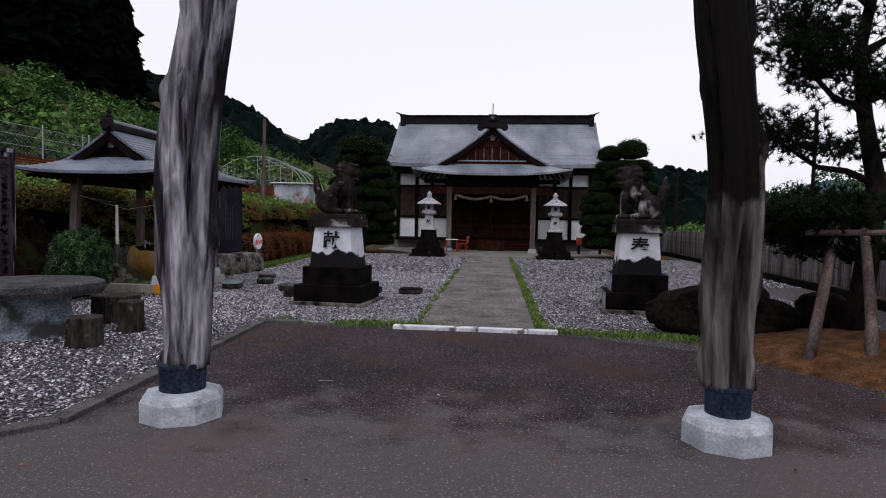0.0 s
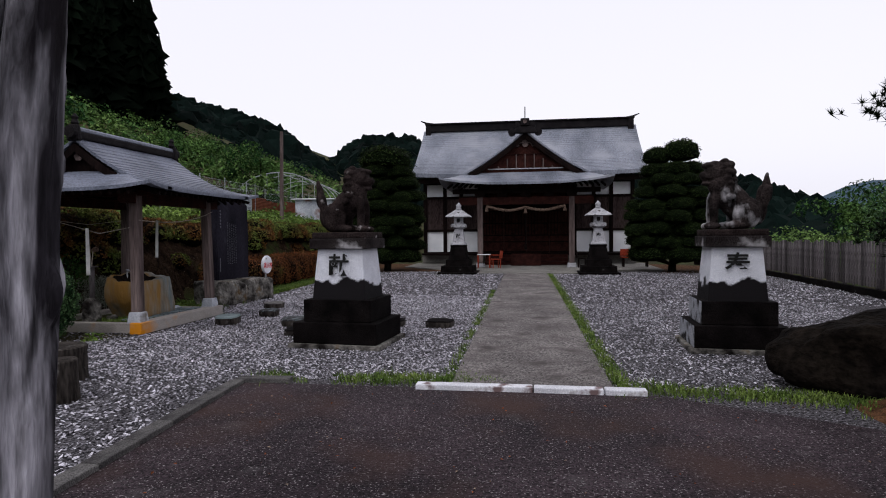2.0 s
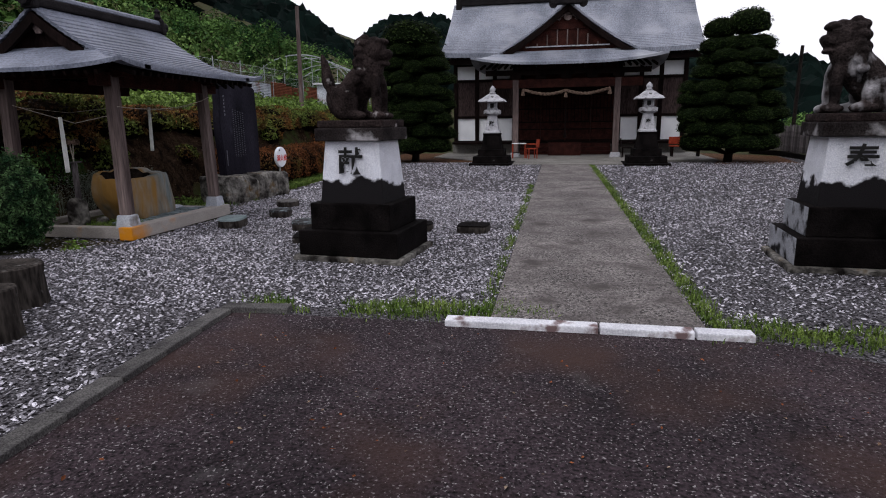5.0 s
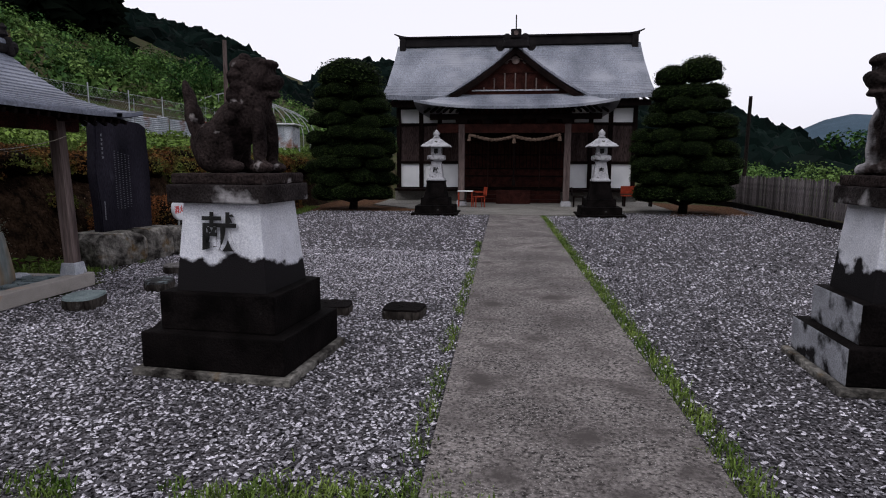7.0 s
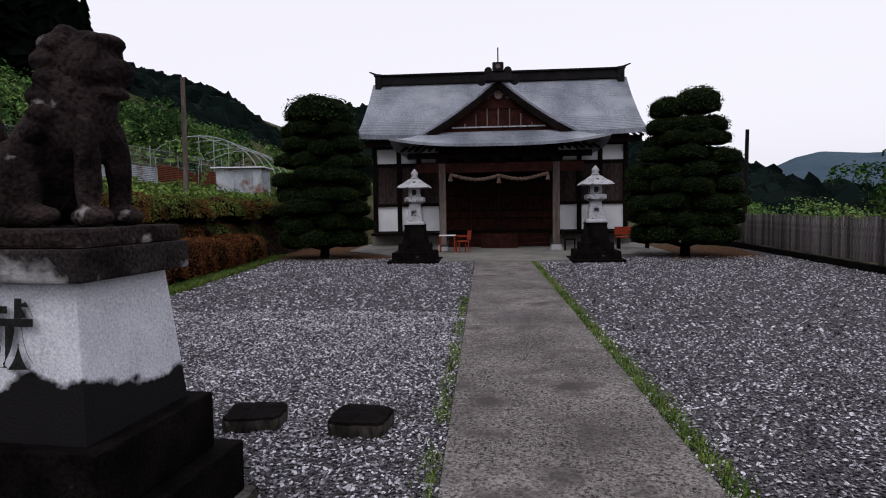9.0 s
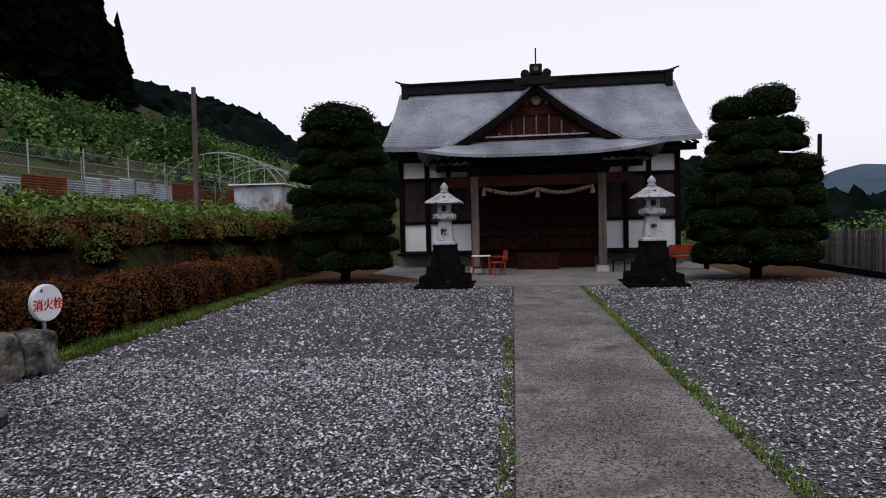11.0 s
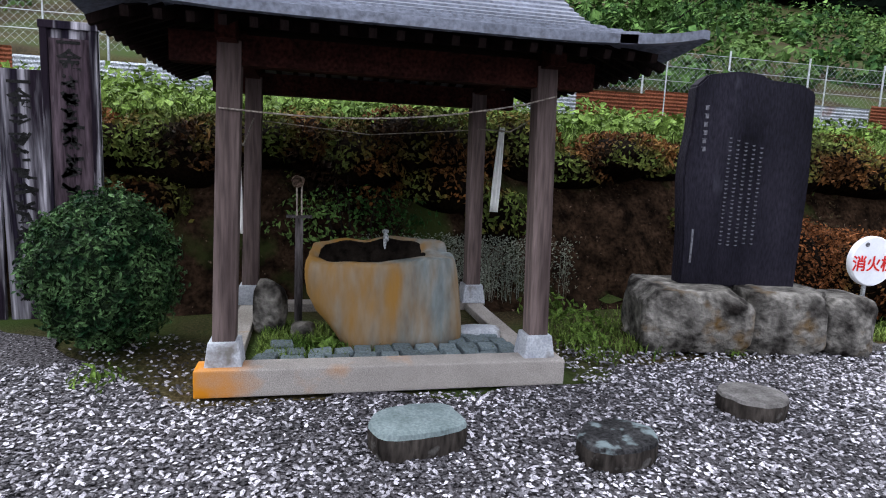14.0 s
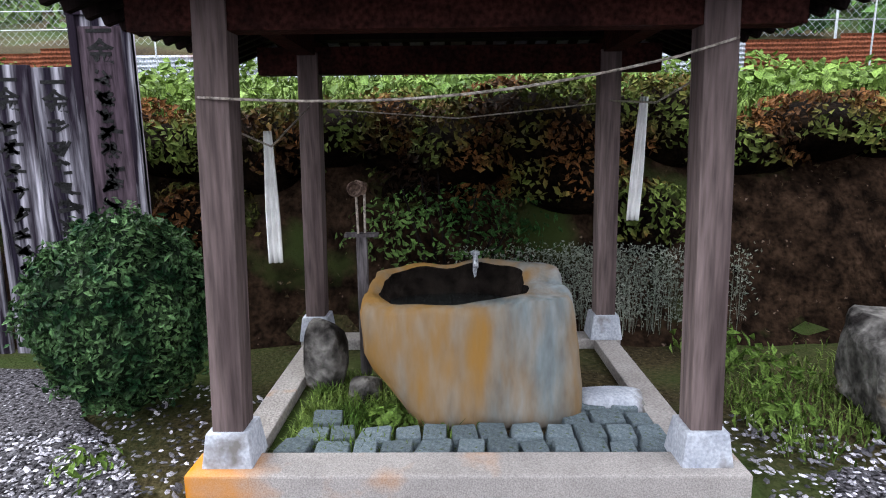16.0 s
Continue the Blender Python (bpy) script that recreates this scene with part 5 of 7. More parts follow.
part("emblem", lathe([(0.005, 0.0), (0.022, 0.0), (0.022, 0.004), (0.005, 0.004)], 12), M_TEXTGREY, sg, at=pose(-0.09, -0.0705, 1.03, 90, 0, 0))

# ---- stepping stones ----


def stepping(x, y, sx, sy, h, kind, seed, rot):
    mats = {"green": (M_STEP_GREEN, "pale blue-green flat stepping stone on gravel"), "grey": (M_STEP_GREY, "round grey log-shaped stepping stone on gravel"), "black": (M_STEP_BLACK, "round black stepping stone with pale blue-grey patches on top"), "dark": (M_STONE_DARK, "dark squarish stepping stone on gravel")}
    mat, label = mats[kind]
    t = thing("stepping_stone", pose(x, y, -0.02, 0, 0, rot), label, "stepping stone", "stepping stones in the gravel")
    n = 30
    bm = bmesh.new()
    ring = []
    for k, (r, z) in enumerate(((0.97, 0.0), (1.0, h * 0.5), (0.99, h * 0.85), (0.95, h), (0.60, h + 0.004), (0.2, h + 0.006))):
        rr = []
        for i in range(n):
            a = 2 * math.pi * i / n
            q = Vector((math.cos(a) * 1.2, math.sin(a) * 1.2, seed))
            kk = r * (1 + (0.05 if kind == "grey" else 0.13) * noise.noise(q * 1.3) + (0.04 if kind != "green" else 0.01) * noise.noise(q * 5))
            c, s = math.cos(a), math.sin(a)
            if kind in ("dark", "green"):
                p = 5.0 if kind == "dark" else 3.0
                kk *= (abs(c) ** p + abs(s) ** p) ** (-1 / p)
            rr.append(bm.verts.new((sx / 2 * kk * c, sy / 2 * kk * s, z + (0.008 * noise.noise(q * 3 + Vector((0, 0, r))) if z > h * 0.7 else 0))))
        ring.append(rr)
    side, topf = [], []
    for k, (a, b) in enumerate(zip(ring, ring[1:])):
        for i in range(n):
            f = bm.faces.new((a[i], a[(i + 1) % n], b[(i + 1) % n], b[i]))
            (side if k < 2 else topf).append(f)
    bm.faces.new(ring[0][::-1])
    topf.append(bm.faces.new(ring[-1]))
    for f in topf:
        f.material_index = 1
    me = finish("stone", bm, M_STUMP)
    me.materials.append(mat)
    part("stone", me, None, t)
    return t


for a in ((-6.02, 13.22, 0.42, 0.56, 0.17, "green", 1.0, 12), (-5.72, 14.33, 0.40, 0.50, 0.15, "black", 2.4, 20), (-6.20, 15.62, 0.44, 0.47, 0.15, "grey", 3.1, 0), (-4.72, 13.20, 0.46, 0.58, 0.15, "black", 4.6, 5), (-3.80, 13.22, 0.42, 0.62, 0.15, "black", 5.2, 15), (-2.93, 13.32, 0.46, 0.42, 0.13, "dark", 6.7, 8), (-2.04, 13.25, 0.46, 0.44, 0.14, "dark", 7.3, -6), (-4.25, 12.2, 0.40, 0.44, 0.12, "dark", 8.8, 14)):
    stepping(*a)

# ---- stone table and stools ----
tab = thing("garden_table", pose(-6.15, 7.7, 0), "round dark stone garden table on a concrete pedestal", "table")
bm = bmesh.new()
rings = []
for r, z in ((0.70, 0.52), (0.83, 0.53), (0.86, 0.60), (0.85, 0.67), (0.80, 0.69), (0.3, 0.70)):
    rings.append([bm.verts.new((r * (1 + 0.05 * noise.noise(Vector((math.cos(i * 0.157) * 1.5, math.sin(i * 0.157) * 1.5, 2)))) * math.cos(i * 2 * math.pi / 40), r * (1 + 0.05 * noise.noise(Vector((math.cos(i * 0.157) * 1.5, math.sin(i * 0.157) * 1.5, 4)))) * math.sin(i * 2 * math.pi / 40), z)) for i in range(40)])
for a, b in zip(rings, rings[1:]):
    for i in range(40):
        bm.faces.new((a[i], a[(i + 1) % 40], b[(i + 1) % 40], b[i]))
bm.faces.new(rings[0][::-1]), bm.faces.new(rings[-1])
part("tabletop", bm, M_TABLE, tab, "thick dark stone slab")
part("pedestal", lathe([(0.55, 0.0), (0.52, 0.1), (0.46, 0.40), (0.50, 0.525)], 14), M_TABLE_LEG, tab, "grey-blue concrete pedestal")
for x, y, r, h, seed in ((-4.98, 7.15, 0.20, 0.36, 1.2), (-5.02, 8.10, 0.17, 0.42, 3.4), (-5.75, 8.85, 0.33, 0.40, 5.0), (-7.2, 6.8, 0.2, 0.38, 7.7)):
    t = thing("stump_stool", pose(x, y, -0.02, 0, 0, 30 * seed), "dark stone stool shaped like a tree stump", "stool", "stools round the garden table")
    bm = lathe([(1.05, 0.0), (1.0, 0.12), (0.96, h * 0.8), (0.98, h), (0.92, h + 0.012), (0.3, h + 0.016)], 22)
    for v in bm.verts:
        k = r * (1 + 0.09 * noise.noise(Vector((v.co.x * 1.4, v.co.y * 1.4, seed + v.co.z))) + 0.04 * noise.noise(Vector((v.co.x * 5, v.co.y * 5, seed))))
        v.co.x, v.co.y = v.co.x * k, v.co.y * k
    part("stump", bm, M_STUMP, t)

# ---- rocks, fence ----
o = part("boulder", boulder(1.72, 1.05, 0.84, 4, 0.16, 4, facets=1.3), M_ROCK_DARK, at=pose(3.02, 9.45, -0.06, 0, 0, -18), smooth=True)
tagged(o, "large dark mossy boulder at the asphalt's edge", "boulder")
o = part("boulder", boulder(0.9, 0.8, 0.62, 15, 0.16, 4, facets=1.2), M_ROCK_DARK, at=pose(4.7, 9.9, -0.05, 0, 0, 30), smooth=True)
tagged(o, "dark boulder beside the pine", "boulder")

fence = thing("board_fence", pose(0, 0, 0), "weathered grey board fence on a low dark plinth", "fence")
track = [(6.05, 9.15), (6.95, 11.0), (7.72, 15.3), (8.12, 22.0), (8.5, 30.0), (8.7, 34.0), (8.0, 36.0)]
slat_me = [finish("slat", box(0.105, 0.022, h, 0, 0, 0.22, bevel=0.004), M_FENCE) for h in (1.10, 1.13, 1.07, 1.15)]
post_me = finish("fence_post", box(0.10, 0.10, 1.28, 0, 0.06, 0, bevel=0.008), M_FENCE)
rs = random.Random(3)
for (ax, ay), (bx, by) in zip(track, track[1:]):
    L, ang = math.hypot(bx - ax, by - ay), math.degrees(math.atan2(by - ay, bx - ax))
    here = pose(ax, ay, 0, 0, 0, ang)
    part("plinth", box(L, 0.16, 0.22, L / 2, 0.02, -0.03, bevel=0.012), M_STONE_DARK, fence, at=here)
    for z in (0.42, 1.08):
        part("fence_rail", box(L, 0.045, 0.07, L / 2, -0.036, z), M_FENCE, fence, at=here)
    n = int(L / 0.15)
    for i in range(n):
        part("slat", slat_me[rs.randrange(4)], None, fence, at=here @ pose((i + 0.5) * L / n, 0.0, rs.uniform(-0.02, 0.02), 0, rs.uniform(-1.2, 1.2), rs.uniform(-2, 2)))
    for i in range(int(L / 1.9) + 1):
        part("fence_post", post_me, None, fence, at=here @ pose(min(i * 1.9, L), -0.13, 0))
part("end_post", box(0.17, 0.17, 1.62, bevel=0.01), M_POST, fence, "thick brown end post", at=pose(5.98, 9.05, 0, 0, 1.5, 20))

# ---- plants ----
RNG = np.random.default_rng(11)


def ball_points(n, rng, low=-0.5):
    p = unit(rng.normal(size=(int(n * 2.2), 3)))
    return p[p[:, 2] > low][:n]


def pad_meshes(count, material, core, n=420, size=0.085, name="foliage_pad"):
    """Clipped foliage pads of one unit: a dense core and short leaves on it, in one mesh each."""
    out = []
    for k in range(count):
        bm = bmesh.new()
        bmesh.ops.create_icosphere(bm, subdivisions=3, radius=1)
        for v in bm.verts:
            v.co *= 0.93 + 0.13 * noise.noise(v.co * 1.7 + Vector((k * 4.1, 0, 0))) + 0.05 * noise.noise(v.co * 5)
            v.co.z = math.copysign(abs(v.co.z) ** 0.8, v.co.z)
            if v.co.z < 0:
                v.co.z *= 0.6
        cv, cf = np.array([v.co[:] for v in bm.verts]), np.array([[v.index for v in f.verts] for f in bm.faces])
        bm.free()
        d = ball_points(n, RNG, -0.55)
        at = d * (0.97 + 0.06 * RNG.normal(size=(len(d), 1)))
        at[:, 2] = np.sign(at[:, 2]) * np.abs(at[:, 2]) ** 0.8 * np.where(at[:, 2] < 0, 0.6, 1.0)
        m = len(at)
        nn = unit(d + 0.7 * RNG.normal(size=(m, 3)))
        u = unit(np.cross(nn, RNG.normal(size=(m, 3))))
        w = np.cross(nn, u)
        s = (size * RNG.uniform(0.6, 1.4, m))[:, None]
        lv = np.stack([at - u * s, at + w * s * 0.45 + nn * s * 0.3, at + u * s + nn * s * 0.3, at - w * s * 0.45 + nn * s * 0.3], 1).reshape(-1, 3)
        b = 4 * np.arange(m)[:, None] + len(cv)
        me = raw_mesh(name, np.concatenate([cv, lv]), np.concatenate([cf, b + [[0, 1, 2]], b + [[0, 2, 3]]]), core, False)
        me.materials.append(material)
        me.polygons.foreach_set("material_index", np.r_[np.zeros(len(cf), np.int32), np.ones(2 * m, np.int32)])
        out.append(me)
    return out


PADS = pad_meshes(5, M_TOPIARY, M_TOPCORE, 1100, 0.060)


def cloud_tree(m, top, spread, pads, label, seed, gap):
    """A clipped cloud-pruned evergreen: leaning trunk, limbs and tiers of rounded pads."""
    t = thing("clipped_tree", m, label, "tree", "cloud-pruned trees by the hall")
    rs = random.Random(seed)
    part("trunk", tube([(0, 0, -0.05), (0.08, 0.05, 0.9), (-0.05, 0.0, 2.0), (0.06, -0.05, 3.2), (0.0, 0, top - 0.5)], [0.17, 0.14, 0.12, 0.09, 0.05], 9), M_BARK, t, "dark rough trunk")
    for x, y, z, rx, rz in pads:
        p = part("foliage_pad", PADS[rs.randrange(5)], None, t, at=pose(x, y, z, rs.uniform(-5, 5), rs.uniform(-5, 5), rs.uniform(0, 360)))
        p.scale = (rx, rx * rs.uniform(0.85, 1.1), rz)
        part("limb", tube([(0, 0, max(0.3, z - 0.45)), (x * 0.5, y * 0.5, z - 0.15), (x * 0.9, y * 0.9, z)], [0.05, 0.04, 0.02], 5), M_BARK, t)
    return t


def tiers(rows, seed):
    rs, out = random.Random(seed), []
    for z, half, n, rx, rz in rows:
        for k in range(n):
            a = 2 * math.pi * (k + rs.uniform(0, 0.4)) / n + z
            d = half * rs.uniform(0.85, 1.05)
            out.append((d * math.cos(a), d * 0.8 * math.sin(a), z + rs.uniform(-0.10, 0.10), rx * rs.uniform(0.85, 1.15), rz))
    return out


def trunk_fill(rows):
    return [(0, 0, z, r, 0.42) for z, r in rows]


left_rows = [(0.62, 1.22, 8, 0.62, 0.40), (1.14, 1.34, 8, 0.56, 0.36), (1.68, 1.36, 8, 0.55, 0.36), (2.22, 1.36, 8, 0.55, 0.36), (2.76, 1.32, 8, 0.54, 0.35), (3.30, 1.26, 7, 0.55, 0.35), (3.84, 1.10, 7, 0.54, 0.35), (4.36, 0.92, 6, 0.54, 0.35)]
cloud_tree(pose(-7.05, 29.6, 0), 5.2, 2.0, tiers(left_rows, 4) + [(0.0, 0, 4.95, 1.24, 0.74)] + trunk_fill([(0.7, 1.15), (1.3, 1.1), (1.9, 1.1), (2.5, 1.05), (3.1, 1.0), (3.7, 0.9), (4.3, 0.75)]), "tall dense cloud-pruned evergreen with rounded tiers", 2, 0.1)
right_rows = [(0.70, 1.42, 8, 0.60, 0.40), (1.22, 1.52, 8, 0.56, 0.36), (1.74, 1.50, 8, 0.56, 0.35), (2.26, 1.42, 8, 0.55, 0.35), (2.78, 1.34, 7, 0.55, 0.34), (3.30, 1.18, 6, 0.54, 0.34), (3.80, 0.95, 5, 0.52, 0.34)]
cloud_tree(pose(5.35, 29.3, 0), 5.0, 2.0, tiers(right_rows, 9) + [(0.36, 0, 4.96, 0.82, 0.60), (-0.58, 0.1, 4.80, 0.60, 0.48), (0.68, 0.1, 4.24, 0.72, 0.40), (-0.64, 0, 4.20, 0.72, 0.40), (0.0, -0.4, 4.22, 0.62, 0.38)] + trunk_fill([(0.8, 1.2), (1.4, 1.15), (2.0, 1.1), (2.6, 1.0), (3.2, 0.85), (3.7, 0.6)]), "cloud-pruned evergreen with open top tiers beside the fence", 5, 0.2)


def leafy_bush(m, rx, ry, rz, n, size, leaf, core, label, category="bush", seed=1, name="bush"):
    t = thing(name, m, label, category)
    bm = bmesh.new()
    bmesh.ops.create_icosphere(bm, subdivisions=4, radius=1)
    off = Vector((seed * 2.3, seed, 0))

    def bump(p):
        return 1 + 0.18 * noise.noise(p * 1.6 + off) + 0.15 * noise.noise(p * 4.5 + off) + 0.08 * noise.noise(p * 10 + off)

    for v in bm.verts:
        k = bump(v.co) * 0.90
        v.co = Vector((v.co.x * rx * k, v.co.y * ry * k, v.co.z * rz * k))
    part("inner_core", bm, core, t, "dark inner core, shade between leaves in its colour", True, pose(0, 0, rz * 0.92))
    d = ball_points(n, RNG, -0.85)
    k = np.array([bump(Vector(p)) for p in d])[:, None] * RNG.uniform(0.84, 1.04, (len(d), 1)) + (RNG.random((len(d), 1)) < 0.04) * RNG.uniform(0, 0.10, (len(d), 1))
    at = d * k * [rx, ry, rz] + [0, 0, rz * 0.92]
    part("foliage", leaf_mesh("foliage", at, d, size, leaf, RNG, 0.5, 0.8), None, t)
    return t


leafy_bush(pose(-7.97, 11.02, 0.04), 0.52, 0.53, 0.63, 12500, 0.052, M_BUSH, M_BUSHCORE, "round clipped bush with small dark green leaves", seed=3)


def mound(name, spots, n, size, leaf, core, label, category, low=-0.5, under=0.9):
    """A low clipped hedge of overlapping mounds: spots of x, y, z, rx, ry, rz."""
    t = thing(name, pose(0, 0, 0), label, category)
    ats, ns = [], []
    bm = bmesh.new()
    tot = sum(s[3] * s[4] + s[5] * (s[3] + s[4]) for s in spots)
    for i, (x, y, z, rx, ry, rz) in enumerate(spots):
        bmesh.ops.create_icosphere(bm, subdivisions=3, radius=1, matrix=Matrix.Translation((x, y, z)) @ Matrix.Diagonal((rx * under, ry * under, rz * under, 1)))
        c = int(n * (rx * ry + rz * (rx + ry)) / tot)
        d = ball_points(c, RNG, low)
        d = d * (np.abs(d[:, :1]) ** 2.6 + np.abs(d[:, 1:2]) ** 2.6 + np.abs(d[:, 2:]) ** 2.6) ** (-1 / 2.6)
        w = 1 + 0.10 * wobble(d[:, 0] * 3 + i * 2, d[:, 1] * 3 + d[:, 2] * 2)[:, None] + 0.05 * RNG.normal(size=(len(d), 1))
        ats.append(d * w * [rx, ry, rz] + [x, y, z]), ns.append(d)
    for v in bm.verts:
        v.co += 0.06 * noise.noise_vector(v.co * 2.2)
    part("inner_core", bm, core, t, "dark inner core, shade between leaves in its colour", True)
    part("foliage", leaf_mesh("foliage", np.concatenate(ats), np.concatenate(ns), size, leaf, RNG, 0.55, 0.9), None, t)
    return t


rs = random.Random(6)
mound("azalea_hedge", [(-8.75 - 0.06 * k + rs.uniform(-0.1, 0.1), 19.3 + 0.95 * k, 0.42, 0.62, 0.80, 0.58 * (0.85 + 0.2 * rs.random())) for k in range(10)], 26000, 0.055, M_AZALEA, M_AZCORE, "low clipped azalea hedge turned rusty brown", "hedge")
mound("azalea_shrub", [(-8.7, 17.9, 0.62, 0.5, 0.6, 0.52), (-8.9, 18.7, 0.5, 0.5, 0.5, 0.5)], 5000, 0.05, M_AZALEA, M_AZCORE, "clipped rusty azalea behind the hydrant sign", "shrub")
spots = []
for k in range(52):
    y = 2.0 + 0.66 * k
    spots.append((-10.20 + rs.uniform(-0.22, 0.22), y, 1.66 + rs.uniform(-0.12, 0.10), 0.62 * rs.uniform(0.8, 1.25), 0.62 * rs.uniform(0.8, 1.3), 0.42 * rs.uniform(0.75, 1.3)))
    if rs.random() < 0.35:
        spots.append((-9.85 + rs.uniform(-0.15, 0.15), y + 0.3, 1.10 + rs.uniform(-0.2, 0.2), 0.34 * rs.uniform(0.7, 1.3), 0.5 * rs.uniform(0.7, 1.3), 0.32 * rs.uniform(0.7, 1.2)))
# Few leaves low down, so the dark core reads as shaded hollows.
mound("bank_hedge", spots, 90000, 0.075, M_HEDGE, M_AZCORE, "long shaggy hedge on the bank, brown and mossy green", "hedge", -0.25, 0.84)
bm = bmesh.new()
ys = np.linspace(0, 36, 150)
prev = None
for y in ys:
    row = []
    for x in np.linspace(-9.22, -10.35, 9):
        z = float(terrain(np.array([x]), np.array([y]))[0])
        k = noise.noise(Vector((x * 2.5, y * 1.3, 3))) * 0.12 + noise.noise(Vector((x * 7, y * 5, 1))) * 0.05
        row.append(bm.verts.new((x + 0.07 + k, y, max(z, -0.05) + 0.04 + 0.5 * k if x < -9.25 else -0.05)))
    if prev:
        for p in range(8):
            bm.faces.new((prev[p], prev[p + 1], row[p + 1], row[p]))
    prev = row
tagged(part("earth_bank", bm, M_MOSS_BANK, smooth=True), "dark brown earth bank with moss and roots", "bank", kind="structure")
sapling = thing("shade_shrub", pose(-9.45, 13.1, 0.9), "dark shrub with light green leaves behind the basin", "shrub")
d = ball_points(900, RNG, -0.8)
part("foliage", leaf_mesh("foliage", d * [0.30, 0.95, 0.42] * RNG.uniform(0.5, 1.05, (len(d), 1)), d, 0.065, M_SCRUB, RNG, 0.5, 0.8), None, sapling)
for k in range(9):
    q = RNG.normal(size=3) * [0.15, 0.5, 0.2]
    part("twig", tube([(-0.2, q[1] * 0.3, -0.85), tuple(q * 0.6 + [0, 0, -0.2]), tuple(q + [0, 0, 0.25])], [0.02, 0.014, 0.006], 5), M_BARK, sapling)

# pale cut weeds and stems on the bank behind the pavilion
n = 9000
y = RNG.uniform(5, 33, n)
f = RNG.uniform(0, 1, n)
x = -9.32 - 0.75 * f
at = np.stack([x, y, terrain(x, y) + RNG.uniform(0, 0.12, n)], 1)
stuff("bank_undergrowth", leaf_mesh("bank_undergrowth", at, np.tile([0.8, 0, 0.4], (n, 1)), 0.075, shade("dry_undergrowth", (0.03, 0.022, 0.012), (0.09, 0.065, 0.035), scale=1.0, rough=0.8, bump=0, island=0.6), RNG, 0.4, 0.9), "dry brown undergrowth on the bank", "undergrowth")
n = 700
y = np.clip(RNG.normal(14.4, 0.55, n), 13.2, 15.6)
at = np.stack([RNG.uniform(-9.42, -9.2, n), y, RNG.uniform(0.02, 0.12, n)], 1)
M_PALE = shade("pale_herb_leaves", (0.14, 0.16, 0.13), (0.26, 0.28, 0.23), scale=2, rough=0.7, bump=0, island=0.3)
hb = thing("pale_herb_clump", pose(0, 0, 0), "pale grey-green herb clump behind the pavilion", "plant")
part("stem_tuft", blade_mesh("stem_tuft", at[::3], 0.6, M_PALE, RNG, 0.003, 0.25), None, hb)
n2 = 6500
j = RNG.integers(0, n, n2)
part("leaves", leaf_mesh("leaves", at[j] + np.stack([RNG.normal(0, 0.03, n2), RNG.normal(0, 0.05, n2), RNG.uniform(0.1, 0.72, n2)], 1), np.tile([1.0, 0, 0.3], (n2, 1)), 0.032, M_PALE, RNG, 0.35, 0.8), None, hb)

# weeds on the terrace above the hedge
n = 42000
x, y = RNG.uniform(-16.1, -10.5, n), RNG.uniform(-2, 50, n)
keep = wobble(x * 1.1, y * 1.1) + RNG.normal(0, 0.5, n) > 0.25
x, y = x[keep], y[keep]
hgt = np.clip(0.10 + 0.22 * wobble(x * 0.8 + 4, y * 0.8) + RNG.uniform(0, 0.30, len(x)), 0.02, 0.75)
stuff("terrace_weeds", leaf_mesh("terrace_weeds", np.stack([x, y, terrain(x, y) + hgt], 1), np.tile([0.3, 0, 1.0], (len(x), 1)), 0.13, M_WEED, RNG, 0.7, 0.7), "fresh green broad-leaved weeds on the terrace", "weeds")
n = 75000
x, y = RNG.uniform(-16.1, -10.0, n), RNG.uniform(-2, 50, n)
stuff("terrace_grass", blade_mesh("terrace_grass", np.stack([x, y, terrain(x, y) - 0.02], 1), 0.26, M_GRASS, RNG, 0.012, 0.8), "long green grass on the terrace", "grass")

# short grass: path edge, asphalt edge, verge by the azaleas, pavilion floor
def strip(n, x0, y0, x1, y1, w, clump=0.0):
    f = RNG.uniform(0, 1, n)
    px, py = x0 + (x1 - x0) * f + RNG.normal(0, w, n), y0 + (y1 - y0) * f + RNG.normal(0, w, n)
    if clump:
        k = wobble(px * 2.4, py * 2.4) > clump
        px, py = px[k], py[k]
    return np.stack([px, py, np.full(len(px), 0.0)], 1)


pts = [strip(7000, 0.50, 9.2, 0.22, 27.3, 0.06, -0.5), strip(1600, -1.34, 9.4, -1.55, 20, 0.045, 0.05), strip(3000, -3.4, 9.33, -0.9, 9.33, 0.14, -0.05), strip(3000, 0.6, 9.23, 3.2, 8.95, 0.14, -0.3), strip(500, 2.3, 8.6, 4.4, 6.6, 0.15, 0.1), strip(260, 3.55, 6.25, 3.9, 6.1, 0.10)]
stuff("edge_grass", blade_mesh("edge_grass", np.concatenate(pts), 0.065, M_GRASS, RNG, 0.005, 0.9), "short grass tufts along the path and asphalt", "grass")
n = 16000
y = RNG.uniform(14.9, 30.5, n)
x = np.interp(y, [14.9, 17, 21, 28.6, 30.5], [-7.1, -7.62, -7.75, -8.5, -8.7]) - np.abs(RNG.normal(0, 0.35, n))
x = np.where(y < 17.9, x - RNG.uniform(0, 0.9, n), x)
stuff("verge_grass", blade_mesh("verge_grass", np.stack([x, y, np.zeros(n) - 0.02], 1), 0.11, M_GRASS, RNG, 0.006, 0.8), "mown green grass verge beside the azaleas", "grass")
n = 2600
x, y = RNG.uniform(PX - 0.2, PX + 0.82, n), PY - 0.95 + np.abs(RNG.normal(0, 0.32, n))
stuff("pavilion_grass", blade_mesh("pavilion_grass", np.stack([x, y, np.full(n, 0.085)], 1), 0.10, M_GRASS, RNG, 0.005, 0.7), "small grass and moss between the setts", "grass")
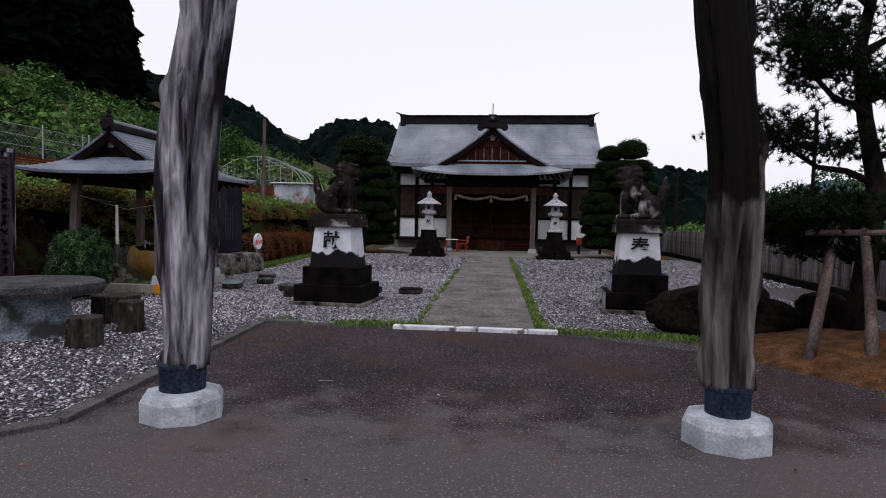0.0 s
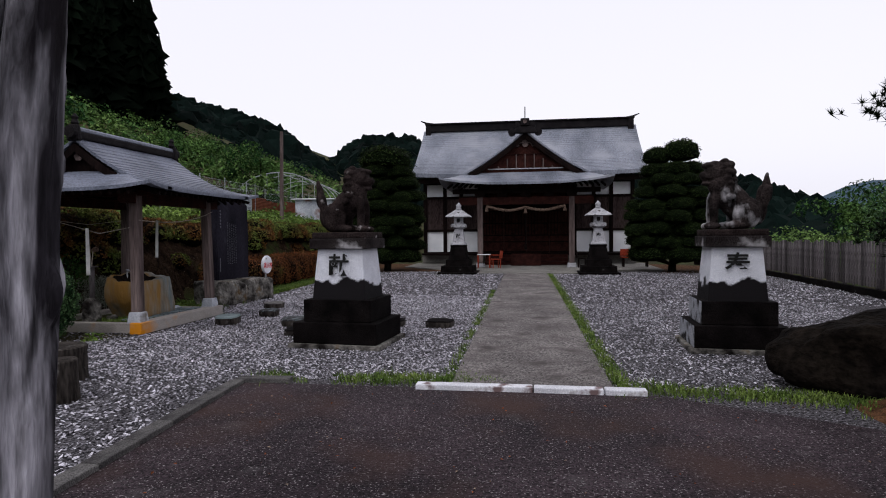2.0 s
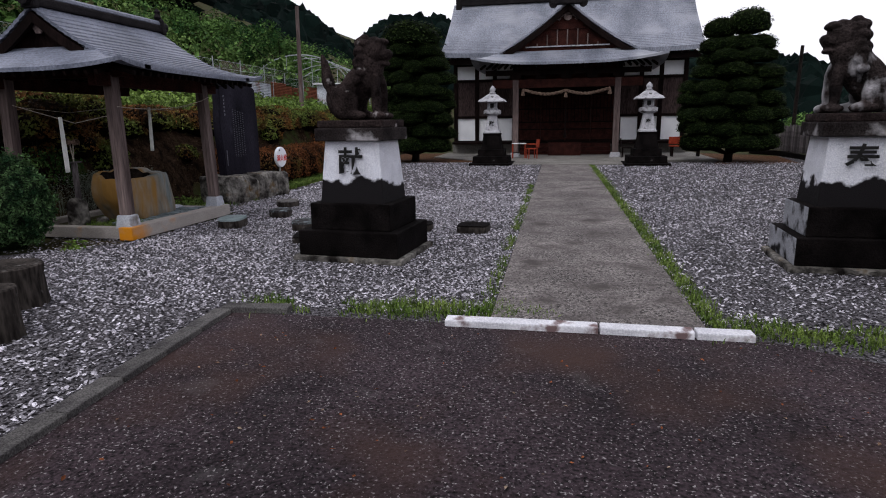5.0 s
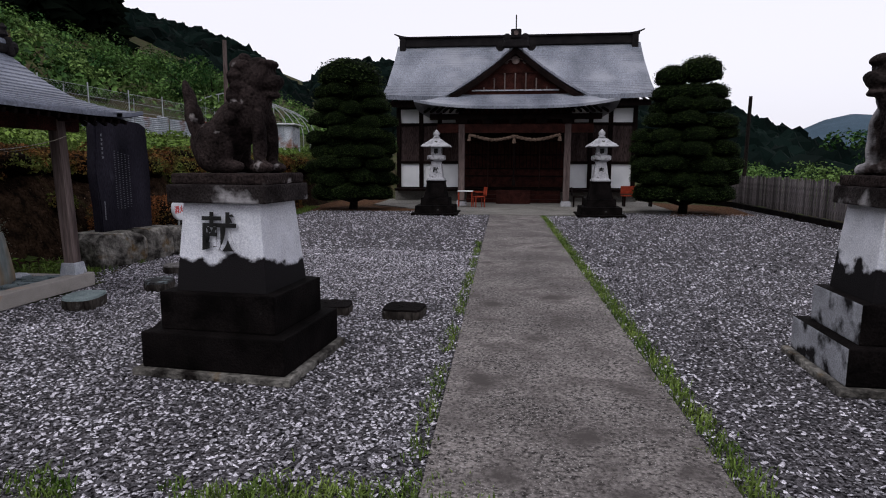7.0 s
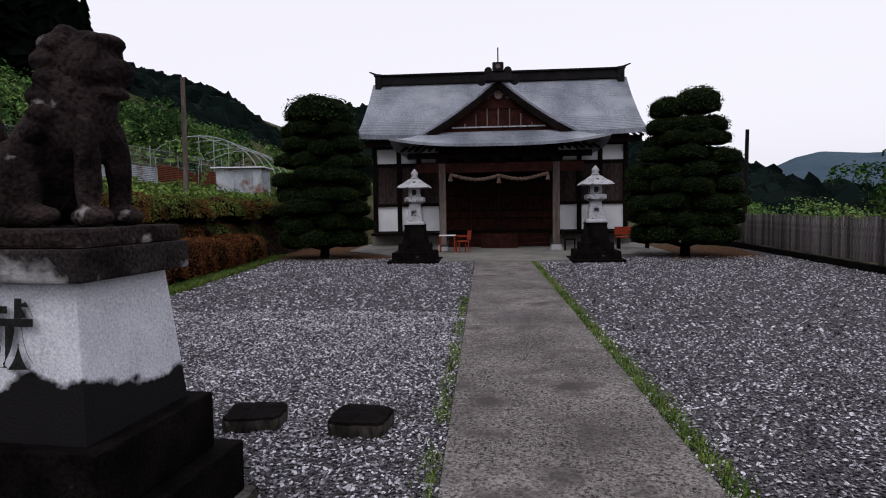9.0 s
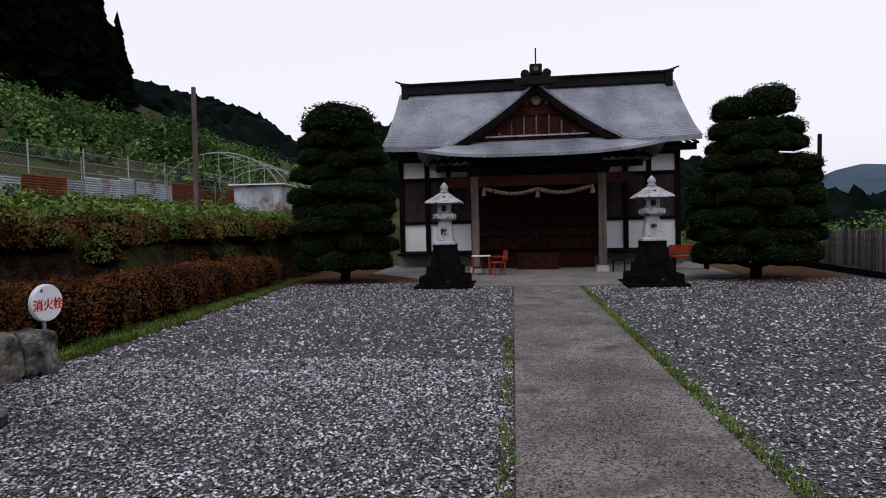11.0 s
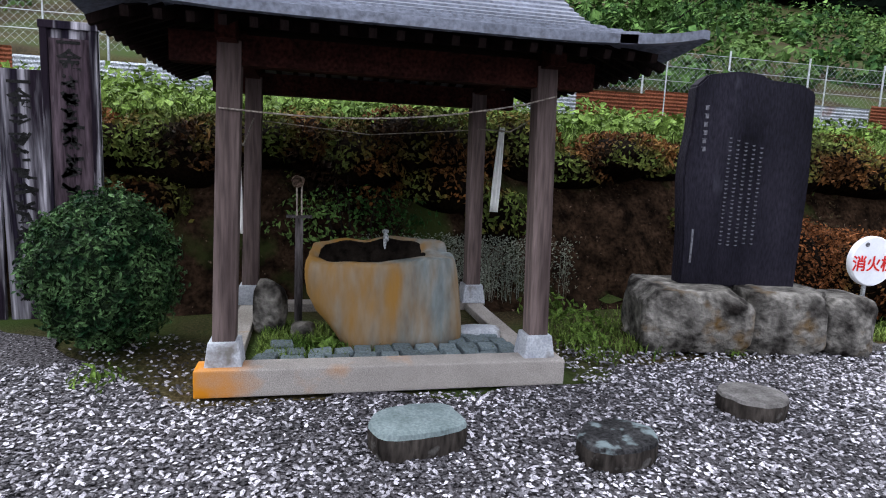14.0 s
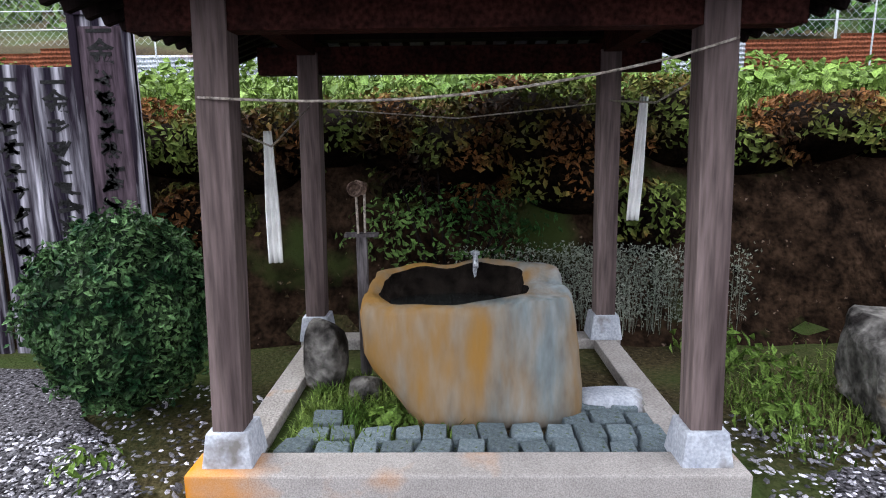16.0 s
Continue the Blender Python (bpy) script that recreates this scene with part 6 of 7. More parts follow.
fern = thing("broadleaf_weed", pose(PX + 0.42, PY - 0.42, 0.08), "bright green broad-leaved weed beside the basin", "plant")
d = ball_points(60, RNG, 0.0)
part("leaves", leaf_mesh("leaves", d * [0.15, 0.17, 0.10], d, 0.09, M_WEED, RNG, 0.8, 0.5), None, fern)
for x, y, s in ((-7.7, 15.05, 0.28), (-7.35, 16.4, 0.12), (-8.4, 15.4, 0.3), (-7.15, 11.2, 0.2), (-8.9, 15.2, 0.35)):
    w = thing("verge_plant", pose(x, y, 0.0), "small green leafy plant on the verge", "plant", "verge plants")
    d = ball_points(70, RNG, 0.0)
    part("leaves", leaf_mesh("leaves", d * [s, s, s * 0.8] * RNG.uniform(0.4, 1, (len(d), 1)), d, s * 0.35, M_WEED, RNG, 0.4, 0.5), None, w)

# scattered fallen leaves and twigs
n = 260
x, y = RNG.uniform(-3.2, 3.6, n), RNG.uniform(1.0, 9.0, n)
stuff("fallen_leaves", leaf_mesh("fallen_leaves", np.stack([x, y, np.full(n, 0.018)], 1), np.tile([0, 0, 1.0], (n, 1)), 0.028, shade("dead_leaf", (0.10, 0.05, 0.03), (0.30, 0.24, 0.18), scale=3, rough=0.8, bump=0, island=0.6), RNG, 0.6, 0.2), "dry fallen leaves on the asphalt", "leaves")

twig = thing("twig", pose(-1.72, 6.05, 0.022, 0, 0, 8), "pale broken twig on the asphalt", "twig")
part("stick", tube([(-0.07, 0, 0), (0.0, 0.006, 0.003), (0.07, 0, 0)], [0.004, 0.005, 0.003], 5), M_TWINE, twig)
broken = thing("broken_asphalt", pose(0, 0, 0), "crumbs of broken asphalt by the curb", "rubble")
for k in range(14):
    a, r = RNG.uniform(0, 6.28), RNG.uniform(0, 0.34)
    part("asphalt_crumb", boulder(RNG.uniform(0.02, 0.05), RNG.uniform(0.02, 0.04), 0.014, k + 50, 0.2, 1), M_CURB, broken, at=pose(-2.12 + r * math.cos(a), 5.35 + 1.3 * r * math.sin(a), 0.008))

# ---- pine ----
pine = thing("pine_tree", pose(4.35, 8.5, 0.22), "dark trained black pine with layered needle pads", "tree")
part("trunk", tube([(0.05, 0.1, -0.4), (0, 0, 0.4), (0.05, -0.05, 1.1), (0.12, 0, 1.9), (-0.02, 0.05, 2.7), (-0.10, 0.1, 3.5), (0.05, 0.05, 4.5), (0.1, 0, 5.3)], [0.17, 0.14, 0.125, 0.11, 0.09, 0.075, 0.055, 0.03], 10), M_BARK, pine, "dark twisting pine trunk", True)


def needle_pad(seed):
    r = np.random.default_rng(seed)
    tufts = r.normal(size=(110, 3)) * [0.32, 0.32, 0.09]
    at = np.repeat(tufts, 24, 0)
    d = unit(r.normal(size=(len(at), 3)) + [0, 0, 0.8])
    L = r.uniform(0.07, 0.13, (len(at), 1))
    s = unit(np.cross(d, r.normal(size=d.shape))) * 0.008
    v = np.stack([at - s, at + s, at + d * L], 1).reshape(-1, 3)
    return raw_mesh("needle_pad", v, 3 * np.arange(len(at))[:, None] + [[0, 1, 2]], M_NEEDLE)


NP = [needle_pad(k) for k in range(4)]
rs = random.Random(14)
limbs = [((0.05, 0, 1.25), (-0.95, -0.2, 1.45)), ((0.1, 0, 1.5), (1.3, 0.1, 1.55)), ((0.1, 0, 1.55), (0.3, 1.3, 1.6)), ((0.1, 0, 1.9), (-1.0, 0.3, 2.5)), ((0.05, 0, 2.2), (1.15, -0.3, 2.65)), ((0, 0, 2.7), (-0.95, -0.3, 3.3)), ((-0.05, 0, 2.9), (0.95, 0.4, 3.3)), ((-0.1, 0, 3.3), (-0.8, 0.5, 4.0)), ((-0.1, 0.1, 3.5), (0.9, -0.2, 4.1)), ((0, 0, 4.0), (-0.8, 0, 4.7)), ((0.05, 0, 4.4), (0.8, 0.2, 4.9)), ((0.1, 0, 5.0), (0.1, 0, 5.5)), ((0.1, 0, 1.0), (1.2, -0.9, 1.05)), ((0.05, 0.0, 0.95), (-0.6, 0.9, 1.2))]
for a, b in limbs:
    a, b = Vector(a), Vector(b)
    mid = a.lerp(b, 0.55) + Vector((0, rs.uniform(-0.12, 0.12), -0.12))
    part("limb", tube([a, a.lerp(mid, 0.5) + Vector((0, 0, 0.05)), mid, b], [0.05, 0.042, 0.034, 0.018], 7), M_BARK, pine)
    for f in (0.50, 0.68, 0.85, 1.0, 1.1):
        p = a.lerp(b, f) + Vector((rs.uniform(-0.2, 0.2), rs.uniform(-0.35, 0.35), rs.uniform(0.0, 0.14)))
        q = part("needle_pad", NP[rs.randrange(4)], None, pine, at=pose(*p, rs.uniform(-10, 10), rs.uniform(-10, 10), rs.uniform(0, 360)))
        k = rs.uniform(0.65, 1.1)
        q.scale = (k, k, k)
for x, y, tx, ty, tz in ((3.24, 7.45, 4.02, 8.5, 1.62), (3.85, 7.30, 4.30, 8.4, 1.55)):
    t = thing("tree_prop", pose(0, 0, 0), "grey timber prop leaning against the pine", "tree prop", "props of the pine")
    part("pole", tube([(x, y, -0.03), ((x + tx) / 2 + 0.02, (y + ty) / 2, tz / 2), (tx, ty, tz)], [0.062, 0.06, 0.052], 9), M_POST, t, smooth=True)
t = thing("tree_prop", pose(0, 0, 0), "horizontal timber rail tied to the pine", "tree prop", "props of the pine")
part("pole", tube([(3.45, 8.0, 1.50), (4.5, 8.1, 1.52), (5.6, 8.2, 1.50)], 0.035, 8), M_POST, t)

# ---- terrace walls, sheds and poles ----
wall = thing("terrace_wall", pose(0, 0, 0), "low terrace wall of pale and rusty metal sheets", "wall", kind="structure")
rs = random.Random(21)
y = -2.0
while y < 47:
    w = rs.choice((0.9, 1.8, 1.8, 2.4))
    pale = rs.random() < (0.40 if y > 22 else 0.15 if y > 9.5 else 0.9)
    h = rs.uniform(0.55, 0.80)
    bm = bmesh.new()
    n = max(6, int(h / 0.04))
    z0 = 2.72 + 0.01 * y
    lo = [bm.verts.new((0.016 * math.cos(math.pi * k), 0, z0 + h * k / n)) for k in range(n + 1)]
    hi = [bm.verts.new((0.016 * math.cos(math.pi * k), w, z0 + h * k / n)) for k in range(n + 1)]
    for k in range(n):
        bm.faces.new((lo[k], lo[k + 1], hi[k + 1], hi[k]))
    part("metal_sheet", bm, M_PALE_SHEET if pale else M_RUST, wall, "pale painted sheet" if pale else "rusty corrugated sheet", at=pose(-16.25 + rs.uniform(-0.05, 0.05), y, 0))
    y += w
mesh_fence = thing("wire_fence", pose(0, 0, 0), "thin galvanised wire mesh fence above the terrace wall", "fence")
for k in range(21):
    part("fence_post", tube([(-16.6, -1 + 2.4 * k, 3.2), (-16.6, -1 + 2.4 * k, 4.75)], 0.025, 6), M_STEEL, mesh_fence)
for z in (3.9, 4.25, 4.6):
    part("fence_wire", tube([(-16.6, -2, z), (-16.6, 47.5, z)], 0.008, 4), M_STEEL, mesh_fence)
wv, wf = [], []
for k in range(330):
    for s in (-1, 1):
        y0 = -2 + 0.15 * k
        b = len(wv)
        wv += [(-16.6, y0, 3.6), (-16.6, y0 + 0.006, 3.6), (-16.6, y0 + s * 1.0 + 0.006, 4.6), (-16.6, y0 + s * 1.0, 4.6)]
        wf.append((b, b + 1, b + 2, b + 3))
stuff("wire_netting", raw_mesh("wire_netting", wv, wf, M_STEEL), "fine diagonal wire netting", "netting")

shed = thing("white_shed", pose(-13.6, 38.2, 2.45, 0, 0, 6), "small white panelled shed beyond the hedge", "shed")
for k in range(5):
    part("wall_panel", box(0.44, 1.6, 1.35, -0.9 + 0.45 * k, 0, 0, bevel=0.01), M_PALE_SHEET, shed)
part("roof", box(2.6, 2.0, 0.06, 0, 0, 1.37, bevel=0.01), M_PLASTER, shed)
gh = thing("hoop_frame", pose(-17.3, 41.0, 3.0, 0, 0, 8), "bare steel hoops of a greenhouse frame", "greenhouse frame")
for k in range(5):
    hoop = [(3.2 * math.cos(math.pi * i / 18), 2.2 * k, 0.6 + 2.3 * math.sin(math.pi * i / 18)) for i in range(19)]
    part("hoop", tube([(3.2, 2.2 * k, -0.5)] + hoop + [(-3.2, 2.2 * k, -0.5)], 0.035, 6), M_STEEL, gh)
for a in (0.25, 0.5, 0.75):
    part("purlin", tube([(3.2 * math.cos(math.pi * a), 0, 0.6 + 2.3 * math.sin(math.pi * a)), (3.2 * math.cos(math.pi * a), 8.8, 0.6 + 2.3 * math.sin(math.pi * a))], 0.025, 6), M_STEEL, gh)
for k in range(7):
    x = -2.4 + 0.8 * k
    part("upright", tube([(x, 0, -0.5), (x, 0, 0.6 + 2.3 * math.sqrt(max(0, 1 - (x / 3.2) ** 2)))], 0.02, 5), M_STEEL, gh)


def pole(x, y, z, h, r, label, mat):
    t = thing("utility_pole", pose(x, y, z, 0, 0.6, 0), label, "utility pole", "poles")
    part("shaft", tube([(0, 0, -0.3), (0, 0, h)], [r, r * 0.75], 10), mat, t)
    return t


pole(-12.3, 30.0, 2.2, 4.4, 0.10, "dark weathered wooden pole behind the hedge", M_POST)
pole(8.85, 33.3, 0.0, 4.6, 0.09, "dark weathered pole beyond the fence", M_BARK)
pole(7.0, 9.1, -0.05, 6.2, 0.07, "slim dark pole by the fence and pine", M_POST)
pole(8.08, 17.6, -0.05, 4.75, 0.06, "slim dark pole behind the board fence", M_BARK)
for k in range(9):
    o = thing("wall_stake", pose(-14.9 + rs.uniform(-0.4, 0.4), 8 + 4 * k, 2.3), "thin pale stake among the weeds", "stake", "stakes on the terrace")
    part("rod", tube([(0, 0, -0.2), (0.02, 0, rs.uniform(1.4, 2.2))], 0.015, 5), M_STEEL, o)

# ---- scrub, trees and hills ----


def clump_cloud(centres, radii, per, size, rng, up=0.3):
    """Leaf places and normals on many leafy balls."""
    ats, ns = [], []
    for c, r in zip(centres, radii):
        d = ball_points(per, rng, -0.6)
        ats.append(np.asarray(c) + d * np.asarray(r) * rng.uniform(0.72, 1.08, (len(d), 1)))
        ns.append(d + [0, 0, up])
    return np.concatenate(ats), np.concatenate(ns)


rg = np.random.default_rng(77)
n = 420
x = rg.uniform(-46, -17.2, n)
y = rg.uniform(-10, 95, n)
c = np.stack([x, y, terrain(x, y) + 0.3], 1)
r = (0.45 + 1.9 * rg.uniform(0, 1, n) ** 2.2)[:, None] * [1, 1, 0.85]
a, b = clump_cloud(c, r, 130, 0.3, rg, 0.6)
stuff("hillside_scrub", leaf_mesh("hillside_scrub", a, b, 0.34, M_SCRUB, rg, 0.6, 0.7), "bright green scrub and kudzu over the hillside", "scrub")

n = 60
y = rg.uniform(-6, 60, n)
x = rg.uniform(10.2, 15, n)
r0 = rg.uniform(0.7, 1.4, n)
a, b = clump_cloud(np.stack([x, y, r0 * 0.7 - 0.2], 1), r0[:, None] * [1, 1, 0.85], 420, 0.2, rg)
stuff("roadside_scrub", leaf_mesh("roadside_scrub", a, b, 0.17, M_SCRUB, rg, 0.55, 0.7), "green shrubs massed beyond the board fence", "scrub")


def broadleaf(m, h, spread, n, seed, label, leaf=0.16):
    t = thing("broadleaf_tree", m, label, "tree", "trees round the court")
    r = np.random.default_rng(seed)
    part("trunk", tube([(0, 0, -0.3), (0.1, 0, h * 0.35), (0, 0.1, h * 0.7)], [0.16, 0.11, 0.05], 8), M_BARK, t)
    cs = r.normal(size=(n, 3)) * [spread * 0.42, spread * 0.42, h * 0.17] + [0, 0, h * 0.64]
    rad = r.uniform(0.28, 0.6, n) * spread * 0.5
    a, b = clump_cloud(cs, rad[:, None] * [1, 1, 0.7], 150, leaf, r)
    for k in range(6):
        part("limb", tube([(0, 0, h * 0.3), tuple(cs[k] * 0.6 + np.array([0, 0, h * 0.15])), tuple(cs[k])], [0.06, 0.04, 0.02], 5), M_BARK, t)
    part("crown", leaf_mesh("crown", a, b, leaf, M_SCRUB if leaf > 0.165 else M_BUSH, r, 0.55, 0.8), None, t)
    return t


broadleaf(pose(11.5, 21.5, -0.2), 3.6, 2.8, 26, 5, "dark leafy tree beyond the board fence", 0.15)
broadleaf(pose(14.5, 31.0, -0.2), 4.2, 3.4, 28, 6, "green leafy tree beyond the board fence", 0.17)
broadleaf(pose(10.5, 14.0, -0.2), 3.4, 2.6, 24, 8, "dark leafy tree behind the pine", 0.15)
broadleaf(pose(-19.5, 43.0, 4.0), 3.4, 3.4, 24, 9, "leafy green tree beside the hoop frame", 0.2)
broadleaf(pose(-22.5, 37.5, 5.0), 3.2, 3.6, 24, 10, "leafy green tree on the hillside", 0.2)
broadleaf(pose(-21.0, 22.5, 4.4), 2.8, 3.2, 22, 12, "leafy green tree above the terrace wall", 0.2)
broadleaf(pose(-19.0, 12.5, 3.7), 2.4, 2.8, 22, 13, "leafy green tree above the rusty wall", 0.2)


def conifer_woods(name, xyz, height, material, label, layers=7, seg=7, seed=1):
    """Many conifers: each a stack of ragged skirts."""
    r = np.random.default_rng(seed)
    vs, fs = [], []
    base = 0
    for (x, y, z), h in zip(xyz, height):
        w = h * r.uniform(0.13, 0.19)
        for k in range(layers):
            f = k / layers
            rr = w * (1 - f) ** 0.75 * r.uniform(0.75, 1.2) + 0.10
            z0, z1 = z + h * (0.06 + 0.88 * f), z + h * min(1.02, 0.06 + 0.88 * f + 1.9 / layers)
            ang = 2 * np.pi * (np.arange(2 * seg) / (2 * seg)) + r.uniform(0, 6)
            rad = rr * np.where(np.arange(2 * seg) % 2 == 0, r.uniform(0.85, 1.35, 2 * seg), r.uniform(0.40, 0.65, 2 * seg))
            ring = np.stack([x + rad * np.cos(ang), y + rad * np.sin(ang), z0 + r.uniform(-0.03, 0.03, 2 * seg) * h], 1)
            vs.append(ring), vs.append(np.array([[x + r.normal(0, 0.05), y, z1]]))
            i = np.arange(2 * seg)
            fs.append(np.stack([base + i, base + (i + 1) % (2 * seg), np.full(2 * seg, base + 2 * seg)], 1))
            base += 2 * seg + 1
    return stuff(name, raw_mesh(name, np.concatenate(vs), np.concatenate(fs), material), label, "woods")


def canopy(name, p, size, label, seed):
    """Rounded tree tops, each an uneven ball."""
    r = np.random.default_rng(seed)
    bm = bmesh.new()
    bmesh.ops.create_icosphere(bm, subdivisions=2, radius=1)
    bv, bf = np.array([v.co[:] for v in bm.verts]), np.array([[v.index for v in f.verts] for f in bm.faces])
    bm.free()
    n = len(p)
    v = bv[None] * r.uniform(0.72, 1.2, (n, len(bv), 1)) * (size[:, None] * np.stack([np.ones(n), np.ones(n), r.uniform(0.8, 1.5, n)], 1))[:, None] + p[:, None]
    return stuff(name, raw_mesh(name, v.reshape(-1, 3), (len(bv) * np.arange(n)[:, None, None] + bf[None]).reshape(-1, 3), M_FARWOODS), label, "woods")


def polar(az, d):
    a = np.radians(az)
    return -np.sin(a) * d, np.cos(a) * d


# the near cedar stand on the hillside
rg = np.random.default_rng(5)
n = 640
az = rg.uniform(33.0, 96, n)
d = rg.uniform(78, 150, n)
x, y = polar(az, d)
z = np.interp(az, [32, 36, 45, 70, 96], [9, 16, 22, 24, 20]) + (d - 78) * 0.16
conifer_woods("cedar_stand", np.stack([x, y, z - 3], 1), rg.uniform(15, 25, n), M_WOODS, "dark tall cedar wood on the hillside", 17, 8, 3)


def hill(name, ridge, near, far, material, label, foot=0.0, tree=None, seed=1, step=110):
    """A wooded ridge: heading and elevation pairs at the distance far, sloping down to near."""
    az0, el0 = np.array(ridge).T
    az = np.linspace(az0.min(), az0.max(), step)
    el = np.interp(az, az0[np.argsort(az0)], el0[np.argsort(az0)])
    rows = []
    for f in np.linspace(0, 1, 22):
        d = near + (far - near) * f
        x, y = polar(az, d)
        top = np.tan(np.radians(el)) * far + 1.5
        h = foot + (top - foot) * (f ** 0.9) + 3.0 * wobble(x * 0.05, y * 0.05) * (f < 0.98) * min(1.0, 3 * f)
        rows.append(np.stack([x, y, h - 6], 1))
    x, y = polar(az, far + 60)
    rows.append(np.stack([x, y, rows[-1][:, 2] * 0.3], 1))
    V = np.concatenate(rows)
    m = step
    i = (np.arange(len(rows) - 1)[:, None] * m + np.arange(m - 1)[None]).reshape(-1, 1)
    ob = new(name, raw_mesh(name, V, i + [[0, 1, m + 1, m]], material, True))
    tagged(ob, label, "hill", kind="structure")
    if tree:
        count, lo, hi = tree
        r = np.random.default_rng(seed)
        k, q = r.integers(0, m - 1, count), r.uniform(0.1, 21.0, count) ** 1.0
        q = np.where(r.random(count) < 0.35, 21.0 - r.uniform(0, 0.6, count), q)
        q0 = np.floor(q).astype(int)
        u = r.uniform(0, 1, count)[:, None]
        p = (V[q0 * m + k] * (1 - u) + V[q0 * m + k + 1] * u) * (1 - (q - q0))[:, None] + (V[(q0 + 1) * m + k] * (1 - u) + V[(q0 + 1) * m + k + 1] * u) * (q - q0)[:, None]
        return p, r.uniform(lo, hi, count)
    return None


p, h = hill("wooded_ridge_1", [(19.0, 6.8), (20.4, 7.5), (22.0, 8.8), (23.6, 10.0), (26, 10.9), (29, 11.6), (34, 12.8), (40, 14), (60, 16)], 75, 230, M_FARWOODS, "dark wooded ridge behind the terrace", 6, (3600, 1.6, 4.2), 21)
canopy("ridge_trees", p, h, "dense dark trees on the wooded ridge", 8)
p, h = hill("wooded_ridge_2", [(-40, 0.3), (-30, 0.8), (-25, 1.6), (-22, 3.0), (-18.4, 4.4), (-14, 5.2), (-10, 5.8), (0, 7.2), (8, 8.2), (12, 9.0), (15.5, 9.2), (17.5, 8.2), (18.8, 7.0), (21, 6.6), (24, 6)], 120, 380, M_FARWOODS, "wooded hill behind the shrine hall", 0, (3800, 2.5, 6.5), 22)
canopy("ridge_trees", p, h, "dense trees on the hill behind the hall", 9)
hill("distant_mountain", [(-62, 4.4), (-50, 4.9), (-42, 4.6), (-36, 4.0), (-30, 4.0), (-27, 4.3), (-25.2, 3.9), (-23.5, 3.1), (-18, 2.6)], 700, 1400, M_BLUEHILL, "distant mountain with blue haze in its colour", 0)

# ---- gravel stones ----


def pebbles(name, n, x0, x1, y0, y1, lo, hi, seed, inside):
    r = np.random.default_rng(seed)
    x, y = r.uniform(x0, x1, n), r.uniform(y0, y1, n)
    k = inside(x, y)
    x, y = x[k], y[k]
    n = len(x)
    s = r.uniform(lo, hi, n)
    ico = np.array([(0, 0, 1), (0.9, 0, 0.3), (0.2, 0.9, 0.25), (-0.8, 0.35, 0.3), (-0.5, -0.8, 0.3), (0.45, -0.85, 0.25), (0, 0, -0.6)])
    tri = np.array([(0, 1, 2), (0, 2, 3), (0, 3, 4), (0, 4, 5), (0, 5, 1), (6, 2, 1), (6, 3, 2), (6, 4, 3), (6, 5, 4), (6, 1, 5)])
    v = ico[None] * r.uniform(0.65, 1.2, (n, 7, 1)) * np.stack([s * r.uniform(0.9, 1.5, n), s * r.uniform(0.7, 1.0, n), s * r.uniform(0.35, 0.7, n)], 1)[:, None]
    a = r.uniform(0, 2 * np.pi, n)[:, None]
    tl = r.normal(0, 0.35, n)[:, None]
    vx = v[..., 0] * np.cos(a) - v[..., 1] * np.sin(a)
    vy = v[..., 0] * np.sin(a) + v[..., 1] * np.cos(a)
    vz = v[..., 2] + v[..., 0] * tl
    V = np.stack([vx + x[:, None], vy + y[:, None], vz + s[:, None] * 0.28], -1)
    return stuff(name, raw_mesh(name, V.reshape(-1, 3), (7 * np.arange(n)[:, None, None] + tri[None]).reshape(-1, 3), M_PEBBLE), "loose grey and white gravel stones", "gravel")


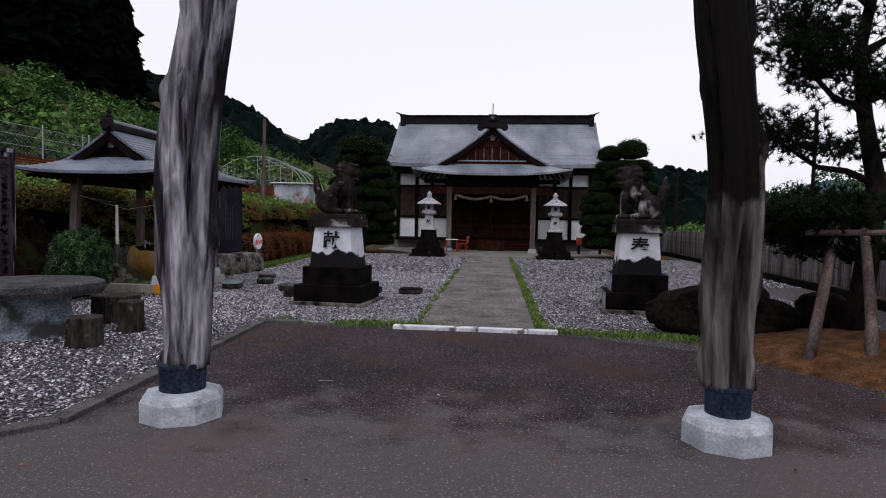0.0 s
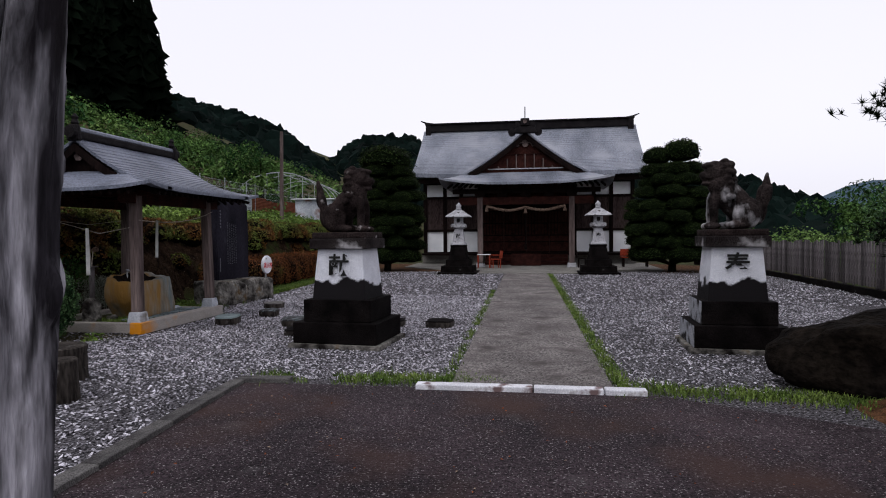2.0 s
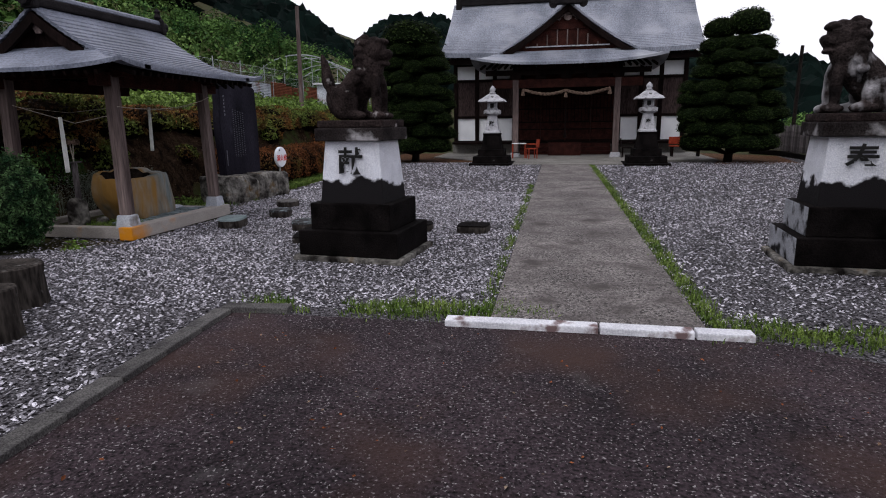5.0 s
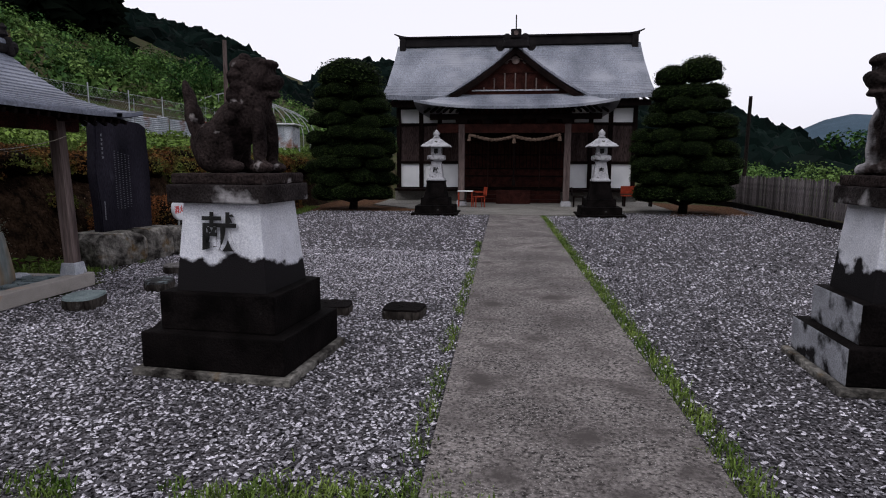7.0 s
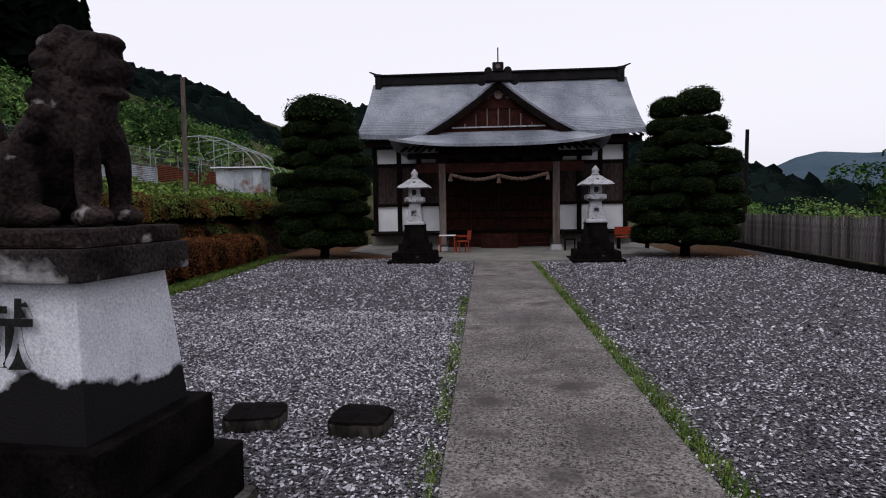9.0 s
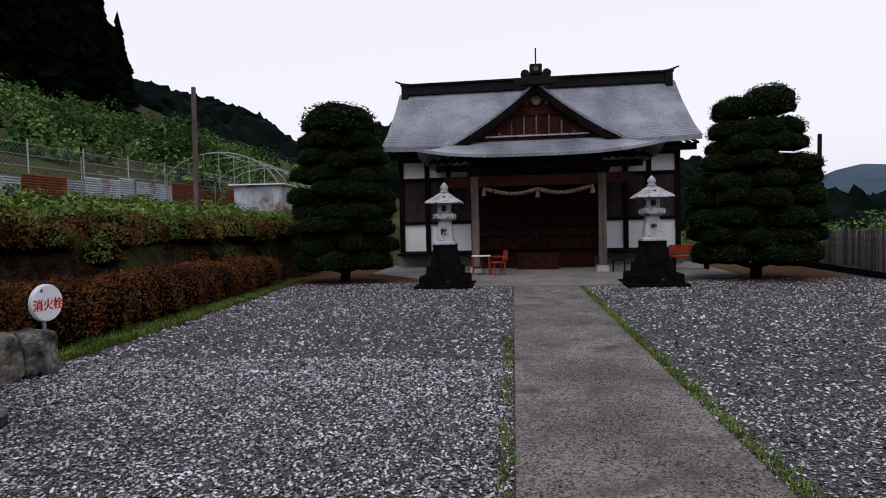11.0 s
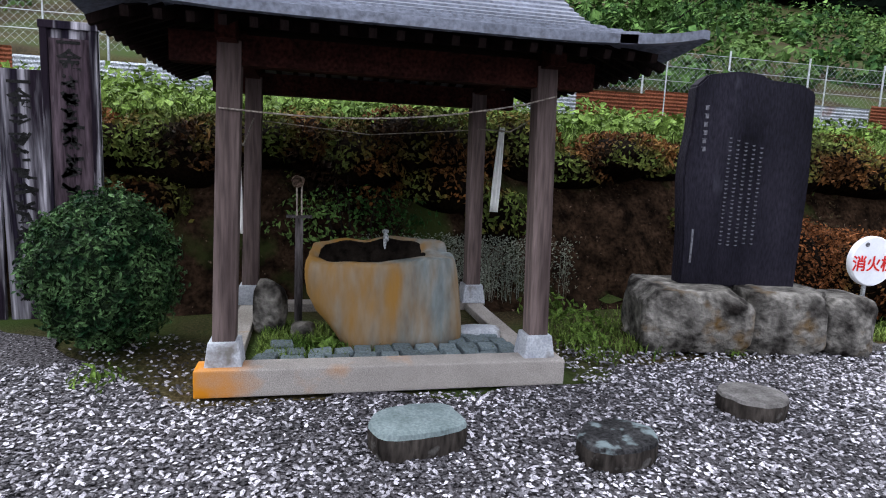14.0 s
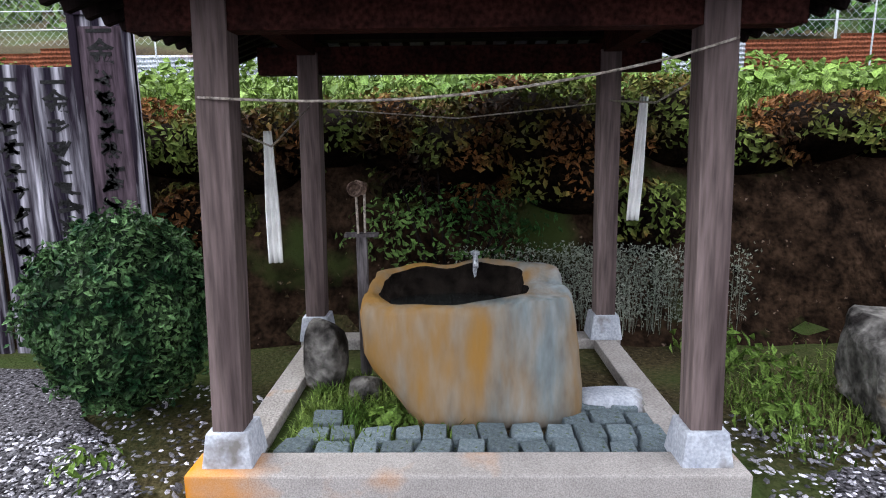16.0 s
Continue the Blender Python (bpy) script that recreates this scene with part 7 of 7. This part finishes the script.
def court(x, y):
    left = np.interp(y, [2.6, 9, 10.2, 11.3, 11.8, 14.6, 15.2, 18.2, 21, 28.6], [-8.6, -8.7, -8.6, -7.3, -6.75, -6.75, -7.2, -7.45, -7.65, -8.4])
    right = np.interp(y, [3.2, 4.6, 9.1, 9.2, 10.2, 15.3, 29], [-6.0, -3.37, -3.7, 4.0, 7.0, 7.75, 8.4])
    path = (x > np.interp(y, [9.2, 27.9], [-1.29, -1.62])) & (x < np.interp(y, [9.2, 27.9], [0.42, 0.17])) & (y > 9.2)
    kerb_row = (y > 9.0) & (y < 9.25) & (x > -3.75)
    return (x > left) & (x < right) & ~path & ~kerb_row & (y > 3.3) & (y < 29)


pebbles("gravel_stones", 80000, -7.6, -1.2, 9.1, 18.5, 0.009, 0.021, 1, court)
pebbles("gravel_stones", 30000, 0.1, 6.0, 9.25, 17.0, 0.010, 0.022, 2, court)
pebbles("gravel_stones", 24000, -8.7, -3.3, 2.7, 9.15, 0.010, 0.023, 3, court)
pebbles("gravel_stones", 34000, -8.6, 8.4, 17.0, 29.0, 0.016, 0.032, 4, court)
pebbles("gravel_grit", 13000, -3.3, 4.5, 0.6, 9.0, 0.004, 0.010, 6, lambda x, y: (x > -3.2) & (x + y < 10))
pebbles("gravel_stones", 1500, -8.8, -6.7, 9.4, 12.0, 0.010, 0.024, 7, lambda x, y: ~court(x, y) & (x + 0.6 * wobble(x * 3, y * 3) > -8.35))
pebbles("gravel_stones", 1400, -8.2, -6.5, 14.6, 16.6, 0.010, 0.028, 8, lambda x, y: ~court(x, y) & (x + 0.5 * wobble(x * 3, y * 3) > -7.55))

# fallen leaves and chips on the asphalt
M_LITTER = shade("fallen_leaf", (0.06, 0.018, 0.008), (0.22, 0.075, 0.03), scale=3, rough=0.8, bump=0, island=0.6)
n = 520
x, y = RNG.uniform(-6, 4.2, n), RNG.uniform(1.2, 8.8, n)
k = (x > -3.1) | (y < 2.2)
at = np.stack([x, y, np.full(n, 0.022)], 1)[k]
stuff("leaf_litter", leaf_mesh("leaf_litter", at, np.tile([0.0, 0, 1.0], (len(at), 1)), 0.026, M_LITTER, RNG, 0.6, 0.3), "small fallen rust-brown leaves on the asphalt", "leaves")
